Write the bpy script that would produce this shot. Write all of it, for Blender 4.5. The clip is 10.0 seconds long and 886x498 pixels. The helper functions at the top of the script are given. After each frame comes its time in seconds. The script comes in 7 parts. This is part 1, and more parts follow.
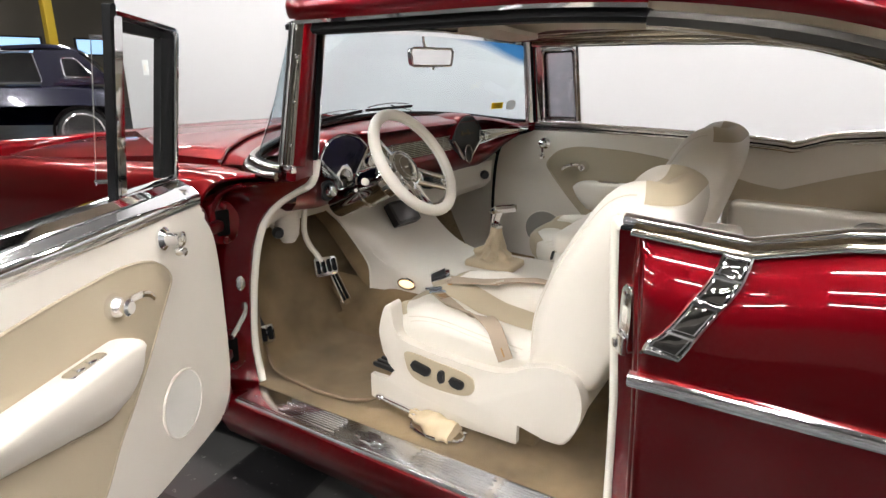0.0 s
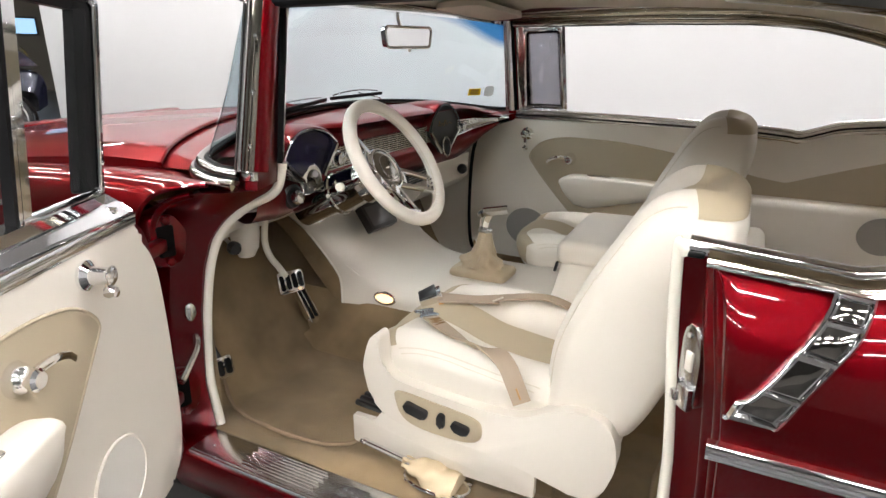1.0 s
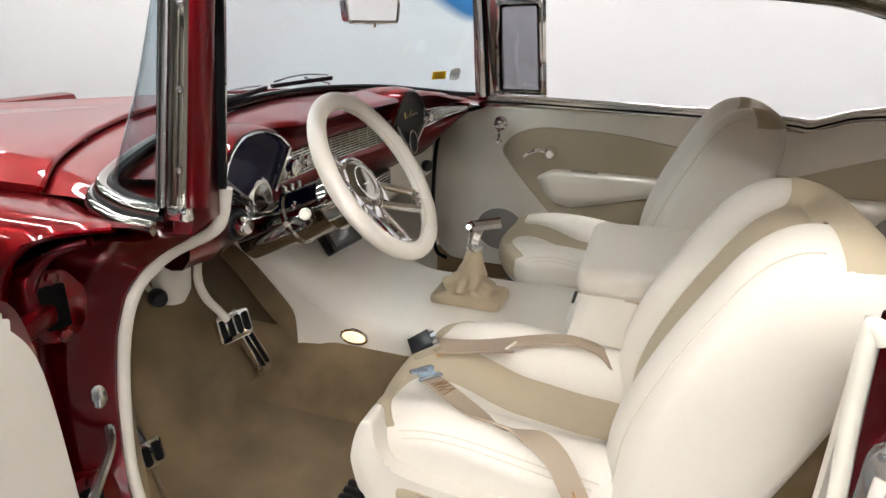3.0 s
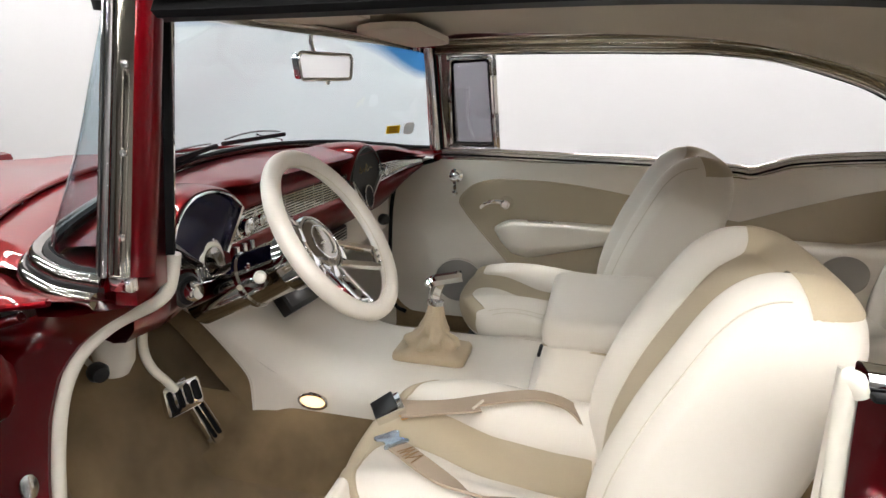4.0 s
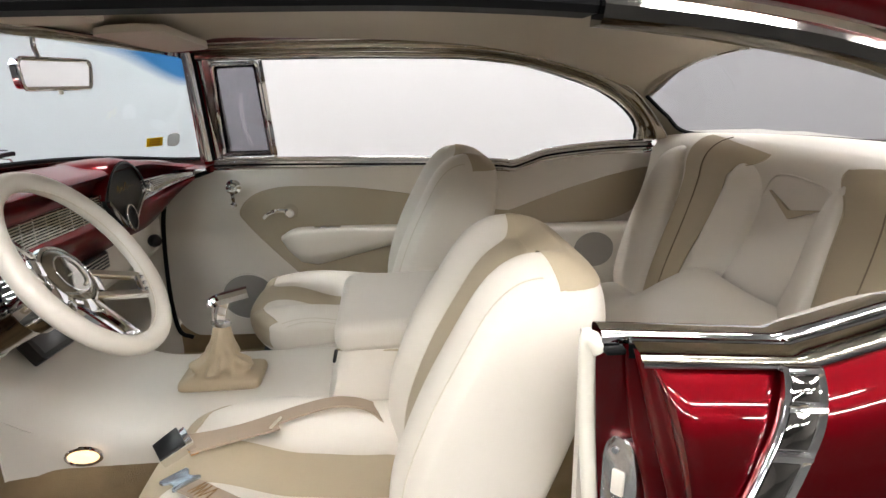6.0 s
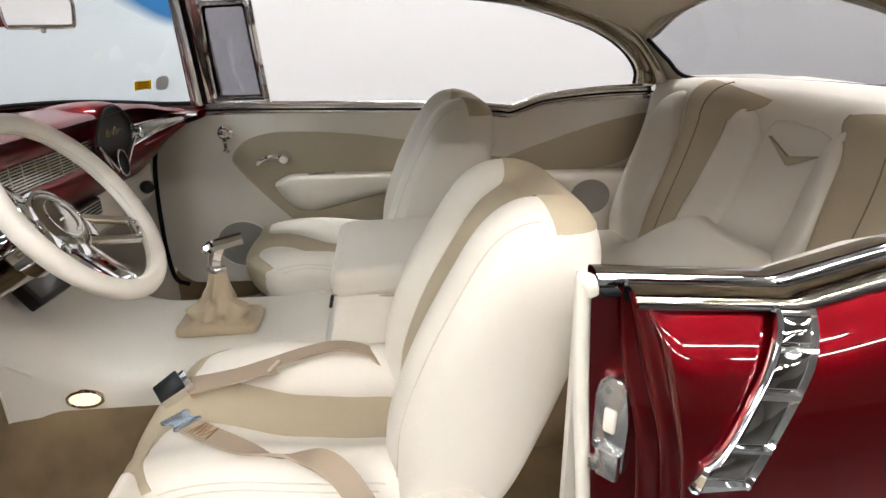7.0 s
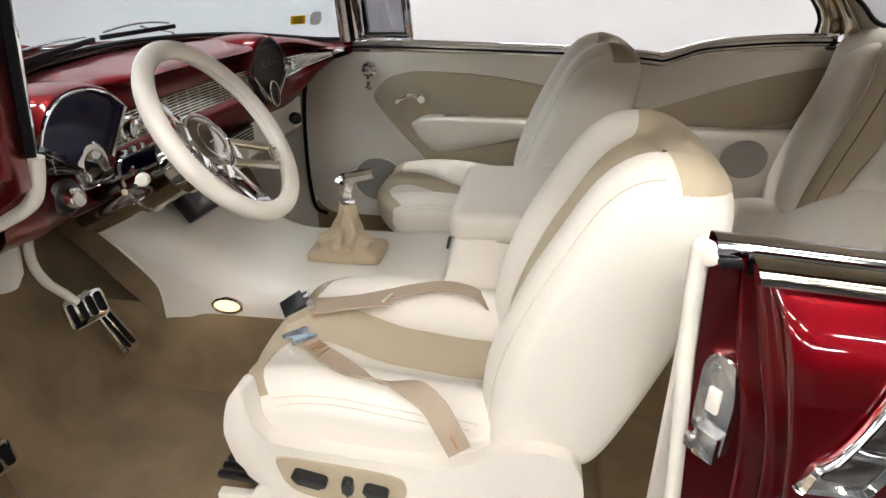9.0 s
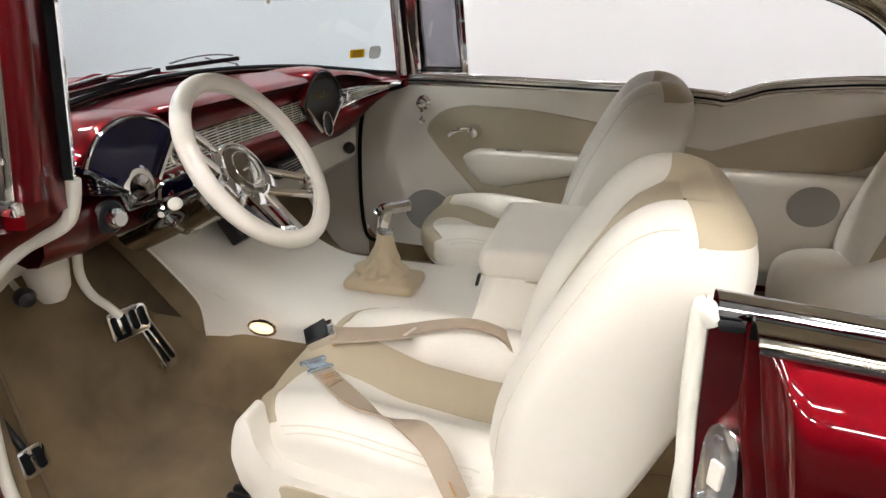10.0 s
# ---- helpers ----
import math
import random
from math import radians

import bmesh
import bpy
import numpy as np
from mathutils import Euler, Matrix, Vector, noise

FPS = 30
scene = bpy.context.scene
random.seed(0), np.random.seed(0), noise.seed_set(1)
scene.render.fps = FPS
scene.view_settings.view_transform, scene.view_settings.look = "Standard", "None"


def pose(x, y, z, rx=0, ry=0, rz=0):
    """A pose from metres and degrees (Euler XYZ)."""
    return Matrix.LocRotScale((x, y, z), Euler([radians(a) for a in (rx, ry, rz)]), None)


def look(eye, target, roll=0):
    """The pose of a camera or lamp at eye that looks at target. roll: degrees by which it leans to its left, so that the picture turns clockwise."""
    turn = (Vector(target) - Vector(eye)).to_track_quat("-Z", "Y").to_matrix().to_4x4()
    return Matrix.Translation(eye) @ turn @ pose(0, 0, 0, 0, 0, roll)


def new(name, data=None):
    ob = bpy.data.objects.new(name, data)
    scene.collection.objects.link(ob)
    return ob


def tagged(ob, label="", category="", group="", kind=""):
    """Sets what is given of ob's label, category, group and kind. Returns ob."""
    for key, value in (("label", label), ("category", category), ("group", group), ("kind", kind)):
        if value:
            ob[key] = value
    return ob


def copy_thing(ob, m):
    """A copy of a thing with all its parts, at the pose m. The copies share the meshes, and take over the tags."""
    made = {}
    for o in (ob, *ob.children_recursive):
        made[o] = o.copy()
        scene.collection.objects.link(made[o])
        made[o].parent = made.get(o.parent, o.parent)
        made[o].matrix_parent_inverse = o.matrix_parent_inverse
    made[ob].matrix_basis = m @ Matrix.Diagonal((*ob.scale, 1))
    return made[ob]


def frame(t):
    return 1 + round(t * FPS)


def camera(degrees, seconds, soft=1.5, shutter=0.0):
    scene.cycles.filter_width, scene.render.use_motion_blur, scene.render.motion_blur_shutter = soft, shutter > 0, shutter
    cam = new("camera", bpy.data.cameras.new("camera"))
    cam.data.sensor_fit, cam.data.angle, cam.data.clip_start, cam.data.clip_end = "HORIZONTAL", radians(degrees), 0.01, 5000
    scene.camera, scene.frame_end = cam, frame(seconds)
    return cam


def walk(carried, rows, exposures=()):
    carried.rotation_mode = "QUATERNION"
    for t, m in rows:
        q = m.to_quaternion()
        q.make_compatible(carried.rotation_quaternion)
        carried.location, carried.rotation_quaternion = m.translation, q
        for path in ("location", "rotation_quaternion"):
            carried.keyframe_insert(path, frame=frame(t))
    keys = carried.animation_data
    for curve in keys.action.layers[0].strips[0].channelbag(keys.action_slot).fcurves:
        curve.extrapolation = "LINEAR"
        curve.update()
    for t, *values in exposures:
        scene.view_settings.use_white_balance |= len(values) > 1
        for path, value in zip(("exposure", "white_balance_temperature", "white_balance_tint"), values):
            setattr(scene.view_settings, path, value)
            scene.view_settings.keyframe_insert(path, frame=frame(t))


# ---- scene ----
cam = camera(73.1, 10.0)
PATH = [
    (0, (0.29, -1.947, 1.236), (-0.716, -0.32, 0.652), -0.1),
    (0.5, (0.169, -1.855, 1.236), (-0.771, -0.19, 0.649), 0.0),
    (1, (0.055, -1.758, 1.236), (-0.801, -0.066, 0.599), 0.1),
    (1.5, (-0.049, -1.662, 1.237), (-0.836, 0.041, 0.542), 0.2),
    (2, (-0.136, -1.578, 1.236), (-0.86, 0.134, 0.497), 0.3),
    (3.5, (-0.271, -1.453, 1.242), (-0.834, 0.354, 0.595), 0.4),
    (4, (-0.273, -1.446, 1.245), (-0.762, 0.412, 0.691), 0.1),
    (4.5, (-0.264, -1.444, 1.245), (-0.59, 0.453, 0.702), -0.0),
    (5, (-0.253, -1.443, 1.245), (-0.39, 0.477, 0.702), -0.3),
    (5.5, (-0.242, -1.442, 1.244), (-0.185, 0.483, 0.706), -0.6),
    (5.7, (-0.238, -1.442, 1.245), (-0.115, 0.481, 0.707), -0.7),
    (6.8, (-0.236, -1.439, 1.238), (-0.044, 0.443, 0.589), -0.7),
    (7, (-0.238, -1.439, 1.235), (-0.062, 0.425, 0.531), -0.6),
    (7.5, (-0.24, -1.437, 1.229), (-0.135, 0.385, 0.41), -0.5),
    (8, (-0.234, -1.442, 1.225), (-0.239, 0.358, 0.352), -0.4),
    (8.5, (-0.221, -1.439, 1.226), (-0.354, 0.359, 0.359), -0.4),
    (9, (-0.201, -1.429, 1.227), (-0.473, 0.356, 0.368), -0.3),
    (9.5, (-0.164, -1.411, 1.228), (-0.555, 0.357, 0.378), -0.2),
    (10, (-0.116, -1.39, 1.233), (-0.625, 0.385, 0.464), -0.1),
]
walk(cam, [(t, look(eye, target, roll)) for t, eye, target, roll in PATH])

# ---- world, lights, exposure ----
scene.view_settings.exposure = 0.0
world = bpy.data.worlds.new("world")
world.use_nodes = True
scene.world = world
world.node_tree.nodes["Background"].inputs[0].default_value = (0.9, 0.95, 1.0, 1)
world.node_tree.nodes["Background"].inputs[1].default_value = 0.05


# ---- materials ----
def nodes_of(name):
    m = bpy.data.materials.new(name)
    m.use_nodes = True
    return m, m.node_tree.nodes, m.node_tree.links, m.node_tree.nodes["Principled BSDF"]


def surface(name, color, rough=0.5, metal=0.0, coat=0.0, spread=0.06, grain=200.0, bump=0.1, stain=3.0, depth=0.001, spec=0.5, sheen=0.0, voronoi=False, punch=1.0):
    """A principled surface with colour variation at two scales and fine relief, in metres."""
    m, n, l, p = nodes_of(name)
    tc = n.new("ShaderNodeTexCoord")
    big, small = n.new("ShaderNodeTexNoise"), n.new("ShaderNodeTexVoronoi" if voronoi else "ShaderNodeTexNoise")
    big.inputs["Scale"].default_value, small.inputs["Scale"].default_value = stain, grain
    big.inputs["Detail"].default_value = 5
    for t in (big, small):
        l.new(tc.outputs["Object"], t.inputs["Vector"])
    dark = tuple(max(0.0, c * (1 - spread)) for c in color)
    light = tuple(min(1.0, c * (1 + spread)) for c in color)
    mix = n.new("ShaderNodeMix")
    mix.data_type = "RGBA"
    mix.inputs["A"].default_value, mix.inputs["B"].default_value = (*dark, 1), (*light, 1)
    add = n.new("ShaderNodeMath")
    add.operation = "MULTIPLY_ADD"
    add.inputs[1].default_value, add.inputs[2].default_value = 0.3, 0.0
    l.new(small.outputs[0], add.inputs[0])
    add2 = n.new("ShaderNodeMath")
    add2.operation = "MULTIPLY_ADD"
    add2.inputs[1].default_value = 0.8
    pun = n.new("ShaderNodeMath")
    pun.operation = "MULTIPLY_ADD"
    pun.inputs[1].default_value, pun.inputs[2].default_value = punch, 0.5 - 0.5 * punch
    l.new(big.outputs[0], pun.inputs[0])
    l.new(pun.outputs[0], add2.inputs[0])
    l.new(add.outputs[0], add2.inputs[2])
    l.new(add2.outputs[0], mix.inputs["Factor"])
    l.new(mix.outputs["Result"], p.inputs["Base Color"])
    p.inputs["Roughness"].default_value, p.inputs["Metallic"].default_value = rough, metal
    p.inputs["Coat Weight"].default_value, p.inputs["Coat Roughness"].default_value = coat, 0.03
    p.inputs["Specular IOR Level"].default_value = spec
    p.inputs["Sheen Weight"].default_value = sheen
    if bump > 0:
        b = n.new("ShaderNodeBump")
        b.inputs["Strength"].default_value, b.inputs["Distance"].default_value = bump, depth
        l.new(small.outputs[0], b.inputs["Height"])
        l.new(b.outputs[0], p.inputs["Normal"])
    return m


def glass(name, tint, gloss=1.0):
    """Thin glass: light passes tinted, and the face reflects by Fresnel."""
    m, n, l, p = nodes_of(name)
    n.remove(p)
    tr, gl, fr, mx = n.new("ShaderNodeBsdfTransparent"), n.new("ShaderNodeBsdfGlossy"), n.new("ShaderNodeLayerWeight"), n.new("ShaderNodeMixShader")
    pw, ma = n.new("ShaderNodeMath"), n.new("ShaderNodeMath")
    pw.operation, ma.operation = "POWER", "MULTIPLY_ADD"
    pw.inputs[1].default_value, ma.inputs[1].default_value, ma.inputs[2].default_value = 5.0, 0.9, 0.04
    l.new(fr.outputs["Facing"], pw.inputs[0])
    l.new(pw.outputs[0], ma.inputs[0])
    tr.inputs[0].default_value = (*tint, 1)
    gl.inputs["Roughness"].default_value = 0.01
    gl.inputs["Color"].default_value = (gloss, gloss, gloss, 1)
    fr.inputs["Blend"].default_value = 0.5
    l.new(ma.outputs[0], mx.inputs[0])
    l.new(tr.outputs[0], mx.inputs[1])
    l.new(gl.outputs[0], mx.inputs[2])
    l.new(mx.outputs[0], n["Material Output"].inputs[0])
    return m


def glow(name, color, strength):
    m, n, l, p = nodes_of(name)
    p.inputs["Base Color"].default_value = (*color, 1)
    p.inputs["Emission Color"].default_value = (*color, 1)
    p.inputs["Emission Strength"].default_value = strength
    return m


RED = surface("candy_red_paint", (0.108, 0.0006, 0.003), rough=0.30, metal=0.84, coat=0.8, spread=0.10, grain=900, bump=0.03, depth=0.0003)
RED.node_tree.nodes["Principled BSDF"].inputs["Specular Tint"].default_value = (0.85, 0.10, 0.12, 1)
CHROME = surface("chrome", (0.86, 0.86, 0.87), rough=0.05, metal=1.0, spread=0.03, grain=40, bump=0.0)
POLISH = surface("soft_polished_chrome", (0.86, 0.86, 0.86), rough=0.17, metal=1.0, spread=0.04, grain=80, bump=0.03, depth=0.0003)
STRIP = surface("dull_polished_steel", (0.42, 0.40, 0.36), rough=0.14, metal=1.0, spread=0.15, grain=60, bump=0.05, depth=0.0004)
# chrome with the dark surroundings it mirrors put into its colour
DARK_REFL = surface("chrome_dark_reflection", (0.30, 0.285, 0.265), rough=0.07, metal=1.0, spread=0.06, grain=30, bump=0.0)
# polished steel; its brown tone is the mirrored beige interior, painted in
GARNISH = surface("steel_beige_reflection", (0.50, 0.46, 0.39), rough=0.10, metal=1.0, spread=0.12, grain=30, bump=0.04, depth=0.0006, stain=9)
STEEL = surface("brushed_aluminium", (0.72, 0.72, 0.72), rough=0.22, metal=1.0, spread=0.12, grain=300, bump=0.08, depth=0.0004)
LEATHER = surface("ivory_leather", (0.715, 0.662, 0.588), rough=0.42, spread=0.035, grain=700, bump=0.14, depth=0.0006, voronoi=True, stain=5)
TAN = surface("tan_suede_leather", (0.452, 0.376, 0.262), rough=0.62, spread=0.09, grain=600, bump=0.16, depth=0.0006, voronoi=True, stain=6)
BELT = surface("tan_belt_webbing", (0.36, 0.28, 0.205), rough=0.7, spread=0.08, grain=900, bump=0.3, depth=0.0006)
THREAD = surface("seam_thread", (0.62, 0.56, 0.46), rough=0.7, grain=900, bump=0.2)
CARPET = surface("tan_carpet", (0.240, 0.170, 0.092), rough=1.0, spread=0.55, grain=700, bump=0.8, depth=0.004, stain=4.5, spec=0.1, sheen=0.12, punch=2.6)
HEADLINER = surface("beige_headliner_cloth", (0.62, 0.555, 0.46), rough=0.9, spread=0.06, grain=1200, bump=0.2, depth=0.0006)
RUBBER = surface("black_rubber", (0.005, 0.005, 0.0055), rough=0.6, spread=0.2, grain=300, bump=0.1, spec=0.12)
BLACK = surface("black_plastic", (0.008, 0.008, 0.009), rough=0.35, spread=0.15, grain=500, bump=0.1)
# near-black that stands for the shade inside openings and hollows
HOLE = surface("near_black_hollow_shade", (0.004, 0.003, 0.003), rough=0.9, spread=0.2, grain=200, bump=0.2, spec=0.05)
WINDLACE = surface("ivory_vinyl_windlace", (0.74, 0.70, 0.61), rough=0.4, spread=0.05, grain=500, bump=0.1)
SCREEN = surface("navy_display_glass", (0.006, 0.005, 0.030), rough=0.08, coat=0.0, spread=0.4, grain=25, bump=0.0, spec=0.3)
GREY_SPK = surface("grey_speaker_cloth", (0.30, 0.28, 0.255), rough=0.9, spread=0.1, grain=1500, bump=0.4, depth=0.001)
WALL = surface("white_wall_paint", (0.495, 0.487, 0.492), rough=0.75, spread=0.015, grain=120, bump=0.04, stain=0.7)
DIM = surface("dim_grey_wall", (0.34, 0.33, 0.32), rough=0.9, spread=0.15, grain=60, bump=0.2, stain=0.8)
CONCRETE = surface("brown_grey_concrete", (0.12, 0.104, 0.084), rough=0.9, spread=0.2, grain=60, bump=0.3, stain=0.8, depth=0.004)
CEILING = surface("grey_ceiling_paint", (0.24, 0.237, 0.232), rough=0.9, spread=0.05, grain=80, bump=0.1)
YELLOW = surface("yellow_paint", (0.62, 0.42, 0.03), rough=0.5, spread=0.08, grain=100, bump=0.05)
NAVY = surface("navy_car_paint", (0.006, 0.006, 0.022), rough=0.15, metal=0.3, coat=1.0, spread=0.1, grain=900, bump=0.0)
TYRE = surface("tyre_rubber", (0.02, 0.02, 0.02), rough=0.8, spread=0.2, grain=150, bump=0.3)


def film(name, color):
    """A thin printed film that lets light through."""
    m, n, l, p = nodes_of(name)
    tl, mx = n.new("ShaderNodeBsdfTranslucent"), n.new("ShaderNodeMixShader")
    p.inputs["Base Color"].default_value = tl.inputs["Color"].default_value = (*color, 1)
    mx.inputs[0].default_value = 0.55
    l.new(p.outputs[0], mx.inputs[1])
    l.new(tl.outputs[0], mx.inputs[2])
    l.new(mx.outputs[0], n["Material Output"].inputs[0])
    return m


STICKER_Y = film("yellow_sticker", (0.72, 0.50, 0.01))
STICKER_W = film("pale_sticker", (0.66, 0.66, 0.64))
GLASS_WS = glass("windscreen_glass", (0.76, 0.85, 0.885))
GLASS_DK = glass("grey_tinted_glass", (0.54, 0.54, 0.57))
GLASS_CL = glass("clear_glass", (0.93, 0.95, 0.95))
MIRROR = surface("mirror_silver", (0.9, 0.9, 0.9), rough=0.01, metal=1.0, spread=0.005, grain=20, bump=0.0)
TUBE = glow("tube_light_diffuser", (1.0, 0.985, 0.968), 120.0)
FOOT = glow("warm_lamp_lens", (1.0, 0.74, 0.46), 1.15)
SKYPANE = glow("daylight_pane", (0.45, 0.72, 1.0), 1.0)


# ---- helpers for shapes ----
def part(name, bm, material, parent=None, label="", sharp=38.0):
    """Links a bmesh as one mesh object, under a thing or under a part."""
    bmesh.ops.recalc_face_normals(bm, faces=bm.faces)
    me = bpy.data.meshes.new(name)
    bm.to_mesh(me)
    bm.free()
    me.materials.append(material)
    me.polygons.foreach_set("use_smooth", [True] * len(me.polygons))
    me.set_sharp_from_angle(angle=radians(sharp))
    ob = new(name, me)
    if parent is not None:
        ob.parent = parent
        ob.matrix_parent_inverse = Matrix.Translation(-parent.location)
    if label:
        tagged(ob, label)
    return ob


def thing(name, base, label, category, group="", kind=""):
    ob = new(name)
    ob.empty_display_size = 0.05
    ob.location = base
    return tagged(ob, label, category, group, kind)


def spline(points, n=40, closed=False):
    """A smooth line through points (Catmull-Rom), n samples."""
    P = np.array(points, float)
    m = len(P)
    out = []
    spans = m if closed else m - 1
    for k in range(n if closed else n):
        t = k / (n if closed else n - 1) * spans
        i = min(int(t), spans - 1)
        f = t - i
        if closed:
            a, b, c, d = P[(i - 1) % m], P[i % m], P[(i + 1) % m], P[(i + 2) % m]
        else:
            b, c = P[i], P[i + 1]
            a = P[i - 1] if i > 0 else 2 * b - c
            d = P[i + 2] if i + 2 < m else 2 * c - b
        out.append(0.5 * (2 * b + (c - a) * f + (2 * a - 5 * b + 4 * c - d) * f**2 + (3 * b - a - 3 * c + d) * f**3))
    return np.array(out)


def grid_mesh(P, close_u=False, close_v=False, bm=None):
    """A skin over an array of points P[u][v]."""
    bm = bm or bmesh.new()
    V = [[bm.verts.new(tuple(p)) for p in row] for row in P]
    nu, nv = len(V), len(V[0])
    for i in range(nu if close_u else nu - 1):
        for j in range(nv if close_v else nv - 1):
            q = (V[i][j], V[(i + 1) % nu][j], V[(i + 1) % nu][(j + 1) % nv], V[i][(j + 1) % nv])
            try:
                bm.faces.new(q)
            except ValueError:
                pass
    return bm


def cap(bm):
    """Closes open loops of a swept or lofted skin."""
    edges = [e for e in bm.edges if e.is_boundary]
    if edges:
        bmesh.ops.holes_fill(bm, edges=edges, sides=0)
    return bm


def sweep(path, profile, up=(0, 0, 1), closed=False, scale=None, caps=True, bm=None):
    """Sweeps a closed profile of (side, up) pairs along a path."""
    path = np.array(path, float)
    n = len(path)
    U = np.array(up, float)
    rows = []
    for i in range(n):
        a, b = path[(i - 1) % n if closed else max(i - 1, 0)], path[(i + 1) % n if closed else min(i + 1, n - 1)]
        t = b - a
        t = t / (np.linalg.norm(t) + 1e-9)
        upi = U[i] if U.ndim == 2 else U
        s = np.cross(t, upi)
        s = s / (np.linalg.norm(s) + 1e-9)
        w = np.cross(s, t)
        k = scale(i / (n - 1)) if scale else 1.0
        rows.append([path[i] + k * (p[0] * s + p[1] * w) for p in profile])
    own = bm is None
    bm = grid_mesh(rows, close_u=closed, close_v=True, bm=bm)
    if caps and not closed and own:
        cap(bm)
    return bm


def ring(r, n=10, ry=None):
    return [(r * math.cos(2 * math.pi * k / n), (ry or r) * math.sin(2 * math.pi * k / n)) for k in range(n)]


def tube(path, r, n=10, closed=False, scale=None, bm=None):
    path = np.array(path, float)
    t = path[-1] - path[0] if not closed else np.array([0, 0, 1.0])
    up = (0, 0, 1) if abs(t[2]) < 0.8 * (np.linalg.norm(t) + 1e-9) else (0.3, 1, 0)
    return sweep(path, ring(r, n), up=up, closed=closed, scale=scale, bm=bm)


def rounded(outline, r=0.02, n=5):
    """A 2-d outline with its corners rounded."""
    P = [np.array(p, float) for p in outline]
    out = []
    m = len(P)
    for i in range(m):
        a, b, c = P[i - 1], P[i], P[(i + 1) % m]
        la, lc = np.linalg.norm(a - b), np.linalg.norm(c - b)
        k = min(r, 0.45 * la, 0.45 * lc)
        p, q = b + (a - b) / la * k, b + (c - b) / lc * k
        for s in range(n + 1):
            f = s / n
            out.append((1 - f) ** 2 * p + 2 * f * (1 - f) * b + f**2 * q)
    return out


def slab(outline, place, lo, hi, bevel=0.0, segs=2):
    """A plate with a 2-d outline, between the levels lo and hi; place(a, b, level) gives the point."""
    bm = bmesh.new()
    bot = [bm.verts.new(tuple(place(a, b, lo))) for a, b in outline]
    top = [bm.verts.new(tuple(place(a, b, hi))) for a, b in outline]
    n = len(outline)
    fb, ft = bm.faces.new(bot), bm.faces.new(top)
    for i in range(n):
        bm.faces.new((bot[i], bot[(i + 1) % n], top[(i + 1) % n], top[i]))
    if bevel > 0:
        bmesh.ops.bevel(bm, geom=list(ft.edges), offset=bevel, segments=segs, affect="EDGES", profile=0.5)
    return bm


def pillow(outline, place, level, puff, rings=6, power=2.2, skirt=0.0):
    """A cushioned pad over a 2-d outline: it rises by puff from its edge to its middle."""
    O = np.array(outline, float)
    c = O.mean(0)
    rows = []
    if skirt:
        rows.append([place(a, b, level - skirt) for a, b in O])
    for k in range(rings + 1):
        f = 1 - k / (rings + 0.35)
        h = puff * (1 - f**power) ** (1 / power)
        rows.append([place(*(c + (p - c) * f), level + h) for p in O])
    bm = grid_mesh(rows, close_v=True)
    bm.verts.ensure_lookup_table()
    n = len(O)
    last = bm.verts[-n:]
    bm.faces.new(last)
    return bm


def rbox(size, m=None, bevel=0.005, segs=2, bm=None):
    """A box with rounded edges, at the pose m."""
    own = bmesh.new()
    bmesh.ops.create_cube(own, size=1.0)
    bmesh.ops.scale(own, vec=size, verts=own.verts)
    if bevel > 0:
        bmesh.ops.bevel(own, geom=list(own.edges), offset=bevel, segments=segs, affect="EDGES", profile=0.5)
    if m is not None:
        bmesh.ops.transform(own, matrix=m, verts=own.verts)
    return own


def lathe(profile, m=None, n=32):
    """Turns (radius, height) pairs round the z axis, then sets it at m."""
    rows = [[(r * math.cos(2 * math.pi * k / n), r * math.sin(2 * math.pi * k / n), h) for k in range(n)] for r, h in profile]
    bm = grid_mesh(rows, close_v=True)
    cap(bm)
    if m is not None:
        bmesh.ops.transform(bm, matrix=m, verts=bm.verts)
    return bm


def along(eye, target):
    """A pose whose z axis points from eye to target."""
    q = (Vector(target) - Vector(eye)).to_track_quat("Z", "Y")
    return Matrix.Translation(eye) @ q.to_matrix().to_4x4()


def merge(a, b):
    """Adds bmesh b to a."""
    me = bpy.data.meshes.new("scrap")
    b.to_mesh(me)
    b.free()
    a.from_mesh(me)
    bpy.data.meshes.remove(me)
    return a


def sm(a, b, x):
    """A smooth step from 0 at a to 1 at b."""
    t = min(1.0, max(0.0, (x - a) / (b - a)))
    return t * t * (3 - 2 * t)


XYZ = lambda a, b, c: (a, b, c)


# ---- the hall ----

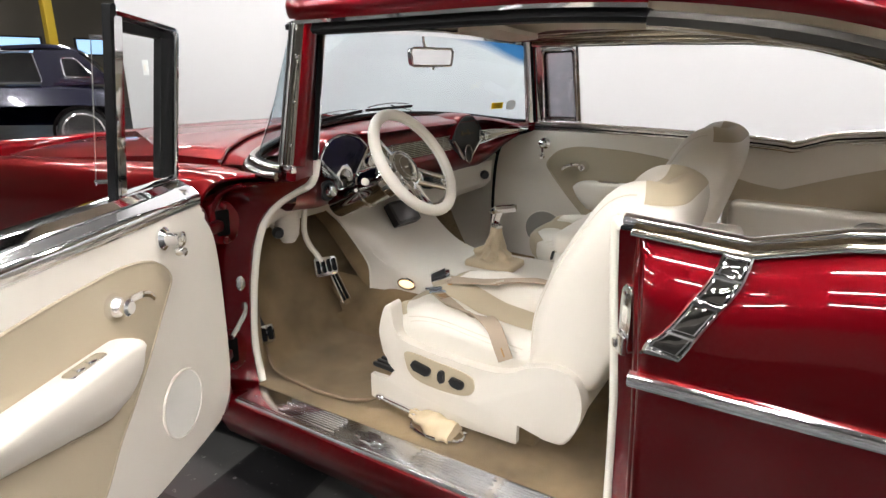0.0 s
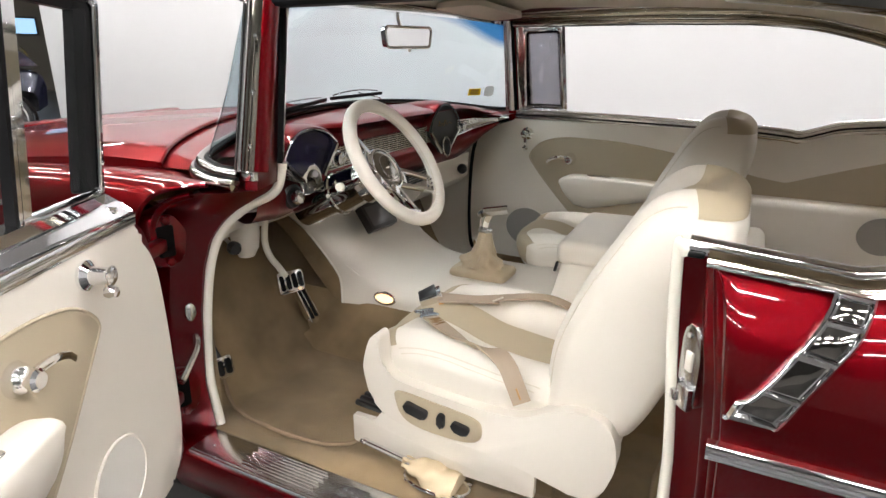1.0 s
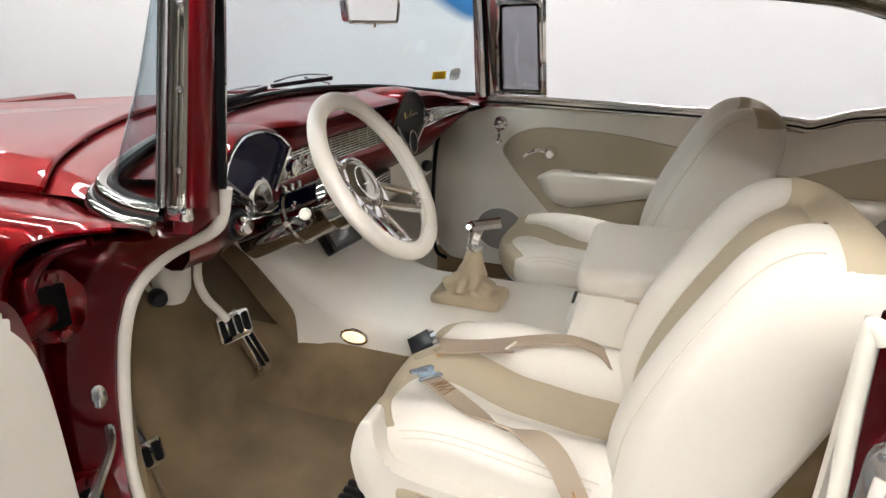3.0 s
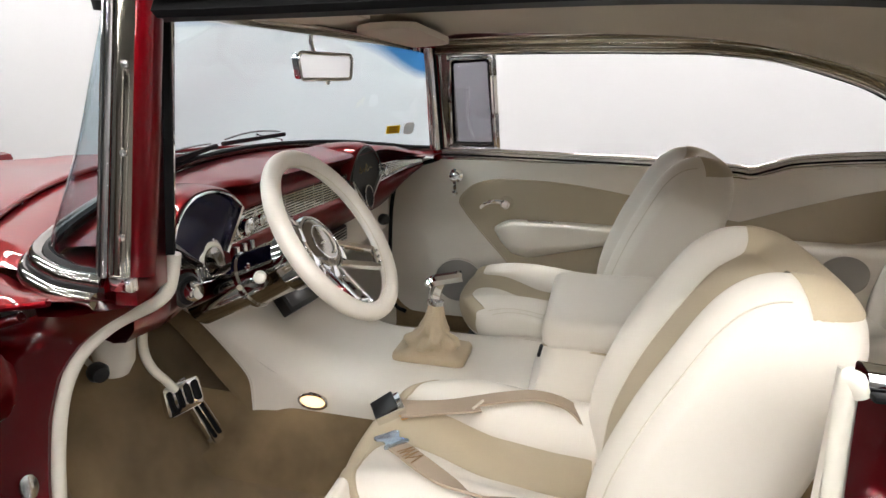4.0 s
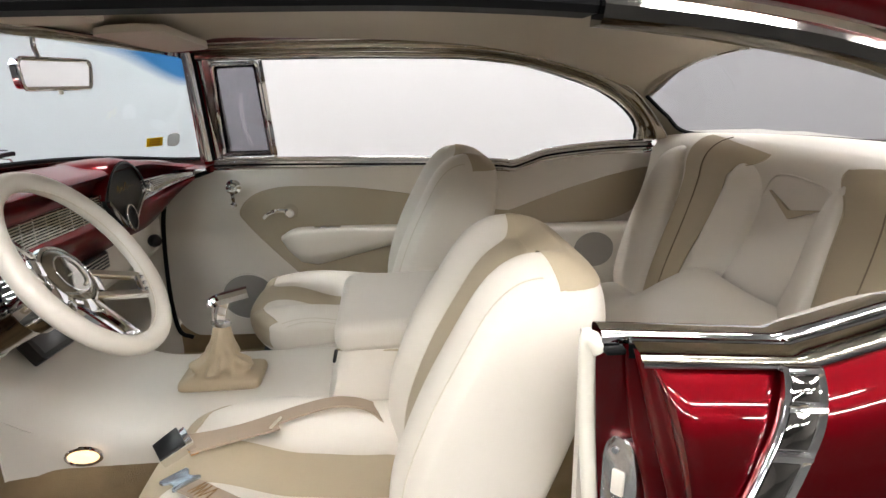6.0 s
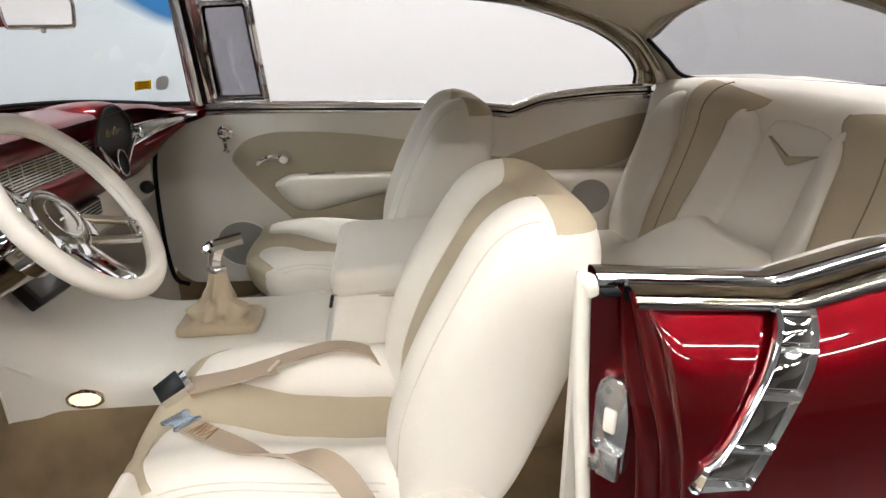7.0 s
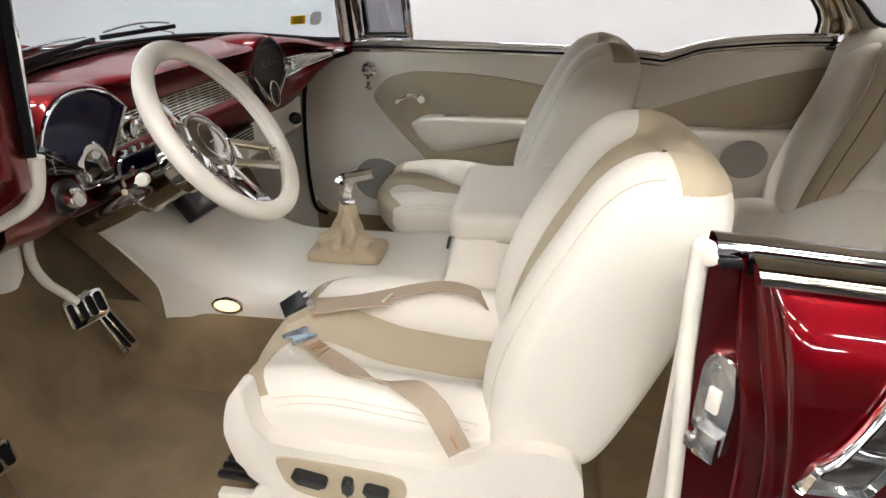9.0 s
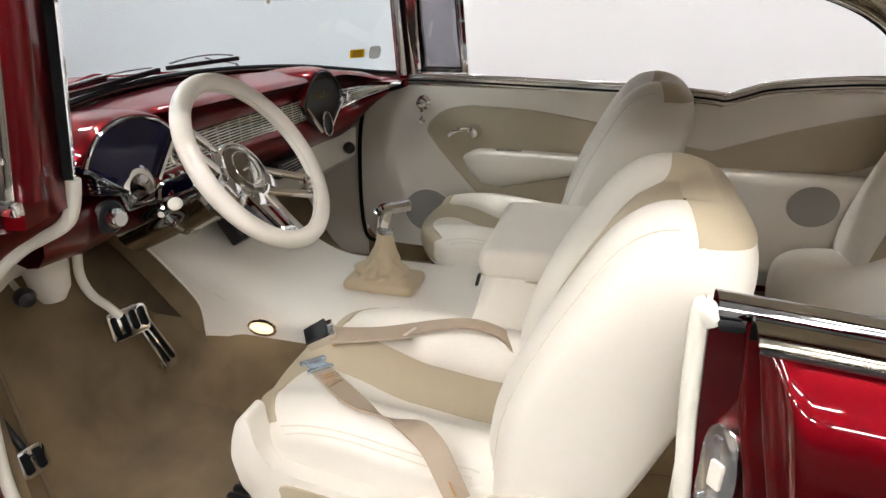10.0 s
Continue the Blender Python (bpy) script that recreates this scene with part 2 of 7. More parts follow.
def tile_material():
    """Speckled vinyl tiles, black and grey by turns, in squares of 0.305 m."""
    m, n, l, p = nodes_of("speckled_vinyl_tile")
    info, ramp = n.new("ShaderNodeTexCoord"), n.new("ShaderNodeTexChecker")
    ramp.inputs["Scale"].default_value = 1 / 0.305
    mp = n.new("ShaderNodeMapping")
    mp.inputs["Location"].default_value = (0.02, 0.05, 0.05)
    mp.inputs["Rotation"].default_value = (0, 0, radians(-6))
    l.new(info.outputs["Object"], mp.inputs["Vector"])
    l.new(mp.outputs[0], ramp.inputs["Vector"])
    ramp.inputs["Color1"].default_value, ramp.inputs["Color2"].default_value = (0.008, 0.008, 0.0085, 1), (0.040, 0.040, 0.039, 1)
    v = n.new("ShaderNodeTexNoise")
    v.inputs["Scale"].default_value, v.inputs["Detail"].default_value = 45, 4
    l.new(info.outputs["Object"], v.inputs["Vector"])
    cr = n.new("ShaderNodeValToRGB")
    cr.color_ramp.elements[0].position, cr.color_ramp.elements[1].position = 0.66, 0.72
    cr.color_ramp.elements[0].color, cr.color_ramp.elements[1].color = (0, 0, 0, 1), (0.12, 0.116, 0.11, 1)
    l.new(v.outputs[0], cr.inputs[0])
    ad = n.new("ShaderNodeMix")
    ad.data_type, ad.blend_type = "RGBA", "ADD"
    ad.inputs["Factor"].default_value = 1.0
    l.new(ramp.outputs[0], ad.inputs["A"])
    l.new(cr.outputs[0], ad.inputs["B"])
    l.new(ad.outputs["Result"], p.inputs["Base Color"])
    p.inputs["Roughness"].default_value = 0.32
    return m


TILES = tile_material()


def structure(name, bm, mat, label):
    ob = part(name, bm, mat)
    return tagged(ob, label, name.split("_")[0], kind="structure")


structure("floor", rbox((34, 40, 0.2), pose(-6, -5, -0.1), 0), TILES, "black and grey speckled vinyl tile floor of a car hall")
structure("wall_white", rbox((16.4, 0.2, 4.6), pose(0.0, 3.3, 2.3), 0.01), WALL, "plain white painted studio wall behind the red car")
structure("wall_east", rbox((0.2, 7.4, 4.6), pose(8.6, -0.3, 2.3), 0.0), WALL, "white painted wall at the end of the hall")
structure("wall_south_east", rbox((0.2, 14, 4.6), pose(8.6, -11.0, 2.3), 0.0), DIM, "dim grey wall at the far end of the hall")
structure("wall_south", rbox((30, 0.2, 4.6), pose(-6, -18.0, 2.3), 0.0), DIM, "dim grey wall behind the camera")
structure("wall_far", rbox((0.2, 40, 4.6), pose(-19, -5, 2.3), 0.0), CONCRETE, "brown grey concrete wall with high windows")
structure("wall_north", rbox((12, 0.2, 4.6), pose(-13.5, 11, 2.3), 0.0), CONCRETE, "brown grey concrete wall of the rear hall")
structure("ceiling", rbox((34, 40, 0.2), pose(-6, -5, 4.7), 0.0), CEILING, "grey ceiling with rows of tube lights")

# tube lights in rows along the car
lamp0 = thing("ceiling_light", (0, 0, 4.5), "long white fluorescent tube light under the ceiling", "ceiling light", "tube lights")
part("housing", rbox((1.36, 0.24, 0.05), pose(0, 0, 4.56), 0.01), CEILING, lamp0)
part("diffuser", rbox((1.26, 0.11, 0.05), pose(0, 0, 4.51), 0.01), TUBE, lamp0, "glowing white diffuser")
first = True
for ly in (-8.6, -6.0, -3.4, -0.9, 1.6):
    for lx in (-10.3, -8.2, -6.1, -4.0, -1.9, 0.2, 2.3, 4.4, 6.5):
        if first:
            lamp0.location = (lx, ly, 4.5)
            first = False
        else:
            copy_thing(lamp0, pose(lx, ly, 4.5))
for ly in (5.5, 8.0):
    copy_thing(lamp0, pose(-13.0, ly, 4.5))

# far hall: windows, yellow post
for k, wy in enumerate((4.2, 6.75, 8.85)):
    w = thing("window_%d" % (k + 1), (-18.88, wy, 1.78), "bright bluish hall window in the concrete wall", "window", kind="structure")
    part("pane", rbox((0.02, 1.1, 0.42), pose(-18.87, wy, 1.82), 0), SKYPANE, w)
    bmf = rbox((0.06, 1.2, 0.05), pose(-18.85, wy, 2.05), 0.005)
    merge(bmf, rbox((0.06, 1.2, 0.05), pose(-18.85, wy, 1.59), 0.005))
    merge(bmf, rbox((0.06, 0.05, 0.42), pose(-18.85, wy - 0.575, 1.82), 0.005))
    merge(bmf, rbox((0.06, 0.05, 0.42), pose(-18.85, wy + 0.575, 1.82), 0.005))
    part("window_frame", bmf, BLACK, w)
post = thing("yellow_post", (-16.2, 6.3, 0), "yellow painted steel post in the rear hall", "post")
part("shaft", rbox((0.21, 0.21, 4.5), pose(-16.2, 6.3, 2.3), 0.02), YELLOW, post)
part("foot_plate", rbox((0.5, 0.5, 0.05), pose(-16.2, 6.3, 0.025), 0.01), YELLOW, post)
sw = thing("wall_switch", (-7.68, 3.2, 1.23), "small white switch plate on the white wall", "switch")
part("plate", rbox((0.12, 0.012, 0.2), pose(-7.68, 3.196, 1.23), 0.004), surface("switch_plastic", (0.7, 0.7, 0.68), 0.4), sw)
part("rocker", rbox((0.04, 0.012, 0.08), pose(-7.68, 3.188, 1.23), 0.003), LEATHER, sw)


# ---- the navy car behind ----
def navy_car(origin, yaw):
    m = pose(*origin, 0, 0, yaw)
    T = lambda x, y, z: tuple(m @ Vector((x, y, z)))
    car = thing("navy_car", origin, "dark navy blue coupe with chrome trim on the hall floor", "car")
    side = spline([(-2.4, 0.48), (-2.38, 0.80), (-2.1, 0.93), (-1.2, 1.0), (0.2, 1.0), (1.2, 0.99), (1.85, 0.94), (1.98, 0.78), (1.96, 0.5)], 40)
    rows = []
    for k in range(25):
        v = -1 + 2 * k / 24
        e = (1 - abs(v) ** 6) ** (1 / 6)
        rows.append([T(x * (0.93 + 0.07 * e), v * 0.93, 0.28 + (z - 0.28) * (0.62 + 0.38 * e)) for x, z in side])
    bm = grid_mesh(rows)
    cap(bm)
    part("body", bm, NAVY, car)
    roof = [(-0.60, 0.98), (0.0, 1.40), (0.65, 1.53), (1.50, 1.50), (1.98, 1.0)]
    prof = spline(roof, 24)
    rows = []
    for k in range(17):
        v = -1 + 2 * k / 16
        e = (1 - abs(v) ** 5) ** (1 / 5)
        rows.append([T(x, v * 0.74, 0.98 + (z - 0.98) * (0.9 + 0.1 * e)) for x, z in prof])
    bm = grid_mesh(rows)
    part("roof", bm, NAVY, car)
    for s in (-1, 1):
        quarter = rounded([(1.0, 0.98), (0.97, 1.46), (1.48, 1.47), (1.93, 1.0)], 0.03)
        part("rear_pillar", slab(quarter, lambda a, b, c: T(a, s * (0.735 + c), b), 0, 0.012), NAVY, car)
        out = rounded([(-0.36, 1.03), (0.02, 1.33), (0.60, 1.45), (0.95, 1.45), (1.02, 1.03)], 0.05)
        out2 = rounded([(1.30, 1.10), (1.28, 1.36), (1.46, 1.36), (1.66, 1.10)], 0.05)
        for o in (out, out2):
            w = part("side_window", slab(o, lambda a, b, c: T(a, s * (0.752 + c), b), 0, 0.01), GLASS_DK, car, "grey tinted side window")
            part("window_trim", sweep([T(a, s * 0.768, b) for a, b in o], ring(0.008, 6), up=T(0, 1, 0), closed=True), CHROME, w)
        part("door_handle", tube([T(0.0 + q * 0.05, s * 0.965, 0.9) for q in range(4)], 0.014, 8), CHROME, car)
    for wx in (-1.45, 1.42):
        for s in (-1, 1):
            mm = m @ pose(wx, s * 0.80, 0.33, 90 * -s)
            t = part("tyre", lathe([(0.26, -0.1), (0.32, -0.1), (0.335, -0.06), (0.335, 0.08), (0.32, 0.12), (0.265, 0.12)], mm, 40), TYRE, car)
            part("rim", lathe([(0.0, 0.06), (0.05, 0.07), (0.06, 0.04), (0.22, 0.06), (0.255, 0.125), (0.275, 0.12)], mm, 40), CHROME, t)
            bms = bmesh.new()
            for k in range(10):
                a = 2 * math.pi * k / 10
                merge(bms, rbox((0.17, 0.025, 0.02), mm @ pose(0.12 * math.cos(a), 0.12 * math.sin(a), 0.085, 0, 0, math.degrees(a)), 0.004, 1))
            part("spokes", bms, STEEL, t)
            part("wheel_arch", sweep([tuple(mm @ Vector((0.365 * math.cos(t), 0.365 * math.sin(t), 0.11))) for t in np.linspace(0, 2 * math.pi, 33)[:-1]], [(-0.02, -0.04), (0.02, -0.04), (0.02, 0.04), (-0.02, 0.04)], up=tuple((mm.to_3x3() @ Vector((0, 0, 1)))), closed=True), HOLE, car)
    return car


navy_car((-10.25, 1.98, 0), 62)


# ---- the red car: shell ----
def mir(points, s):
    """Points given for the far side (y > 0), taken to the side s."""
    return [(p[0], s * p[1], p[2]) for p in points]


car = thing("red_car", (0.0, 0.0, 0.0), "glossy candy red two-door hardtop with chrome trim, standing open", "car")


SKIN = spline([(0.08, 0.84), (0.14, 0.885), (0.25, 0.915), (0.40, 0.935), (0.55, 0.944), (0.69, 0.944), (0.78, 0.935), (0.86, 0.914), (0.91, 0.890), (0.945, 0.862)], 120)


def skin_y(z):
    """How far the body side stands out at a height."""
    return float(np.interp(z, SKIN[:, 0], SKIN[:, 1]))


def belt_z(x):
    """The height of the belt line behind the door: it dips, then rises to the rear window."""
    return float(np.interp(x, [-1.2, -0.66, 0.0, 0.17, 0.22, 0.28, 0.36, 0.56, 0.72, 1.1, 1.7], [0.985, 0.975, 0.955, 0.942, 0.938, 0.953, 0.974, 0.997, 1.0, 0.99, 0.93]))


ZS = [0.10, 0.16, 0.25, 0.36, 0.48, 0.58, 0.66, 0.70, 0.73, 0.76, 0.79, 0.815, 0.84, 0.865, 0.885, 0.90, 0.915, 0.93, 0.945]


def front_x(z):
    """The front edge of the quarter panel."""
    return float(np.interp(z, [0.1, 0.5, 0.71, 0.80, 0.86, 0.90, 0.926, 0.946], [0.095, 0.090, 0.083, 0.073, 0.067, 0.061, 0.052, 0.040]))


for s in (-1, 1):
    rows = []
    for f in np.concatenate([[0, 0.004], np.linspace(0.012, 0.14, 12), np.linspace(0.17, 1, 24)]):
        row = []
        for z in ZS:
            x = front_x(z) + f * (1.75 - front_x(z))
            zz = 0.10 + (z - 0.10) * (belt_z(x) - 0.012 - 0.10) / (0.945 - 0.10)
            tail = 1 - 0.10 * sm(1.1, 1.8, x)
            row.append((x, s * (skin_y(z) * tail - (0.004 if f == 0 else 0)), zz))
        rows.append(row)
    part("quarter_panel", grid_mesh(rows), RED, car)
    # rocker under the door
    prof = [(-0.90, 0.262), (-0.918, 0.256), (-0.93, 0.235), (-0.925, 0.19), (-0.90, 0.13), (-0.86, 0.10), (-0.80, 0.10), (-0.80, 0.25)]
    rows = [[(x, -s * y, z) for y, z in prof] for x in np.linspace(-1.16, 0.10, 14)]
    bm = grid_mesh(rows, close_v=True)
    part("rocker", cap(bm), RED, car)


# front fenders, hood and cowl
def fender_end(z):
    """Where the fender's rear edge lies; its top runs back below the windscreen."""
    return float(np.interp(z, [0.15, 0.6, 0.80, 0.87, 0.905, 0.93, 0.945], [-1.165, -1.165, -1.165, -1.145, -1.10, -1.03, -0.955]))


FSEC = [(0.755, 0.950), (0.80, 0.957), (0.84, 0.962), (0.872, 0.962), (0.893, 0.952), (0.908, 0.930), (0.920, 0.885), (0.930, 0.80), (0.937, 0.66), (0.937, 0.50), (0.925, 0.30), (0.88, 0.15)]
FENDS = [-0.89, -0.89, -0.89, -0.965, -1.04, -1.10, -1.14, -1.16, -1.165, -1.165, -1.165, -1.165]
for s in (-1, 1):
    cols = []
    for k, (y, z) in enumerate(FSEC):
        end = FENDS[k]
        col = []
        for f in np.linspace(0, 1, 44):
            x = -3.05 + f * (end + 3.05)
            nose = 1 - sm(-3.05, -2.75, x)
            yy = y + (0.075 * sm(-1.22, -0.98, x) if k == 0 else 0.035 * sm(-1.22, -0.98, x) if k == 1 else 0.012 * sm(-1.22, -0.98, x) if k == 2 else 0)
            col.append((x, s * yy * (1 - 0.08 * nose), z - 0.055 * max(0.0, -1.3 - x) - 0.05 * nose * (z > 0.6)))
        cols.append(col)
    part("fender", grid_mesh(cols), RED, car)
    lip = [(en + 0.002, s * (y - 0.006), z - 0.004) for (y, z), en in zip(FSEC[3:], FENDS[3:])]
    part("fender_lip", tube(spline(lip, 40), 0.006, 8), RED, car)
    inner = [(en + 0.022, s * (y - 0.030), z - 0.022) for (y, z), en in zip(FSEC[4:], FENDS[4:])]
    part("inner_lip", tube(spline(inner, 40), 0.008, 10), RED, car)


def hood_back(v):
    return -1.255 - 0.27 * (1 - abs(v) ** 2.2)


rows = []
for f in np.linspace(0, 1, 34):
    row = []
    for v in np.linspace(-1, 1, 41):
        x = -3.0 + f * (hood_back(v) + 3.0)
        z = 1.032 - 0.052 * abs(v) ** 2 - 0.016 * sm(0.9, 1.0, abs(v)) + 0.014 * math.exp(-((v / 0.07) ** 2)) - 0.03 * (1 - sm(-3.0, -2.6, x)) - 0.085 * max(0.0, -1.45 - x)
        row.append((x, 0.748 * v, z))
    rows.append([(row[0][0], -0.752, row[0][2] - 0.07)] + row + [(row[0][0], 0.752, row[0][2] - 0.07)])
part("hood", grid_mesh(rows), RED, car)
part("hood_edge", tube([(hood_back(v), 0.748 * v, 1.026 - 0.052 * abs(v) ** 2 - 0.016 * sm(0.9, 1.0, abs(v)) + 0.014 * math.exp(-((v / 0.07) ** 2))) for v in np.linspace(-1, 1, 61)], 0.006, 8), RED, car)
part("front_valance", rbox((0.1, 1.6, 0.6), pose(-3.02, 0, 0.6), 0.03), RED, car)

# windscreen: base and top curves, across the car from one side to the other
WS_B = [(-0.905, -0.808, 0.985), (-1.000, -0.793, 0.987), (-1.092, -0.733, 1.000), (-1.168, -0.525, 1.028), (-1.235, -0.27, 1.046), (-1.262, 0.0, 1.052)]
WS_T = [(-0.868, -0.748, 1.325), (-0.922, -0.742, 1.335), (-0.945, -0.61, 1.346), (-0.962, -0.40, 1.352), (-0.985, -0.2, 1.356), (-0.995, 0.0, 1.358)]
full = lambda h: h + [(x, -y, z) for x, y, z in reversed(h[:-1])]
ws_b, ws_t = spline(full(WS_B), 61), spline(full(WS_T), 61)


def ws_point(i, f, bow=0.03):
    p = ws_b[i] * (1 - f) + ws_t[i] * f
    n = np.array([-0.8, 0, 0.6])
    return p + n * bow * 4 * f * (1 - f) * (1 - abs(i - 30) / 34)


ws = thing("windscreen", (-1.2, 0, 1.05), "clear wraparound windscreen with a blue tint band along its top", "windscreen")
part("glass", grid_mesh([[ws_point(i, f) for f in np.linspace(0, 1, 14)] for i in range(61)]), GLASS_WS, ws)


def tint_material():
    m, n, l, p = nodes_of("blue_tint_band")
    n.remove(p)
    tc, sx, mr = n.new("ShaderNodeTexCoord"), n.new("ShaderNodeSeparateXYZ"), n.new("ShaderNodeMapRange")
    l.new(tc.outputs["Object"], sx.inputs[0])
    # the band's edge drops towards the sides, more so on the passenger's side
    far, sq, wt, lift = (n.new("ShaderNodeMath") for _ in range(4))
    far.operation, sq.operation, wt.operation, lift.operation = "GREATER_THAN", "MULTIPLY", "MULTIPLY_ADD", "MULTIPLY_ADD"
    far.inputs[1].default_value, wt.inputs[1].default_value, wt.inputs[2].default_value = 0.0, 0.10, 0.09
    l.new(sx.outputs["Y"], far.inputs[0])
    l.new(sx.outputs["Y"], sq.inputs[0])
    l.new(sx.outputs["Y"], sq.inputs[1])
    l.new(far.outputs[0], wt.inputs[0])
    l.new(sq.outputs[0], lift.inputs[0])
    l.new(wt.outputs[0], lift.inputs[1])
    l.new(sx.outputs["Z"], lift.inputs[2])
    l.new(lift.outputs[0], mr.inputs["Value"])
    mr.inputs["From Min"].default_value, mr.inputs["From Max"].default_value = 1.345, 1.378
    mx, tr = n.new("ShaderNodeMix"), n.new("ShaderNodeBsdfTransparent")
    mx.data_type = "RGBA"
    mx.inputs["A"].default_value, mx.inputs["B"].default_value = (1, 1, 1, 1), (0.07, 0.27, 0.58, 1)
    l.new(mr.outputs[0], mx.inputs["Factor"])
    l.new(mx.outputs["Result"], tr.inputs[0])
    l.new(tr.outputs[0], n["Material Output"].inputs[0])
    return m


part("tint_band", grid_mesh([[ws_point(i, f) + np.array([0.004, 0, -0.003]) for f in np.linspace(0.70, 0.985, 7)] for i in range(4, 57)]), tint_material(), ws, "blue tint band")
rub = [(-0.012, -0.006), (0.012, -0.006), (0.014, 0.006), (0, 0.014), (-0.014, 0.006)]
part("lower_seal", sweep(ws_b + np.array([0, 0, -0.004]), rub, scale=lambda f: 0.5), RUBBER, ws)
tang = np.gradient(ws_b, axis=0)
outw = np.stack([-tang[:, 1], tang[:, 0], 0 * tang[:, 0]], 1)
outw /= np.linalg.norm(outw, axis=1)[:, None]
outw *= np.sign(-outw[30, 0])
part("reveal_moulding", tube(ws_b + outw * 0.016 + np.array([0, 0, -0.010]), 0.012, 14), DARK_REFL, ws)
part("outer_moulding", tube(ws_b + outw * 0.032 + np.array([0, 0, -0.030]), 0.013, 14), DARK_REFL, ws)
part("shadow_gap", tube(ws_b + outw * 0.026 + np.array([0, 0, -0.017]), 0.006, 8), RUBBER, ws)
part("upper_seal", sweep(ws_t, rub), RUBBER, ws)
part("header_trim", sweep(ws_t + np.array([0.016, 0, -0.004]), [(-0.010, -0.012), (0.012, -0.012), (0.014, 0.010), (-0.010, 0.012)]), CHROME, ws)

# cowl between hood and glass
cow = []
for i in range(61):
    v = -1 + 2 * i / 60
    b = ws_b[i] + np.array([0, 0, -0.032])
    h = np.array([hood_back(v) + 0.004, 0.748 * v, 1.018 - 0.052 * abs(v) ** 2 - 0.016 * sm(0.9, 1.0, abs(v))])
    cow.append([h * (1 - f) + b * f + np.array([0, 0, 0.010 * math.sin(math.pi * f)]) for f in np.linspace(0, 1, 7)])
part("cowl", grid_mesh(cow), RED, car)


# windscreen posts: from outside to inside
def post_section(f, s):
    lo = [(-0.868, 0.818), (-0.897, 0.824), (-0.945, 0.797), (-0.978, 0.705), (-0.960, 0.660), (-0.937, 0.650), (-0.915, 0.70), (-0.884, 0.768)]
    hi = [(-0.838, 0.764), (-0.868, 0.770), (-0.895, 0.746), (-0.928, 0.668), (-0.925, 0.642), (-0.913, 0.638), (-0.893, 0.67), (-0.850, 0.738)]
    if s < 0:
        lo[3:7] = (-0.965, 0.722), (-0.935, 0.720), (-0.912, 0.710), (-0.895, 0.724)
    z = 0.945 + f * 0.405
    lean = 0.052 * (1 - f) if s > 0 else 0.0
    sec = [((1 - f) * a[0] + f * b[0], (1 - f) * a[1] + f * b[1]) for a, b in zip(lo, hi)]
    k = 1.0 if s < 0 else 0.66
    return [(sec[0][0] + lean + k * (p[0] - sec[0][0]), s * (sec[0][1] + k * (p[1] - sec[0][1])), z) for p in sec]


for s in (-1, 1):
    pst = part("windscreen_post", cap(grid_mesh([post_section(f, s) for f in np.linspace(0, 1, 12)], close_v=True)), RED, car)
    A = [np.array(post_section(f, s)) for f in np.linspace(0.10, 0.98, 14)]
    flat = lambda w, h: [(-w, -h), (w, -h), (w, h * 0.6), (w * 0.6, h), (-w * 0.6, h), (-w, h * 0.6)]
    part("outer_moulding", sweep([(a[0] * 0.45 + a[1] * 0.55) + np.array([0.002, s * 0.003, 0]) for a in A], flat(0.0135, 0.005), up=(0.25, s, 0)), GARNISH, pst, "flat dull polished moulding")
    part("edge_bead", tube([a[0] + np.array([-0.002, -s * 0.010, 0]) for a in A], 0.019, 16), RED if s < 0 else STRIP, pst)
    rp = [(a[1] * 0.62 + a[2] * 0.38) + np.array([-0.001, s * 0.004, 0]) for a in A]
    part("outer_seal", sweep(rp, ring(0.0145, 14, 0.009), up=(-0.5, s, 0)), DARK_REFL, pst)
    for k, off in enumerate((-0.009, -0.001, 0.007)):
        part("seal_bead", sweep([p + np.array([off * 0.85, s * (0.011 + off * 0.4), 0]) for p in rp], ring(0.0048, 10), up=(-0.5, s, 0)), CHROME if k != 1 else RUBBER, pst)
    part("door_seal", sweep([(a[6] * 0.5 + a[5] * 0.5) + np.array([0.006, s * 0.002, 0]) for a in A], flat(0.009, 0.008), up=(0.85, s * 0.5, 0)), RUBBER, pst)
    part("inner_moulding", sweep([a[5] + np.array([0.003, -s * 0.006, 0]) for a in A], flat(0.008 if s < 0 else 0.012, 0.009), up=(0.5, -s, 0)), CHROME, pst)
    if s > 0:
        part("inner_garnish", sweep([(a[4] * 0.6 + a[3] * 0.4) + np.array([0.006, -0.006, 0]) for a in A], flat(0.015, 0.007), up=(0.3, -1, 0)), CHROME, pst, "polished inner garnish")
        for k, off in enumerate((-0.006, 0.008)):
            part("garnish_bead", sweep([(a[4] * 0.6 + a[3] * 0.4) + np.array([0.008 - off, -0.015, 0]) for a in A], ring(0.003, 6), up=(0.3, -1, 0)), CHROME, pst)
        part("rear_garnish", sweep([(a[6] * 0.4 + a[7] * 0.6) + np.array([0.004, -0.004, 0]) for a in A], flat(0.020, 0.006), up=(0.8, -0.6, 0)), STEEL, pst)
    for k in (2, 6, 10):
        q = A[k][0] * 0.4 + A[k][1] * 0.6 + np.array([0.003, s * 0.009, 0])
        part("trim_screw", lathe([(0.005, 0), (0.0045, 0.002), (0.0, 0.003)], along(q, q + np.array([0.25, s, 0])), 12), STEEL, pst)
    q = A[0][0] * 0.4 + A[0][1] * 0.6 + np.array([0.002, s * 0.006, -0.008])
    part("moulding_foot", rbox((0.036, 0.016, 0.022), Matrix.Translation(q), 0.004), CHROME, pst)

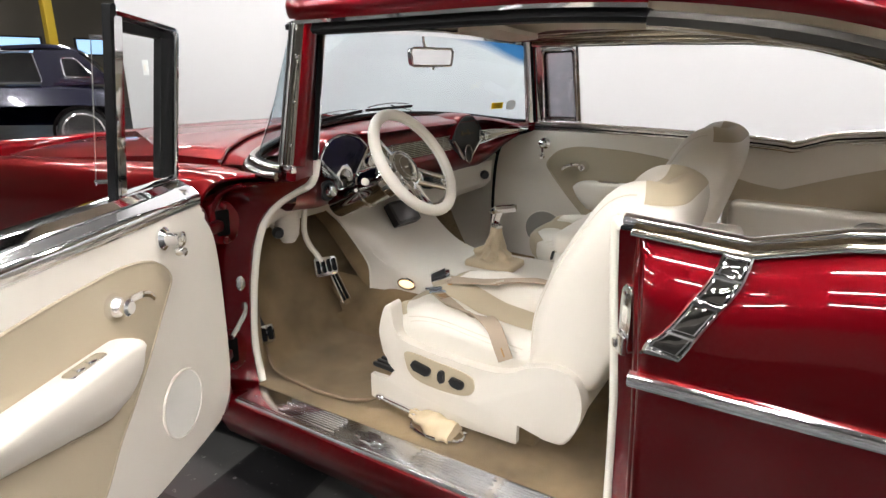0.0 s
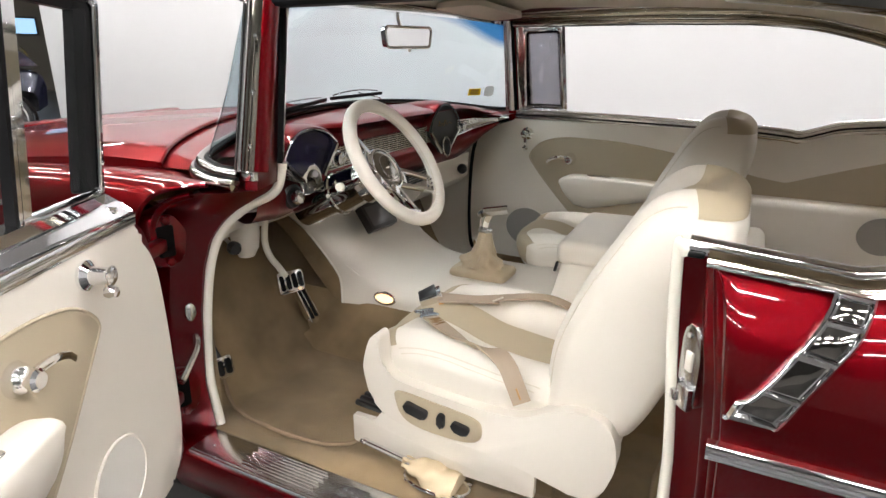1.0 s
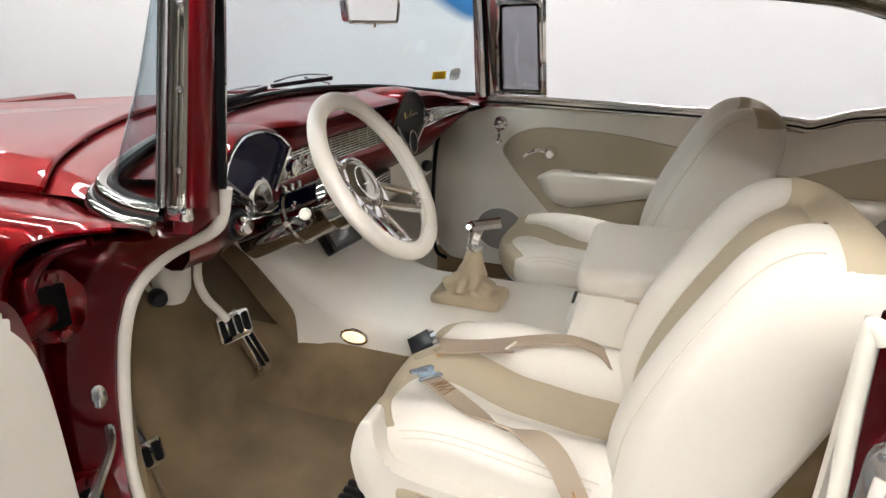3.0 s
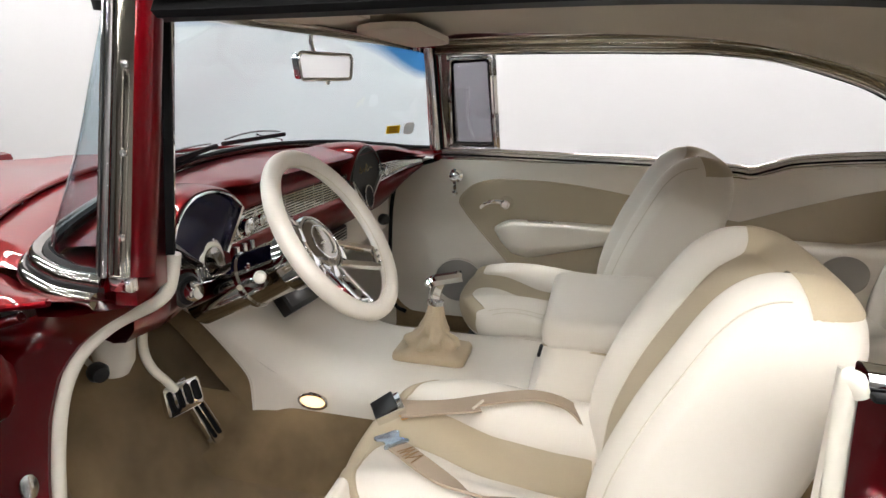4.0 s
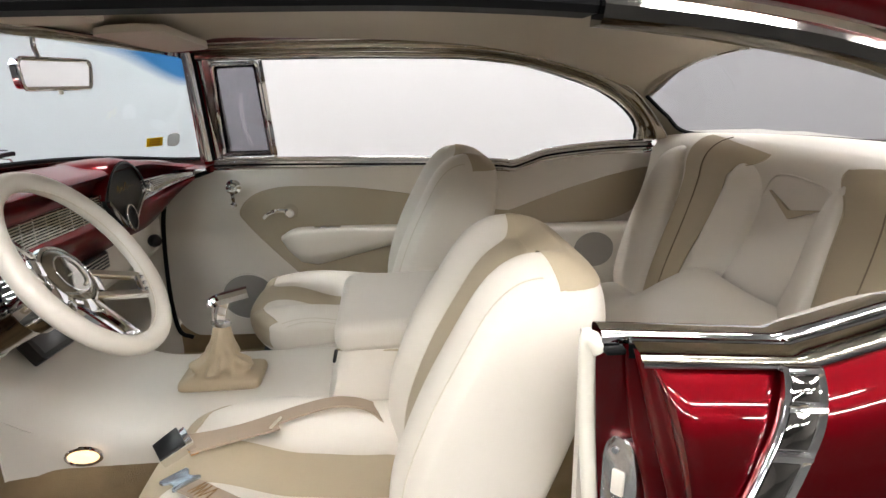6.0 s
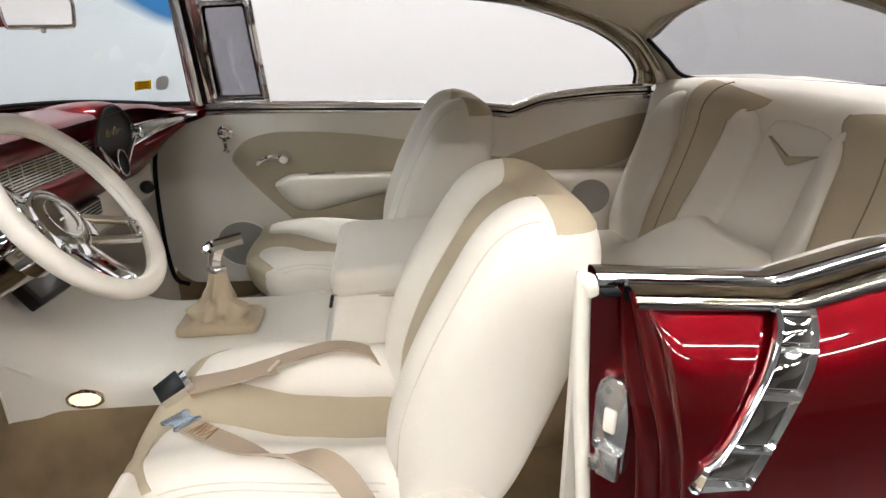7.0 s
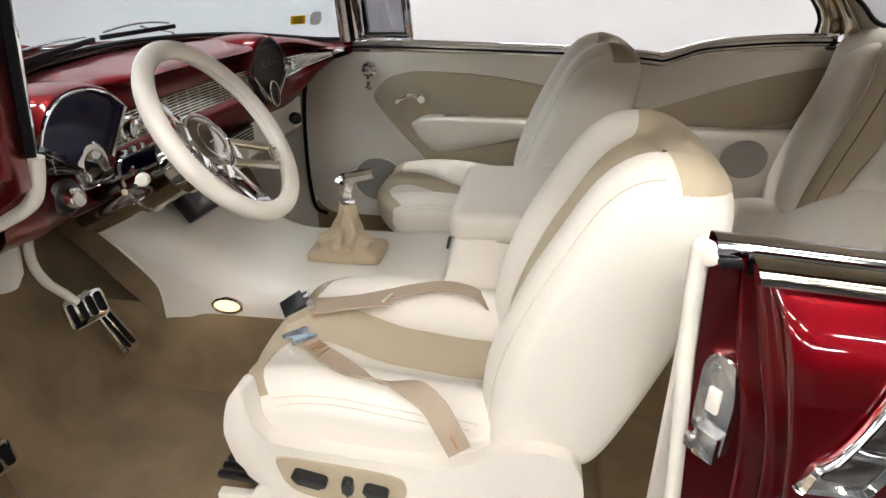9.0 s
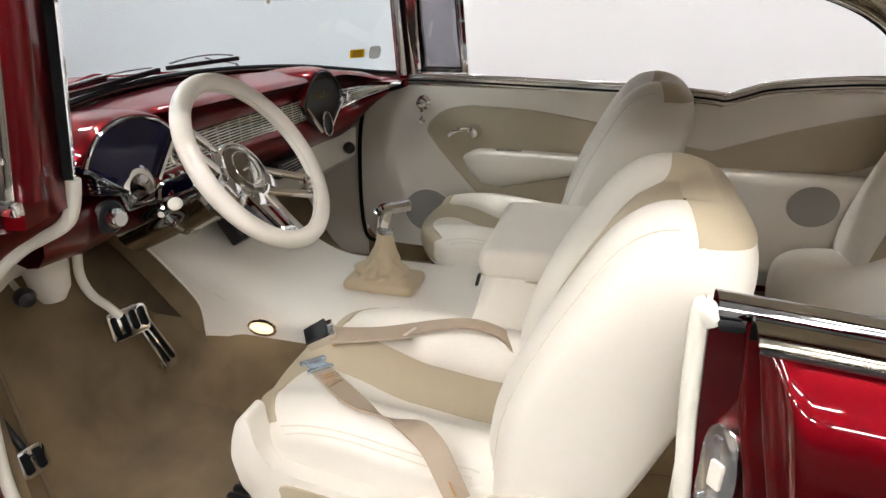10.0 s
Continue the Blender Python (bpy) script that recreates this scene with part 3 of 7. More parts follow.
# side rail and belt curves (far side; mirrored for the near side)
RAIL = [(-0.86, 0.690, 1.345), (-0.66, 0.684, 1.347), (-0.33, 0.680, 1.352), (-0.14, 0.680, 1.350), (0.05, 0.682, 1.338), (0.25, 0.688, 1.308), (0.42, 0.696, 1.262), (0.56, 0.705, 1.205), (0.66, 0.716, 1.138), (0.718, 0.727, 1.072), (0.728, 0.735, 1.02)]
BELT_C = [(-0.86, 0.742, 0.966), (-0.66, 0.744, 0.966), (-0.04, 0.752, 0.951), (0.17, 0.760, 0.938), (0.222, 0.764, 0.932), (0.28, 0.764, 0.950), (0.36, 0.760, 0.974), (0.56, 0.752, 0.994), (0.74, 0.744, 1.0)]
rail = spline(RAIL, 60)
rail_d = np.gradient(rail, axis=0)
part("window_rail", sweep(rail, [(-0.012, -0.024), (0.008, -0.024), (0.012, -0.012), (0.004, -0.004), (0.010, 0.004), (0.010, 0.018), (0.0, 0.026), (-0.012, 0.024)], up=[(-d[2], 0, d[0] + 1e-6) for d in rail_d]), CHROME, car, "polished window rail")

# broad polished garnish round the far window opening
GAR_IN = spline([(-0.86, 0.684, 1.322), (-0.66, 0.682, 1.324), (-0.33, 0.680, 1.325), (-0.14, 0.680, 1.322), (0.05, 0.680, 1.317), (0.245, 0.682, 1.291), (0.444, 0.688, 1.233), (0.547, 0.692, 1.187), (0.622, 0.697, 1.132), (0.664, 0.701, 1.075), (0.668, 0.704, 1.028)], 70)
GAR_OUT = spline([(-0.86, 0.655, 1.366), (-0.66, 0.652, 1.374), (-0.33, 0.650, 1.381), (-0.14, 0.650, 1.380), (0.045, 0.650, 1.373), (0.235, 0.650, 1.350), (0.43, 0.652, 1.299), (0.53, 0.654, 1.256), (0.633, 0.657, 1.199), (0.721, 0.660, 1.103), (0.775, 0.665, 1.030)], 70)


def garnish(f, d):
    """A line along the garnish, the share f from its inner edge to its outer, standing proud by d."""
    return GAR_IN * (1 - f) + GAR_OUT * f + np.array([0, -d, 0])


GAR_SEC = ((0.0, -0.03), (0.0, 0.0), (0.06, 0.007), (0.16, 0.009), (0.24, 0.004), (0.30, -0.004), (0.36, -0.002), (0.48, 0.008), (0.62, 0.012), (0.76, 0.008), (0.86, 0.002), (0.92, 0.004), (1.0, 0.0), (1.0, -0.012))
gar = part("rail_garnish", grid_mesh([garnish(f, d) for f, d in GAR_SEC]), GARNISH, car, "polished garnish round the far window opening", sharp=60)
part("garnish_bead", tube(garnish(0.02, 0.004), 0.0045, 8), CHROME, gar)
part("garnish_bead", tube(garnish(0.97, 0.002), 0.0035, 8), POLISH, gar)
part("glass_channel", tube(garnish(-0.03, -0.014), 0.005, 8), RUBBER, gar)
for k in (12, 27, 44):
    q = garnish(0.62, 0.012)[k]
    part("garnish_screw", lathe([(0.0045, 0), (0.004, 0.002), (0.0, 0.003)], along(q, q + np.array([0, -1, -0.2])), 12), CHROME, gar)

# near and far belt mouldings
for s in (-1, 1):
    full_b = spline(BELT_C, 70)
    cut = [p for p in full_b if (s > 0 or p[0] > 0.0)]
    inner = np.array(mir(cut, s))
    yo = 0.862 if s < 0 else 0.80
    rows = []
    for p in inner:
        z = belt_z(p[0]) if s < 0 else p[2] + 0.016
        zi = p[2] + 0.014
        yin = abs(p[1]) - 0.012
        rows.append([(p[0], s * yin, zi - 0.040), (p[0], s * yin, zi - 0.006), (p[0], s * (yin + 0.006), zi), (p[0], s * (yin + 0.024), zi + 0.002), (p[0], s * (yin + 0.028), zi - 0.006), (p[0], s * (yin + 0.034), zi - 0.006), (p[0], s * (yo - 0.006), z + 0.001), (p[0], s * (yo + 0.004), z - 0.006), (p[0], s * (yo + 0.008), z - 0.022), (p[0], s * (yo + 0.004), z - 0.026)])
    if s > 0:
        part("belt_moulding", grid_mesh(rows), POLISH, car)
        part("belt_bead", tube([(q[2][0], q[2][1], q[2][2] + 0.004) for q in rows], 0.008, 10), CHROME, car)
        part("belt_seal", tube([(q[1][0], q[1][1] - 0.003, q[1][2] - 0.010) for q in rows], 0.0035, 8), RUBBER, car)
        part("belt_lip", tube([(q[0][0], q[0][1] - 0.002, q[0][2] + 0.010) for q in rows], 0.005, 8), CHROME, car)
    else:
        xs = np.concatenate([np.linspace(0.0, 0.16, 12), np.linspace(0.17, 0.40, 30), np.linspace(0.42, 1.5, 30)])
        strip = lambda pts, x0: grid_mesh([[(x, -y, belt_z(x) + z) for y, z in pts] for x in xs if x >= x0])
        part("inner_belt_strip", strip([(0.788, -0.014), (0.788, 0.004), (0.791, 0.008), (0.800, 0.010), (0.812, 0.009), (0.820, 0.006), (0.824, 0.000), (0.824, -0.012)], 0.0), CHROME, car)
        part("belt_seal", strip([(0.824, 0.000), (0.834, -0.004), (0.834, -0.02)], 0.02), RUBBER, car)
        part("outer_belt_strip", strip([(0.832, -0.012), (0.832, 0.003), (0.835, 0.005), (0.842, 0.005), (0.864, 0.000), (0.8690, -0.003), (0.8705, -0.006), (0.8705, -0.010), (0.866, -0.014)], 0.022), GARNISH, car)
        part("belt_bead", tube([(x, -0.836, belt_z(x) + 0.004) for x in xs if x >= 0.022], 0.0045, 8), CHROME, car)
        part("belt_bead", tube([(x, -0.872, belt_z(x) - 0.009) for x in xs if x >= 0.022], 0.004, 8), CHROME, car)

# roof skin and headliner
def roof_rows(lift, inset, n=41, drop=None):
    front = spline(full([(-0.90, -0.70 + inset, 1.345), (-0.935, -0.58, 1.352), (-0.975, -0.35, 1.362), (-1.0, 0.0, 1.366)]), n)
    rear = spline(full([(0.655, -0.615, 1.190), (0.77, -0.565, 1.285), (0.95, -0.46, 1.335), (1.02, 0.0, 1.352)]), n)
    rows = []
    for f in np.linspace(0, 1, 26):
        row = []
        for i in range(n):
            v = -1 + 2 * i / (n - 1)
            p = front[i] * (1 - f) + rear[i] * f
            k = 1 - abs(v) ** 3
            arch = 0.045 * math.sin(math.pi * min(1, f * 1.02)) * (0.35 + 0.65 * k)
            x = p[0]
            edge = float(np.interp(x, rail[:, 0], np.maximum.accumulate(rail[::-1, 2])[::-1])) if x < 0.7 else 1.1
            ye = float(np.interp(x, rail[:, 0], rail[:, 1]))
            w = abs(v) ** 6
            z = (p[2] + arch) * (1 - w) + (edge + 0.018) * w
            y = p[1] * (1 - w) + math.copysign(ye - inset, v) * w
            row.append((x, y, z + lift * (1 - w) + (lift if drop is None else drop) * w))
        rows.append(row)
    return rows


head_rows = roof_rows(0.004, 0.012)
for k, row in enumerate(head_rows):
    up = 0.028 * sm(0.0, 0.10, k / 25) * (1 - sm(0.55, 0.95, k / 25))
    head_rows[k] = [(x, y, z + up) for x, y, z in row]
part("headliner", grid_mesh(head_rows), HEADLINER, car, "beige cloth headliner")
outer = roof_rows(0.045, -0.072, 61, drop=0.004)
part("roof", grid_mesh(outer), RED, car)
for s in (-1, 1):
    rows = []
    for p in np.concatenate([[(-0.93, 0.66, 1.352), (-0.90, 0.684, 1.347)], rail]):
        rows.append([(p[0], s * (p[1] + 0.079 - dy * (1 - 0.85 * sm(0.30, 0.68, p[0]))), p[2] + (dz - 0.008) * (1 - 0.5 * sm(0.4, 0.7, p[0]))) for dy, dz in ((0.0, 0.014), (-0.006, 0.024), (-0.010, 0.040), (-0.004, 0.058), (0.016, 0.076), (0.05, 0.092), (0.11, 0.106), (0.20, 0.116))])
    part("roof_side", grid_mesh(rows), RED, car)

# rear window, pillars
RW_B = [(0.655, -0.615, 1.183), (0.735, -0.620, 1.115), (0.815, -0.615, 1.055), (1.0, -0.53, 1.048), (1.16, -0.34, 1.05), (1.22, 0.0, 1.052)]
RW_T = [(0.657, -0.612, 1.187), (0.70, -0.595, 1.235), (0.77, -0.565, 1.283), (0.86, -0.52, 1.318), (0.95, -0.40, 1.338), (1.0, 0.0, 1.350)]
rw_b, rw_t = spline(full(RW_B), 61), spline(full(RW_T), 61)
rw = thing("rear_window", (1.2, 0, 1.05), "grey tinted wraparound rear window with a thin black seal", "window")
rear_glass = part("glass", grid_mesh([[rw_b[i] * (1 - f) + rw_t[i] * f + np.array([0.03, 0, 0.02]) * 4 * f * (1 - f) for f in np.linspace(0, 1, 8)] for i in range(61)]), GLASS_DK, rw)
rear_glass.visible_shadow = False
part("lower_seal", sweep(rw_b, ring(0.007, 8)), RUBBER, rw)
part("upper_seal", sweep(rw_t, ring(0.006, 8)), CHROME, rw)
for s in (-1, 1):
    a = spline([(0.05, 0.690, 1.362), (0.25, 0.692, 1.333), (0.45, 0.700, 1.276), (0.60, 0.711, 1.21), (0.70, 0.722, 1.13), (0.75, 0.732, 1.06), (0.757, 0.736, 1.01)], 30)
    b = spline([(0.90, 0.48, 1.336), (0.84, 0.53, 1.312), (0.77, 0.567, 1.287), (0.69, 0.600, 1.222), (0.655, 0.617, 1.184), (0.72, 0.624, 1.125), (0.80, 0.622, 1.05)], 30)
    part("rear_pillar_trim", grid_mesh([[p * (1 - f) + q * f + np.array([0, 0, 0.006]) * math.sin(math.pi * f) for f in np.linspace(0, 1, 8)] for p, q in zip(np.array(mir(a, s)), np.array(mir(b, s)))]), HEADLINER, car, "beige rear pillar trim")
    q2 = [(p[0] + 0.004, s * (abs(p[1]) + 0.034), p[2] + 0.012) for p in b]
    a2 = [(p[0], s * (p[1] + 0.06), p[2] + 0.03) for p in a]
    part("sail_panel", grid_mesh([[np.array(p) * (1 - f) + np.array(q) * f for f in np.linspace(0, 1, 5)] for p, q in zip(a2, q2)]), RED, car)
part("rear_deck", rbox((0.9, 1.5, 0.04), pose(1.62, 0, 0.985), 0.02), RED, car)
part("tail_panel", rbox((0.05, 1.6, 0.8), pose(1.78, 0, 0.55), 0.02), RED, car)

# drip moulding of the near side: slim before the door's end, broad behind it
near = np.concatenate([[(-0.893, -0.742, 1.328)], np.array(mir(rail, -1)) + np.array([0, -0.075, -0.018])])
lo = np.array([p for p in near if p[0] <= 0.0])
hi = np.array([p for p in near if p[0] >= -0.012])
part("roof_seal", sweep(lo, [(-0.055, -0.012), (0.0, -0.012), (0.006, -0.004), (0.0, 0.012), (-0.055, 0.012)][::-1]), RUBBER, car, "black door seal under the roof edge")
part("drip_moulding", sweep(lo + np.array([0, -0.006, 0.018]), [(-0.012, -0.006), (0.012, -0.006), (0.014, 0.002), (0.0, 0.010), (-0.012, 0.006)]), CHROME, car)
part("broad_roof_moulding", sweep(hi + np.array([0, -0.004, -0.016]), [(-0.03, -0.008), (0.006, -0.008), (0.016, -0.002), (0.018, 0.012), (0.008, 0.024), (-0.03, 0.028)]), DARK_REFL, car)

# door frame behind the open door: hinge pillar, jamb, sill
pil = thing("hinge_pillar", (-1.1, -0.84, 0.3), "red painted hinge pillar of the open driver's door", "pillar")
rows = []
for z in np.linspace(0.10, 0.945, 34):
    zk = [0.1, 0.25, 0.4, 0.6, 0.72, 0.794, 0.837, 0.873, 0.895, 0.909, 0.925, 0.945]
    x0 = float(np.interp(z, zk, [-1.104, -1.104, -1.128, -1.118, -1.098, -1.072, -1.042, -0.998, -0.958, -0.931, -0.913, -0.904]))
    inn = float(np.interp(z, zk, [0.803, 0.803, 0.800, 0.790, 0.780, 0.769, 0.756, 0.745, 0.735, 0.727, 0.720, 0.712]))
    x1, y1 = fender_end(min(z, 0.943)), float(np.interp(z, [0.15, 0.3, 0.5, 0.66, 0.78, 0.85, 0.895, 0.925, 0.944], [0.88, 0.925, 0.937, 0.937, 0.930, 0.920, 0.908, 0.893, 0.872]))
    row = []
    for k, (f, d) in enumerate(((0, 0.0), (0.10, 0.012), (0.30, 0.004), (0.50, -0.004), (0.62, -0.014), (0.68, -0.030), (0.76, -0.034), (0.82, -0.020), (0.88, -0.024), (1.0, -0.004))):
        top = 1 - 0.8 * sm(0.86, 0.94, z)
        row.append((x0 + (x1 - x0) * f + d * top, -(inn + (y1 - inn) * f), z))
    rows.append(row)
part("post_face", grid_mesh(rows), RED, pil)
roofp = [[(x, -y, z) for x, y, z in ((-0.935, 0.66, 0.945), (-0.90, 0.74, 0.944), (-0.875, 0.82, 0.944))], [(-0.99, -0.72, 0.9435), (-0.96, -0.79, 0.9425), (-0.93, -0.868, 0.942)], [(-1.05, -0.80, 0.942), (-1.02, -0.84, 0.941), (-0.975, -0.875, 0.940)]]
part("upper_web", grid_mesh(roofp), RED, pil)
for zc, hh in ((0.812, 0.062), (0.405, 0.065)):
    xo = -1.104 if zc > 0.6 else -1.128
    o = rounded([(-0.905, zc - hh), (-0.842, zc - hh), (-0.826, zc + hh * 0.2), (-0.848, zc + hh), (-0.905, zc + hh)], 0.022)
    part("hinge_recess", slab(o, lambda a, b, c: (xo + c - 0.35 * (-0.84 - a), a, b), -0.04, 0.006, 0.005), RED, pil)
    # a raised near-black plate paints the shade of the hinge opening
    o = rounded([(-0.892, zc - hh * 0.62), (-0.858, zc - hh * 0.62), (-0.856, zc + hh * 0.60), (-0.892, zc + hh * 0.60)], 0.006)
    part("hinge_hole_shade", slab(o, lambda a, b, c: (xo + c - 0.35 * (-0.84 - a), a, b), 0.0, 0.008), HOLE, pil, "near-black plate for the shade in the hinge opening")
    part("hinge_arm", rbox((0.030, 0.09, 0.032), pose(xo + 0.008, -0.925, zc - 0.005, 0, 0, 20), 0.008), RED, pil)
    for dz in (-0.75, 0.72):
        part("hinge_bolt", lathe([(0.011, 0), (0.011, 0.005), (0.006, 0.008), (0, 0.008)], along((xo - 0.002, -0.872, zc + dz * hh * 1.1), (xo + 1, -1.0, zc + dz * hh * 1.1)), 6), RED, pil)
part("plug", lathe([(0.012, 0), (0.014, 0.003), (0.010, 0.006), (0.0, 0.006)], along((-1.122, -0.828, 0.612), (-0.4, -1.1, 0.612)) @ Matrix.Diagonal((1.0, 1.7, 1, 1)), 20), STEEL, pil, "oval steel plug")
part("check_strap", tube(spline([(-1.118, -0.825, 0.545), (-1.09, -0.85, 0.53), (-1.06, -0.90, 0.515), (-1.03, -0.95, 0.505)], 14), 0.009, 8), STEEL, pil, "steel door check strap")

WL = [(-0.893, -0.705, 0.985), (-0.897, -0.706, 0.966), (-0.900, -0.710, 0.945), (-0.907, -0.715, 0.925), (-0.923, -0.722, 0.909), (-0.950, -0.730, 0.895), (-0.990, -0.740, 0.873), (-1.034, -0.751, 0.837), (-1.064, -0.764, 0.794), (-1.090, -0.775, 0.72), (-1.110, -0.785, 0.60), (-1.122, -0.795, 0.42), (-1.098, -0.80, 0.278)]
wl = thing("windlace", (-1.1, -0.79, 0.28), "ivory vinyl windlace beading round the door opening", "windlace")
part("front_beading", tube(spline(WL, 70), 0.0115, 10), WINDLACE, wl)
part("rear_beading", tube(spline([(-0.010, -0.815, 0.957), (-0.014, -0.815, 0.94), (-0.008, -0.815, 0.82), (0.012, -0.817, 0.58), (0.020, -0.818, 0.28)], 40), 0.0100, 10), WINDLACE, wl)
part("beading_cap", lathe([(0.0, 0.008), (0.006, 0.006), (0.0105, 0), (0.0105, -0.010), (0.010, -0.02)], pose(-0.011, -0.818, 0.955, 0, -25, 0), 16), WINDLACE, wl)

sill = thing("sill_plate", (-0.5, -0.86, 0.27), "ribbed bright aluminium sill plate along the door opening", "sill plate")
part("plate", rbox((1.10, 0.086, 0.006), pose(-0.545, -0.862, 0.270), 0.002), STEEL, sill)
part("outer_lip", rbox((1.10, 0.010, 0.018), pose(-0.545, -0.908, 0.263), 0.003), STEEL, sill)
rb = rbox((0.22, 0.0032, 0.004), pose(0, 0, 0), 0.001, 1)
me_rib = bpy.data.meshes.new("rib")
rb.to_mesh(me_rib)
rb.free()
me_rib.materials.append(CHROME)
for xc in (-0.83, -0.36, -0.12):
    for k in range(8):
        o = new("rib", me_rib)
        o.parent, o.matrix_parent_inverse = sill, Matrix.Translation(-Vector(sill.location))
        o.location = (xc + 0.008 * (k % 2), -0.829 - 0.0092 * k, 0.2745)
bme = rbox((0.10, 0.02, 0.004), pose(-0.615, -0.862, 0.275), 0.001, 1)
merge(bme, rbox((0.045, 0.044, 0.004), pose(-0.615, -0.862, 0.2752), 0.001, 1))
part("emblem", bme, STEEL, sill, "bright cross-shaped emblem")
for xc in (-1.05, -0.72, -0.5, -0.24, -0.04):
    part("screw", lathe([(0.004, 0), (0.003, 0.002), (0, 0.002)], pose(xc, -0.87, 0.273), 10), CHROME, sill)

# rear door jamb with latch
JAMB = spline([(0, 0.003), (0.04, 0.010), (0.10, 0.018), (0.25, 0.031), (0.31, 0.031), (0.355, 0.024), (0.39, 0.017), (0.43, 0.0135), (0.47, 0.0145), (0.505, 0.021), (0.55, 0.031), (0.59, 0.030), (0.63, 0.019), (0.67, 0.012), (0.71, 0.0105), (0.745, 0.013), (0.78, 0.021), (0.82, 0.023), (0.86, 0.015), (0.90, 0.007), (0.95, 0.002), (1.0, 0.0)], 110)
JAMB[:, 0] = np.maximum(JAMB[:, 0], 0.0)
jam = thing("latch_jamb", (0.03, -0.85, 0.3), "red painted door jamb with raised ribs and a latch plate", "jamb")
rows = []
for z in np.linspace(0.12, 0.946, 34):
    xb = float(np.interp(z, [0.28, 0.58, 0.82, 0.94], [0.020, 0.012, -0.008, -0.014]))
    yo, xq = skin_y(z) - 0.004, front_x(z)
    up = sm(0.77, 0.945, z)
    bend = 1 + 1.7 * up
    rows.append([(xb + 0.006 + (xq - xb - 0.006) * k ** bend + d * (1 - 0.35 * up) + 0.022 * up * min(1.0, 10 * k) * (1 - k ** 4), -(0.822 + (yo - 0.822) * k ** bend), z) for k, d in JAMB])
part("jamb_face", grid_mesh(rows), RED, jam, sharp=85)
mlp = Matrix(((0.65, 0, -0.76, 0.032), (-0.76, 0, -0.65, -0.8355), (0, 1, 0, 0.760), (0, 0, 0, 1)))
LPP = lambda a, b, c: tuple(mlp @ Vector((a, b, c)))
o = rounded([(-0.022, -0.030), (-0.004, -0.066), (0.022, -0.066), (0.024, 0.02), (0.016, 0.070), (-0.012, 0.076), (-0.022, 0.050)], 0.012)
part("latch_plate", slab(o, LPP, -0.02, 0.010, 0.004), STEEL, jam, "grey steel latch plate")
part("latch_slot", rbox((0.016, 0.034, 0.004), mlp @ pose(0.0, 0.012, 0.011), 0.003), LEATHER, jam)
bmt = rbox((0.030, 0.040, 0.014), mlp @ pose(0.006, -0.048, 0.014), 0.004)
merge(bmt, rbox((0.014, 0.018, 0.022), mlp @ pose(-0.012, -0.052, 0.014), 0.003))
part("latch_teeth", bmt, STEEL, jam)
for zz, ax in ((0.055, -0.006), (-0.030, -0.016), (-0.060, 0.012)):
    part("latch_screw", lathe([(0.005, 0), (0.0045, 0.003), (0, 0.003)], mlp @ pose(ax, zz, 0.010), 10), CHROME, jam)
part("pillar_socket", rbox((0.024, 0.014, 0.008), pose(0.012, -0.834, 0.944), 0.003), RUBBER, jam, "black rubber block under the belt moulding")

# chrome sweep spear and side moulding on the quarter
spear = thing("quarter_spear", (0.14, -0.93, 0.72), "slanting chrome spear moulding with raised ladder panels", "moulding")
SPL = spline([(0.187, 0.936), (0.181, 0.913), (0.167, 0.884), (0.147, 0.849), (0.121, 0.805), (0.103, 0.783), (0.080, 0.776)], 60)
SPR = spline([(0.234, 0.933), (0.230, 0.909), (0.220, 0.879), (0.199, 0.843), (0.174, 0.800), (0.160, 0.772), (0.148, 0.750)], 60)


def sp_point(f, v, h):
    i = min(f, 0.9999) * 59
    k = int(i)
    a, b = (S[k] * (1 - (i - k)) + S[k + 1] * (i - k) for S in (SPL, SPR))
    foot = sm(0.90, 1.0, f)
    a = a + np.array([0.0, -0.026 * foot])
    q = a + (b - a) * (v + 1) / 2
    return (q[0], -(skin_y(q[1]) + h), q[1])


rows = [[sp_point(f, v, h) for v, h in ((-1.0, 0.0), (-1.0, 0.008), (-0.86, 0.012), (-0.72, 0.006), (0.72, 0.006), (0.86, 0.012), (1.0, 0.008), (1.0, 0.0))] for f in np.linspace(0.0, 1.0, 50)]
part("frame", grid_mesh(rows), CHROME, spear)
for f in (0.02, 0.24, 0.47, 0.70, 0.97):
    part("rung", grid_mesh([[sp_point(f + d, v, h) for v in np.linspace(-0.85, 0.85, 7)] for d, h in ((-0.022, 0.006), (-0.010, 0.013), (0.010, 0.013), (0.022, 0.006))]), CHROME, spear)
for f0, f1 in ((0.05, 0.21), (0.27, 0.44), (0.50, 0.67), (0.73, 0.94)):
    part("inlay", grid_mesh([[sp_point(f0 + (f1 - f0) * a, v * 0.62, 0.007 + 0.002 * (1 - abs(v) ** 3) * math.sin(math.pi * a)) for v in np.linspace(-1, 1, 7)] for a in np.linspace(0, 1, 9)]), DARK_REFL, spear)
part("side_moulding", grid_mesh([[(x, -(skin_y(z) + h), z) for z, h in ((0.680, 0.0), (0.682, 0.010), (0.690, 0.015), (0.700, 0.015), (0.708, 0.010), (0.710, 0.0))] for x in np.linspace(0.066, 1.7, 30)]), CHROME, car)


# ---- interior: floor, tunnel, console ----
def floor_z(x, y):
    z = 0.272 - 0.03 * sm(-0.78, -0.66, y) * sm(-0.6, -0.85, x)
    z += 0.50 * sm(-1.14, -1.50, x) ** 1.1
    return z


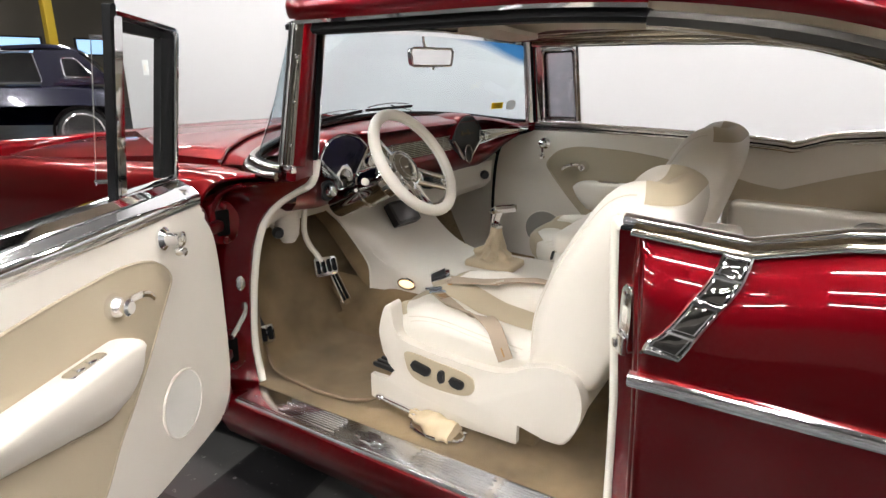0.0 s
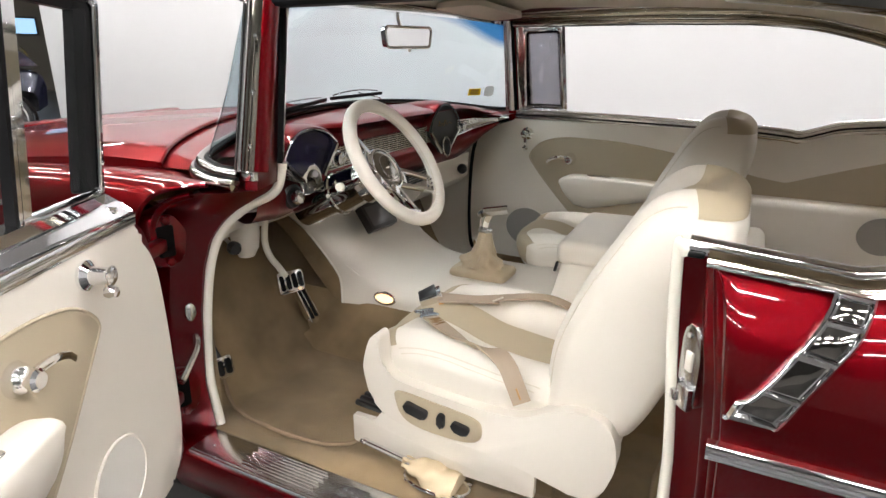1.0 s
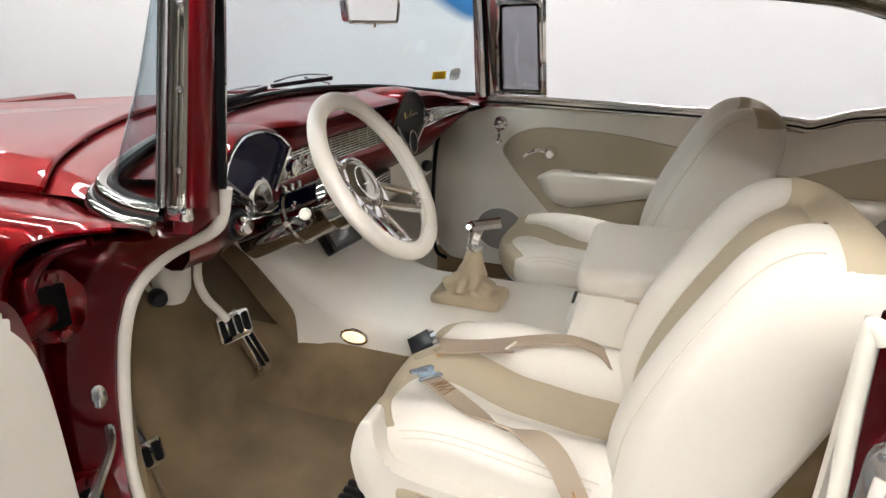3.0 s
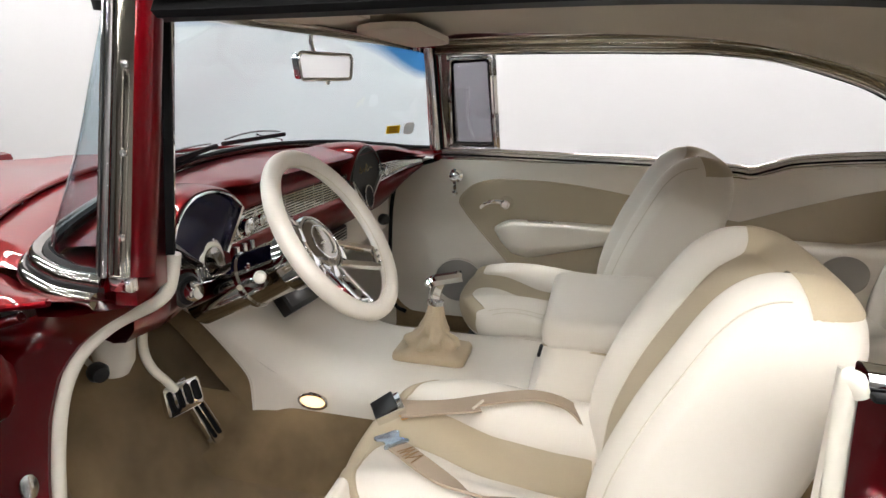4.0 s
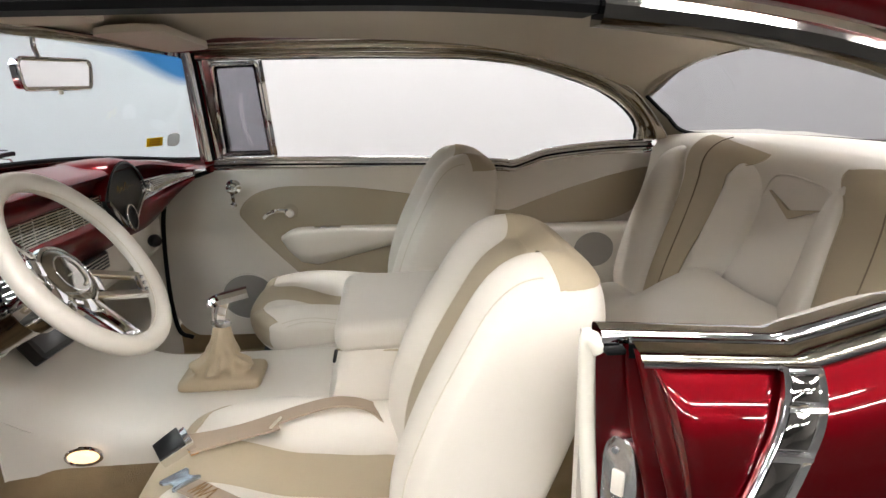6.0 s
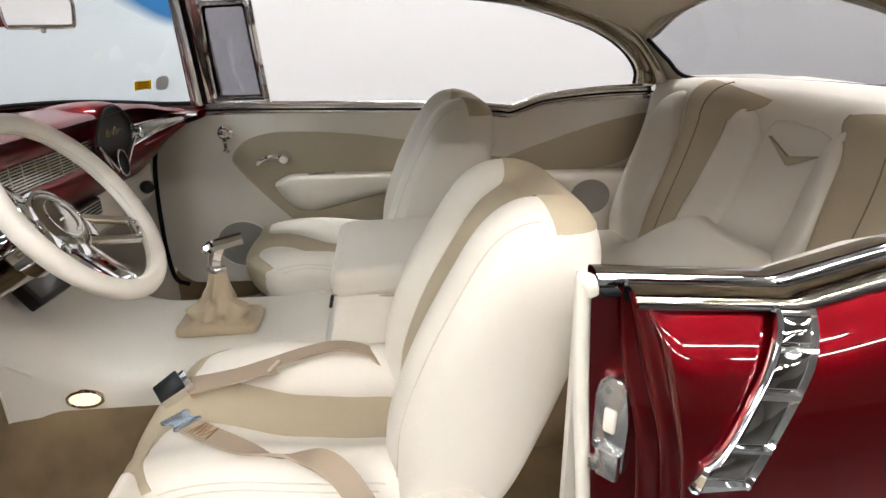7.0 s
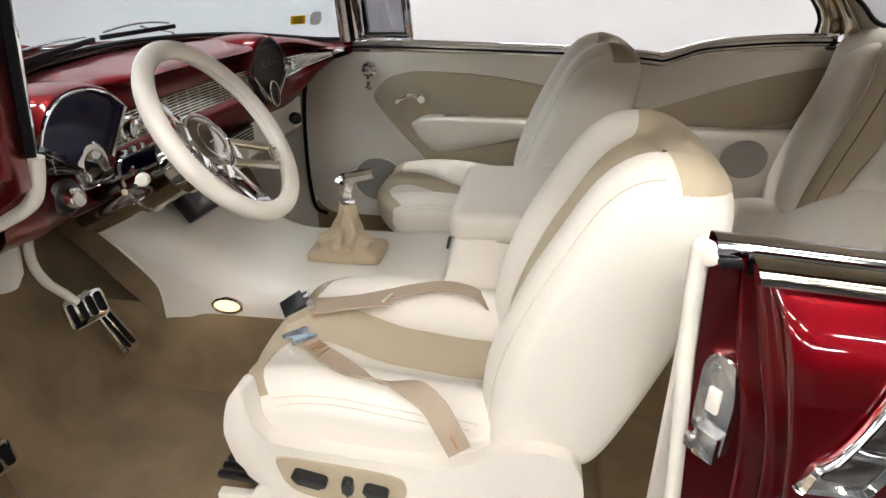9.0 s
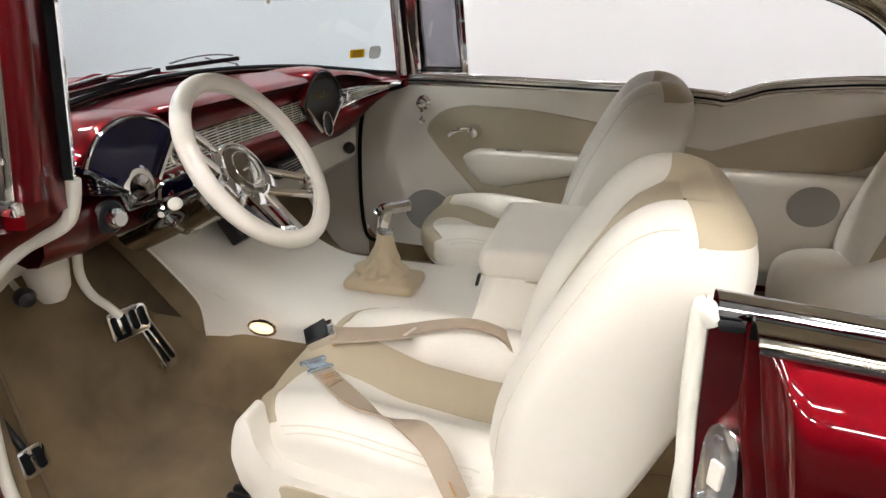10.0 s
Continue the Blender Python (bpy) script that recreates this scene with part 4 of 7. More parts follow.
rows = [[(x, y, floor_z(x, y)) for y in np.linspace(-0.818, 0.76, 34)] for x in np.linspace(-1.5, 0.62, 54)]
part("floor_carpet", grid_mesh(rows), CARPET, car, "tan cut-pile carpet")
# carpet over the lower tunnel
rows = []
for x in np.linspace(-1.45, 0.40, 44):
    b = floor_z(x, -0.3)
    rows.append([(x, y, max(z, b - 0.01)) for y, z in ((-0.34, 0.20), (-0.275, 0.30), (-0.232, 0.40), (-0.215, 0.44), (0.215, 0.44), (0.232, 0.40), (0.275, 0.30), (0.34, 0.20))])
part("tunnel_carpet", grid_mesh(rows), CARPET, car)
# firewall and side closing
part("firewall", rbox((0.03, 1.5, 0.50), pose(-1.47, 0, 0.68), 0.0), CARPET, car)
for s in (-1, 1):
    kx = -1.135 if s < 0 else -1.055
    kick = rounded([(-1.46, 0.24), (kx, 0.24), (kx, 0.70), (kx + 0.03, 0.80), (-1.46, 0.92)], 0.01)
    part("kick_panel", slab(kick, lambda a, b, c: (a, s * (0.755 + c), b), 0, 0.02, 0.0), LEATHER if s > 0 else CARPET, car)
# ivory box under the dash by the pillar and the fresh-air box
part("knee_panel", cap(grid_mesh([[(x, y, z) for x, z in ((-1.095, 0.825), (-1.12, 0.79 - 0.03 * sm(-0.60, -0.74, y)), (-1.18, 0.755 - 0.05 * sm(-0.60, -0.74, y)), (-1.26, 0.71), (-1.36, 0.74), (-1.36, 0.84))] for y in np.linspace(-0.752, -0.30, 14)], close_v=True)), LEATHER, car)
part("column_boot", lathe([(0.0, -0.075), (0.022, -0.070), (0.036, -0.045), (0.042, 0.0), (0.042, 0.05), (0.0, 0.06)], pose(-1.19, -0.555, 0.735), 28), LEATHER, car)
part("far_sill_carpet", rbox((1.62, 0.012, 0.12), pose(-0.68, 0.764, 0.30), 0.003), CARPET, car)
part("heater_box", cap(grid_mesh([[(x, y, z) for x, z in ((-1.04, 0.80), (-1.045, 0.70), (-1.08, 0.665), (-1.20, 0.65), (-1.36, 0.70), (-1.36, 0.84))] for y in np.linspace(0.22, 0.66, 8)], close_v=True)), LEATHER, car)

# driver's floor mat and rear mat
BIND = surface("mat_binding", (0.27, 0.19, 0.12), 0.9)
mat_edge = lambda x: float(np.interp(x, [-1.42, -1.32, -1.236, -1.154, -1.05, -0.90, -0.80, -0.75, -0.73], [-0.57, -0.617, -0.658, -0.703, -0.742, -0.757, -0.740, -0.70, -0.64]))
mt = thing("floor_mat", (-1.0, -0.55, 0.27), "tan carpet floor mat with a stitched edge on the driver's floor", "floor mat", "floor mats")
mx = np.concatenate([np.linspace(-1.42, -0.80, 26), np.linspace(-0.79, -0.73, 8)])
part("mat_sheet", grid_mesh([[(x, mat_edge(x) + (-0.27 - mat_edge(x)) * f, floor_z(x, -0.5) + (0.012 if f > 0 else 0.0)) for f in (0, 0.01, 0.3, 0.6, 1)] for x in mx]), CARPET, mt)
part("bound_edge", tube([(x, mat_edge(x), floor_z(x, mat_edge(x)) + 0.007) for x in mx], 0.0055, 6), BIND, mt)
o = rounded([(0.02, -0.745), (0.36, -0.76), (0.36, -0.30), (0.0, -0.30), (-0.03, -0.55)], 0.07, 6)
mt = thing("floor_mat", (0.2, -0.5, 0.27), "tan carpet floor mat with a stitched edge on the rear floor", "floor mat", "floor mats")
part("mat_sheet", slab(o, lambda a, b, c: (a, b, floor_z(a, b) + c), 0.004, 0.016, 0.004), CARPET, mt)
part("bound_edge", sweep([(p[0], p[1], floor_z(p[0], p[1]) + 0.012) for p in o], ring(0.0055, 6), closed=True), BIND, mt)

# ivory leather tunnel cover: low at the gear lever, sweeping up to the dash
def cover(x, a):
    """A point of the cover at x; a from 0 (near lower edge) over the top to 1."""
    top = 0.512 + 0.286 * sm(-0.82, -1.30, x) ** 1.25
    flare = 0.09 * sm(-0.98, -1.40, x)
    hw = 0.222 + flare
    zb = 0.412 + 0.30 * sm(-1.10, -1.36, x) ** 0.8
    th = math.pi * (1 - a)
    c, si = math.cos(th), math.sin(th)
    e = 0.42
    y = hw * math.copysign(abs(c) ** e, c)
    return (x, y, zb + (top - zb) * abs(si) ** 0.55)


cov = thing("tunnel_cover", (-0.9, 0.0, 0.41), "ivory leather covered transmission tunnel sweeping up to the dashboard", "tunnel cover")
cover_end = lambda a: -1.10 - 0.34 * min(1.0, a / 0.13) ** 4.2
part("cover", grid_mesh([[cover(cover_end(a) + (-0.28 - cover_end(a)) * f, a) for a in np.linspace(0.0, 1.0, 60)] for f in np.linspace(0, 1, 50)]), LEATHER, cov)
part("cover_edge", tube([cover(cover_end(a) + 0.002, a) for a in np.linspace(0.0, 0.12, 24)], 0.003, 8), LEATHER, cov)
rows = [[(q[0], q[1] * 0.965, q[2] - 0.006) for q in (cover(x, a) for a in np.linspace(0.0, 0.6, 24))] for x in np.linspace(-1.44, -0.95, 24)]
part("toe_carpet", grid_mesh(rows), CARPET, car)

# oval foot lamps with chrome bezel
fl = thing("footwell_lamp", (-0.931, -0.235, 0.457), "glowing oval footwell lamp in a chrome bezel on the tunnel side", "lamp")
ov = lambda r, h: [(r * math.cos(2 * math.pi * k / 32), r * 0.50 * math.sin(2 * math.pi * k / 32)) for k in range(32)]
def face_to(p, n, up=(0, 0, 1)):
    """A pose at p whose z axis is n and whose y axis is near up."""
    n = Vector(n).normalized()
    x = Vector(up).cross(n).normalized()
    y = n.cross(x)
    m = Matrix((x, y, n)).transposed().to_4x4()
    m.translation = p
    return m
mfl = face_to((-0.931, -0.226, 0.457), (0, -1, 0.12))
PF = lambda m: (lambda a, b, c: tuple(m @ Vector((a, b, c))))
part("lens", pillow(ov(0.034, 0), PF(mfl), 0.006, 0.006, 4), FOOT, fl, "warm glowing lens")
part("bezel", sweep([tuple(mfl @ Vector((a, b, 0.006))) for a, b in ov(0.038, 0)], ring(0.0045, 8), up=(0, -1, 0.1), closed=True), CHROME, fl)

# tablet screen on the sloping cover
tab = thing("tablet_screen", (-1.03, -0.06, 0.66), "black framed screen set in the ivory tunnel cover", "screen")
mt_ = face_to((-1.045, -0.085, 0.690), (0.80, -0.10, 0.60))
o = rounded([(-0.066, -0.048), (0.066, -0.048), (0.066, 0.048), (-0.066, 0.048)], 0.008)
part("frame", slab(o, PF(mt_), -0.02, 0.012, 0.003), BLACK, tab)
o = rounded([(-0.054, -0.036), (0.054, -0.036), (0.054, 0.036), (-0.054, 0.036)], 0.004)
part("display", slab(o, PF(mt_), 0.010, 0.0135, 0.001), surface("dark_grey_screen", (0.10, 0.10, 0.105), 0.15, coat=0.6, bump=0.0), tab)

# gear lever with gathered boot
gl = thing("gear_lever", (-0.67, 0.0, 0.5), "chrome gear lever with a gathered tan leather boot", "gear lever")
rows = []
NB = 84
for z0_, k, rnd in [(0.496, 1.00, 0), (0.506, 1.015, 0), (0.516, 1.0, 0), (0.522, 0.96, 0), (0.526, 0.86, 0.2), (0.531, 0.76, 0.5), (0.537, 0.76, 0.8), (0.545, 0.84, 0.95), (0.554, 0.86, 1), (0.562, 0.80, 1), (0.569, 0.68, 1), (0.577, 0.57, 1), (0.588, 0.50, 1), (0.602, 0.45, 1), (0.620, 0.39, 1), (0.640, 0.335, 1), (0.658, 0.28, 1), (0.674, 0.235, 1)]:
    row = []
    g = (z0_ - 0.496) / 0.178
    z = 0.510 + 0.164 * g
    cx, cy_ = -0.682 + 0.014 * g, -0.002 - 0.018 * g
    for j in range(NB):
        a = 2 * math.pi * j / NB
        ex = 9 - 7 * rnd
        r = 1 / (abs(math.cos(a)) ** ex + abs(math.sin(a)) ** ex) ** (1 / ex)
        fold = sm(0.16, 0.28, g) * (1 - 0.55 * sm(0.45, 0.6, g)) * (1 - sm(0.88, 1.0, g))
        r *= 1 + fold * (0.13 * math.sin(3 * a + 9 * g) + 0.13 * math.sin(5 * a - 14 * g + 1) + 0.09 * math.sin(9 * a + 19 * g) + 0.05 * math.sin(14 * a - 8 * g))
        hx = 0.100 * (1 - 0.25 * rnd)
        hy = 0.066 * (1 + 0.12 * rnd)
        dz = fold * 0.009 * math.sin(2 * a + 1 + 4 * g) - 0.012 * fold * (1 - g) * math.sin(a + 0.6)
        row.append((cx + hx * k * r * math.cos(a), cy_ + hy * k * r * math.sin(a), z + dz))
    rows.append(row)
boot_leather = surface("tan_boot_leather", (0.50, 0.40, 0.27), 0.55, spread=0.1, grain=500, bump=0.2, voronoi=True)
part("boot", cap(grid_mesh(rows, close_v=True)), boot_leather, gl, sharp=80)
part("boot_collar", lathe([(0.022, -0.006), (0.024, 0.0), (0.022, 0.006), (0.016, 0.008)], along((-0.668, -0.020, 0.672), (-0.662, -0.014, 0.73)), 20), STEEL, gl)
part("stem", sweep(spline([(-0.668, -0.020, 0.668), (-0.666, -0.017, 0.690), (-0.661, -0.013, 0.710), (-0.654, -0.010, 0.728)], 14), [(-0.009, -0.007), (0.009, -0.007), (0.011, 0), (0.009, 0.007), (-0.009, 0.007), (-0.011, 0)], up=(0, 1, 0.2)), CHROME, gl)
part("release_rod", tube([(-0.684, -0.024, 0.674), (-0.684, -0.020, 0.700), (-0.680, -0.016, 0.720)], 0.004, 8), CHROME, gl)
th_ = [(-0.013, -0.010), (0.013, -0.010), (0.015, 0.003), (0.009, 0.012), (-0.009, 0.012), (-0.015, 0.003)]
part("t_handle", sweep(spline([(-0.690, -0.018, 0.722), (-0.672, -0.012, 0.730), (-0.640, -0.002, 0.735), (-0.604, 0.008, 0.741)], 14), th_, scale=lambda f: 0.88 + 0.18 * sm(0, 0.3, f)), CHROME, gl)
part("button", lathe([(0.008, 0), (0.008, 0.005), (0.006, 0.007), (0, 0.007)], along((-0.690, -0.018, 0.722), (-0.75, -0.035, 0.70)), 14), CHROME, gl)

# centre console between the seats
con = thing("centre_console", (-0.15, -0.04, 0.45), "ivory leather centre console with a padded lid", "console")
def con_box(x0, x1, y0, y1, z0, z1, r, tilt=0.0, bulge=0.0):
    bm = rbox((x1 - x0, y1 - y0, z1 - z0), pose((x0 + x1) / 2, (y0 + y1) / 2, (z0 + z1) / 2, 0, tilt, 0), r, 5)
    return bm
bm = bmesh.new()
rows = []
for f in np.linspace(0, 1, 18):
    x0 = -0.43 + 0.075 * f ** 0.7
    rows.append([(x0, -0.215 + 0.002 * f, 0.44 + f * 0.235), (x0 - 0.008, -0.10, 0.44 + f * 0.235), (x0 - 0.01, 0.02, 0.44 + f * 0.235), (x0 - 0.006, 0.11, 0.44 + f * 0.235), (x0 + 0.01, 0.135, 0.44 + f * 0.235), (0.16, 0.135, 0.44 + f * 0.235), (0.16, -0.215, 0.44 + f * 0.235), (x0 + 0.03, -0.222, 0.44 + f * 0.235)])
part("box", cap(grid_mesh(rows, close_v=True)), LEATHER, con, sharp=70)
part("lid", con_box(-0.372, 0.14, -0.232, 0.14, 0.674, 0.744, 0.026, -1.5), LEATHER, con, sharp=60)
part("lid_seam", tube([(-0.372, -0.20, 0.668), (-0.20, -0.231, 0.672), (0.14, -0.231, 0.682)], 0.0025, 6), TAN, con)
part("lid_catch", rbox((0.008, 0.012, 0.03), pose(-0.374, -0.205, 0.655, 0, 12, 0), 0.003), BLACK, con, "black lid catch")


# ---- dashboard ----
dash = thing("dashboard", (-1.05, 0.0, 0.8), "candy red painted dashboard with chrome trim and twin fan-shaped instrument hoods", "dashboard")
FAN = (-0.450, 0.338)


def face_x(y):
    return -1.045 + 0.038 * sm(-0.15, 0.28, y) + 0.95 * max(0.0, abs(y) - 0.36) ** 2


def low_z(y):
    """The lower edge of the dash, which sweeps up to the pillars."""
    return 0.800 + (0.135 * sm(0.44, 0.76, y) ** 1.3 if y > 0 else 0.03 * sm(0.5, 0.75, -y))


rows = []
for y in np.linspace(-0.716, 0.69, 126):
    fx = min(face_x(y), -0.905)
    fl = fx if y > 0 else min(fx, -1.0 + 0.15 * max(0.0, -y - 0.5))
    fx -= 0.034 * (sm(-0.66, -0.605, y) - sm(-0.32, -0.23, y))
    gx = float(np.interp(y, ws_b[5:56, 1], ws_b[5:56, 0]))
    gz = float(np.interp(y, ws_b[5:56, 1], ws_b[5:56, 2]))
    edge = 1.016 - 0.048 * sm(0.45, 0.75, abs(y))
    gx = min(gx, fx - 0.03)
    lz = low_z(y)
    t = lambda z: lz + (z - 0.80) * (edge - lz) / (1.016 - 0.80)
    rows.append([(gx, y, gz - 0.02), (gx * 0.55 + fx * 0.45, y, max(gz - 0.012, edge - 0.002)), (fx - 0.055, y, edge + 0.008), (fx - 0.018, y, edge + 0.006), (fx - 0.004, y, edge + 0.0015), (fx + 0.007, y, edge - 0.007), (fx - 0.002, y, edge - 0.017), (fx - 0.018, y, edge - 0.026), (fx - 0.022, y, t(0.968)), (fl - 0.020, y, t(0.90)), (fl - 0.012, y, t(0.888)), (fl - 0.006, y, t(0.87)), (fl - 0.010, y, t(0.835)), (fl - 0.030, y, lz), (fl - 0.055, y, lz - 0.004), (fl - 0.10, y, lz + 0.01)])
part("dash_panel", grid_mesh(rows), RED, dash, sharp=55)
for s in (-1, 1):
    rows = [[(x, s * y, 0.972 + 0.006 * (0.69 - y)) for y in np.linspace(0.60, 0.785, 5)] for x in np.linspace(-1.10, -0.985 if s < 0 else -0.852, 6)]
    part("dash_end", grid_mesh(rows), RED, dash)
ARC = spline([(-0.600, 0.966), (-0.575, 0.986), (-0.540, 1.004), (-0.495, 1.0175), (-0.445, 1.0225), (-0.392, 1.018), (-0.342, 1.001), (-0.306, 0.972)], 40)
ARCP = spline([(FAN[1] + 0.122 * math.sin(t), 0.909 + 0.122 * math.cos(t)) for t in np.linspace(-1.3, 1.3, 14)], 40)


def hood_over(arc):
    """A rolled hood that follows a fan's upper arc."""
    d = np.gradient(arc, axis=0)
    nrm = np.stack([-d[:, 1], d[:, 0]], 1) / np.linalg.norm(d, axis=1)[:, None]
    rows = []
    for k, (p, q) in enumerate(zip(arc, nrm)):
        e = 1 - 0.4 * sm(0.75, 1.0, abs(k / 19.5 - 1))
        rows.append([(face_x(p[0]) + dx * e, p[0] + q[0] * r, p[1] + q[1] * r) for r, dx in ((-0.001, -0.030), (0.0, 0.002), (0.0015, 0.009), (0.005, 0.010), (0.009, 0.004), (0.012, -0.010), (0.014, -0.03), (0.013, -0.07), (0.008, -0.12), (-0.004, -0.18))])
    part("instrument_hood", grid_mesh(rows), RED, dash, "red hood over a fan-shaped instrument", sharp=70)


def fan(arc, feet, mat, inner):
    """A fan-shaped instrument: a domed arc above, closing in a V below."""
    hood_over(arc)
    a, b = arc[0], arc[-1]
    o = [feet[0], (a[0], a[1] - 0.008)] + [tuple(p) for p in arc] + [(b[0], b[1] - 0.012), feet[1]]
    f = part("fan_panel", slab(o, lambda p, q, l: (face_x(p) + l, p, q), -0.016, 0.004, 0.0), mat, dash, inner)
    part("fan_bezel", tube([(face_x(p[0]) + 0.011, p[0], p[1] - 0.001) for p in arc], 0.0030, 8), CHROME if mat is SCREEN else BLACK, f)
    for top, foot in ((a, feet[0]), (b, feet[1])):
        path = [(face_x(p) + 0.012, p, q) for p, q in ((top[0], top[1] - 0.004), ((top[0] + foot[0]) / 2, (top[1] + foot[1]) / 2 - 0.002), foot)]
        part("fan_leg", sweep(path, [(-0.005, -0.004), (0.005, -0.004), (0.004, 0.004), (-0.004, 0.004)], up=(1, 0, 0)), CHROME, f)
    return face_x(sum(p for p, q in feet) / 2)


fx = fan(ARC, ((-0.478, 0.884), (-0.378, 0.884)), SCREEN, "dark navy digital display")
gm = thing("display_graphics", (fx + 0.006, FAN[0], 0.93), "faint purple gauge marks on the dark display", "display")
for dy, dz, w in ((-0.055, 0.975, 0.030), (-0.02, 0.99, 0.024), (0.03, 0.985, 0.03), (0.06, 0.965, 0.02), (-0.06, 0.94, 0.02), (0.02, 0.95, 0.02), (-0.01, 0.93, 0.03)):
    part("gauge_mark", rbox((0.0012, w, 0.006), pose(face_x(FAN[0] + dy) + 0.005, FAN[0] + dy, dz - 0.012), 0), surface("display_purple", (0.05, 0.03, 0.17), 0.2, bump=0.0), gm)
fx2 = fan(ARCP, ((FAN[1] - 0.028, 0.852), (FAN[1] + 0.028, 0.852)), BLACK, "dark passenger hood panel")
part("script_badge", tube(spline([(fx2 + 0.009, FAN[1] - 0.055, 0.955), (fx2 + 0.009, FAN[1] - 0.045, 0.972), (fx2 + 0.009, FAN[1] - 0.04, 0.952), (fx2 + 0.009, FAN[1] - 0.02, 0.965), (fx2 + 0.009, FAN[1] - 0.012, 0.953), (fx2 + 0.009, FAN[1] + 0.005, 0.975), (fx2 + 0.009, FAN[1] + 0.012, 0.953), (fx2 + 0.009, FAN[1] + 0.03, 0.962), (fx2 + 0.009, FAN[1] + 0.06, 0.956)], 50), 0.0010, 5), surface("gold_script", (0.42, 0.30, 0.12), rough=0.25, metal=1.0, bump=0.0), dash, "thin unreadable script badge")
mv = face_to((fx2 + 0.012, FAN[1] - 0.005, 0.872), (1, -0.1, 0.1))
part("round_vent", lathe([(0.028, 0), (0.030, 0.008), (0.026, 0.012), (0.022, 0.006), (0.0, 0.004)], mv @ Matrix.Diagonal((0.8, 1.25, 1, 1)), 28), BLACK, dash)
part("vent_bezel", sweep([tuple(mv @ Vector((0.024 * math.cos(t), 0.037 * math.sin(t), 0.008))) for t in np.linspace(0, 2 * math.pi, 33)[:-1]], ring(0.003, 6), up=(1, 0, 0), closed=True), CHROME, dash)

# ribbed chrome band across the dash
def band(y0, y1, z0a, z1a, z0b, z1b, n, cross, off=0.0):
    back = [[(face_x(y0 + (y1 - y0) * t) + off + l, y0 + (y1 - y0) * t, (z0a + (z1a - z0a) * f) * (1 - t) + (z0b + (z1b - z0b) * f) * t) for l, f in ((-0.022, 0), (-0.008, 0), (-0.008, 1), (-0.022, 1))] for t in np.linspace(0, 1, 24)]
    g = part("trim_band", cap(grid_mesh(back, close_v=True)), DARK_REFL, dash, "ribbed bright trim band")
    for k in range(n):
        f = (k + 0.5) / n
        pts = [(face_x(y0 + (y1 - y0) * t) - 0.002 + off, y0 + (y1 - y0) * t, (z0a + (z1a - z0a) * f) * (1 - t) + (z0b + (z1b - z0b) * f) * t) for t in np.linspace(0, 1, 14)]
        part("rib", sweep(pts, ring(0.0024, 6), up=(1, 0, 0)), CHROME, g)
    for c in range(cross):
        t = (c + 0.5) / cross
        y = y0 + (y1 - y0) * t
        part("upright", tube([(face_x(y) - 0.003 + off, y, z0a * (1 - t) + z0b * t), (face_x(y) - 0.003 + off, y, z1a * (1 - t) + z1b * t)], 0.0018, 5), CHROME, g)
    return g


b1 = band(-0.385, 0.235, 0.886, 0.950, 0.900, 0.962, 9, 14)
b2 = band(0.435, 0.665, 0.905, 0.966, 0.946, 0.956, 7, 7, 0.010)
b3 = band(-0.590, -0.490, 0.914, 0.956, 0.882, 0.893, 5, 2, 0.010)
part("band_edge", tube([(face_x(y) + 0.010, y, z) for y, z in ((0.435, 0.966), (0.55, 0.961), (0.668, 0.956), (0.668, 0.944), (0.55, 0.925), (0.435, 0.905))], 0.003, 8), CHROME, b2)
for nm, yy, zz, r in (("radio_knob", -0.292, 0.918, 0.021), ("radio_knob", -0.235, 0.922, 0.015), ("clock_knob", 0.475, 0.938, 0.018)):
    mk = face_to((face_x(yy) - 0.004, yy, zz), (1, 0, 0))
    kb = part(nm, lathe([(r * 1.25, 0), (r * 1.25, 0.004), (r, 0.006), (r * 0.95, 0.022), (r * 0.6, 0.026), (0, 0.026)], mk, 24), CHROME, dash)
mk = face_to((-1.016, -0.543, 0.858), (1, -0.1, 0.0))
part("switch_bezel", lathe([(0.031, 0), (0.034, 0.006), (0.028, 0.012), (0.022, 0.008), (0, 0.008)], mk, 28), BLACK, dash)
part("light_switch", lathe([(0.018, 0.006), (0.020, 0.012), (0.019, 0.030), (0.014, 0.036), (0.0, 0.036)], mk, 18), CHROME, dash, "chrome light switch knob")
for k, yy in enumerate((-0.33, -0.30, -0.27)):
    part("slide_switch", rbox((0.02, 0.012, 0.028), pose(face_x(yy) + 0.0, yy, 0.868), 0.003), CHROME, dash)
# near-black sheet: the shade below the dash, put into colour
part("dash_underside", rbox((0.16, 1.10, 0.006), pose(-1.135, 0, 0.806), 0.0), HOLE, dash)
kn = thing("brake_release_knob", (-1.12, -0.655, 0.73), "black pull knob on a short rod under the dashboard", "knob")
part("knob", lathe([(0.0, 0.028), (0.014, 0.025), (0.019, 0.012), (0.017, 0), (0.009, -0.006)], along((-1.135, -0.655, 0.730), (-1.06, -0.69, 0.722)), 20), BLACK, kn)
part("rod", tube([(-1.21, -0.62, 0.742), (-1.135, -0.655, 0.730)], 0.006, 8), STEEL, kn)
kn = thing("vent_knob", (-1.06, 0.60, 0.75), "black knob under the passenger end of the dashboard", "knob")
part("knob", lathe([(0.0, 0.028), (0.016, 0.025), (0.022, 0.012), (0.02, 0), (0.009, -0.006)], along((-1.03, 0.56, 0.745), (-0.9, 0.45, 0.735)), 20), BLACK, kn)
part("rod", tube([(-1.14, 0.62, 0.755), (-1.03, 0.56, 0.745)], 0.006, 8), BLACK, kn)
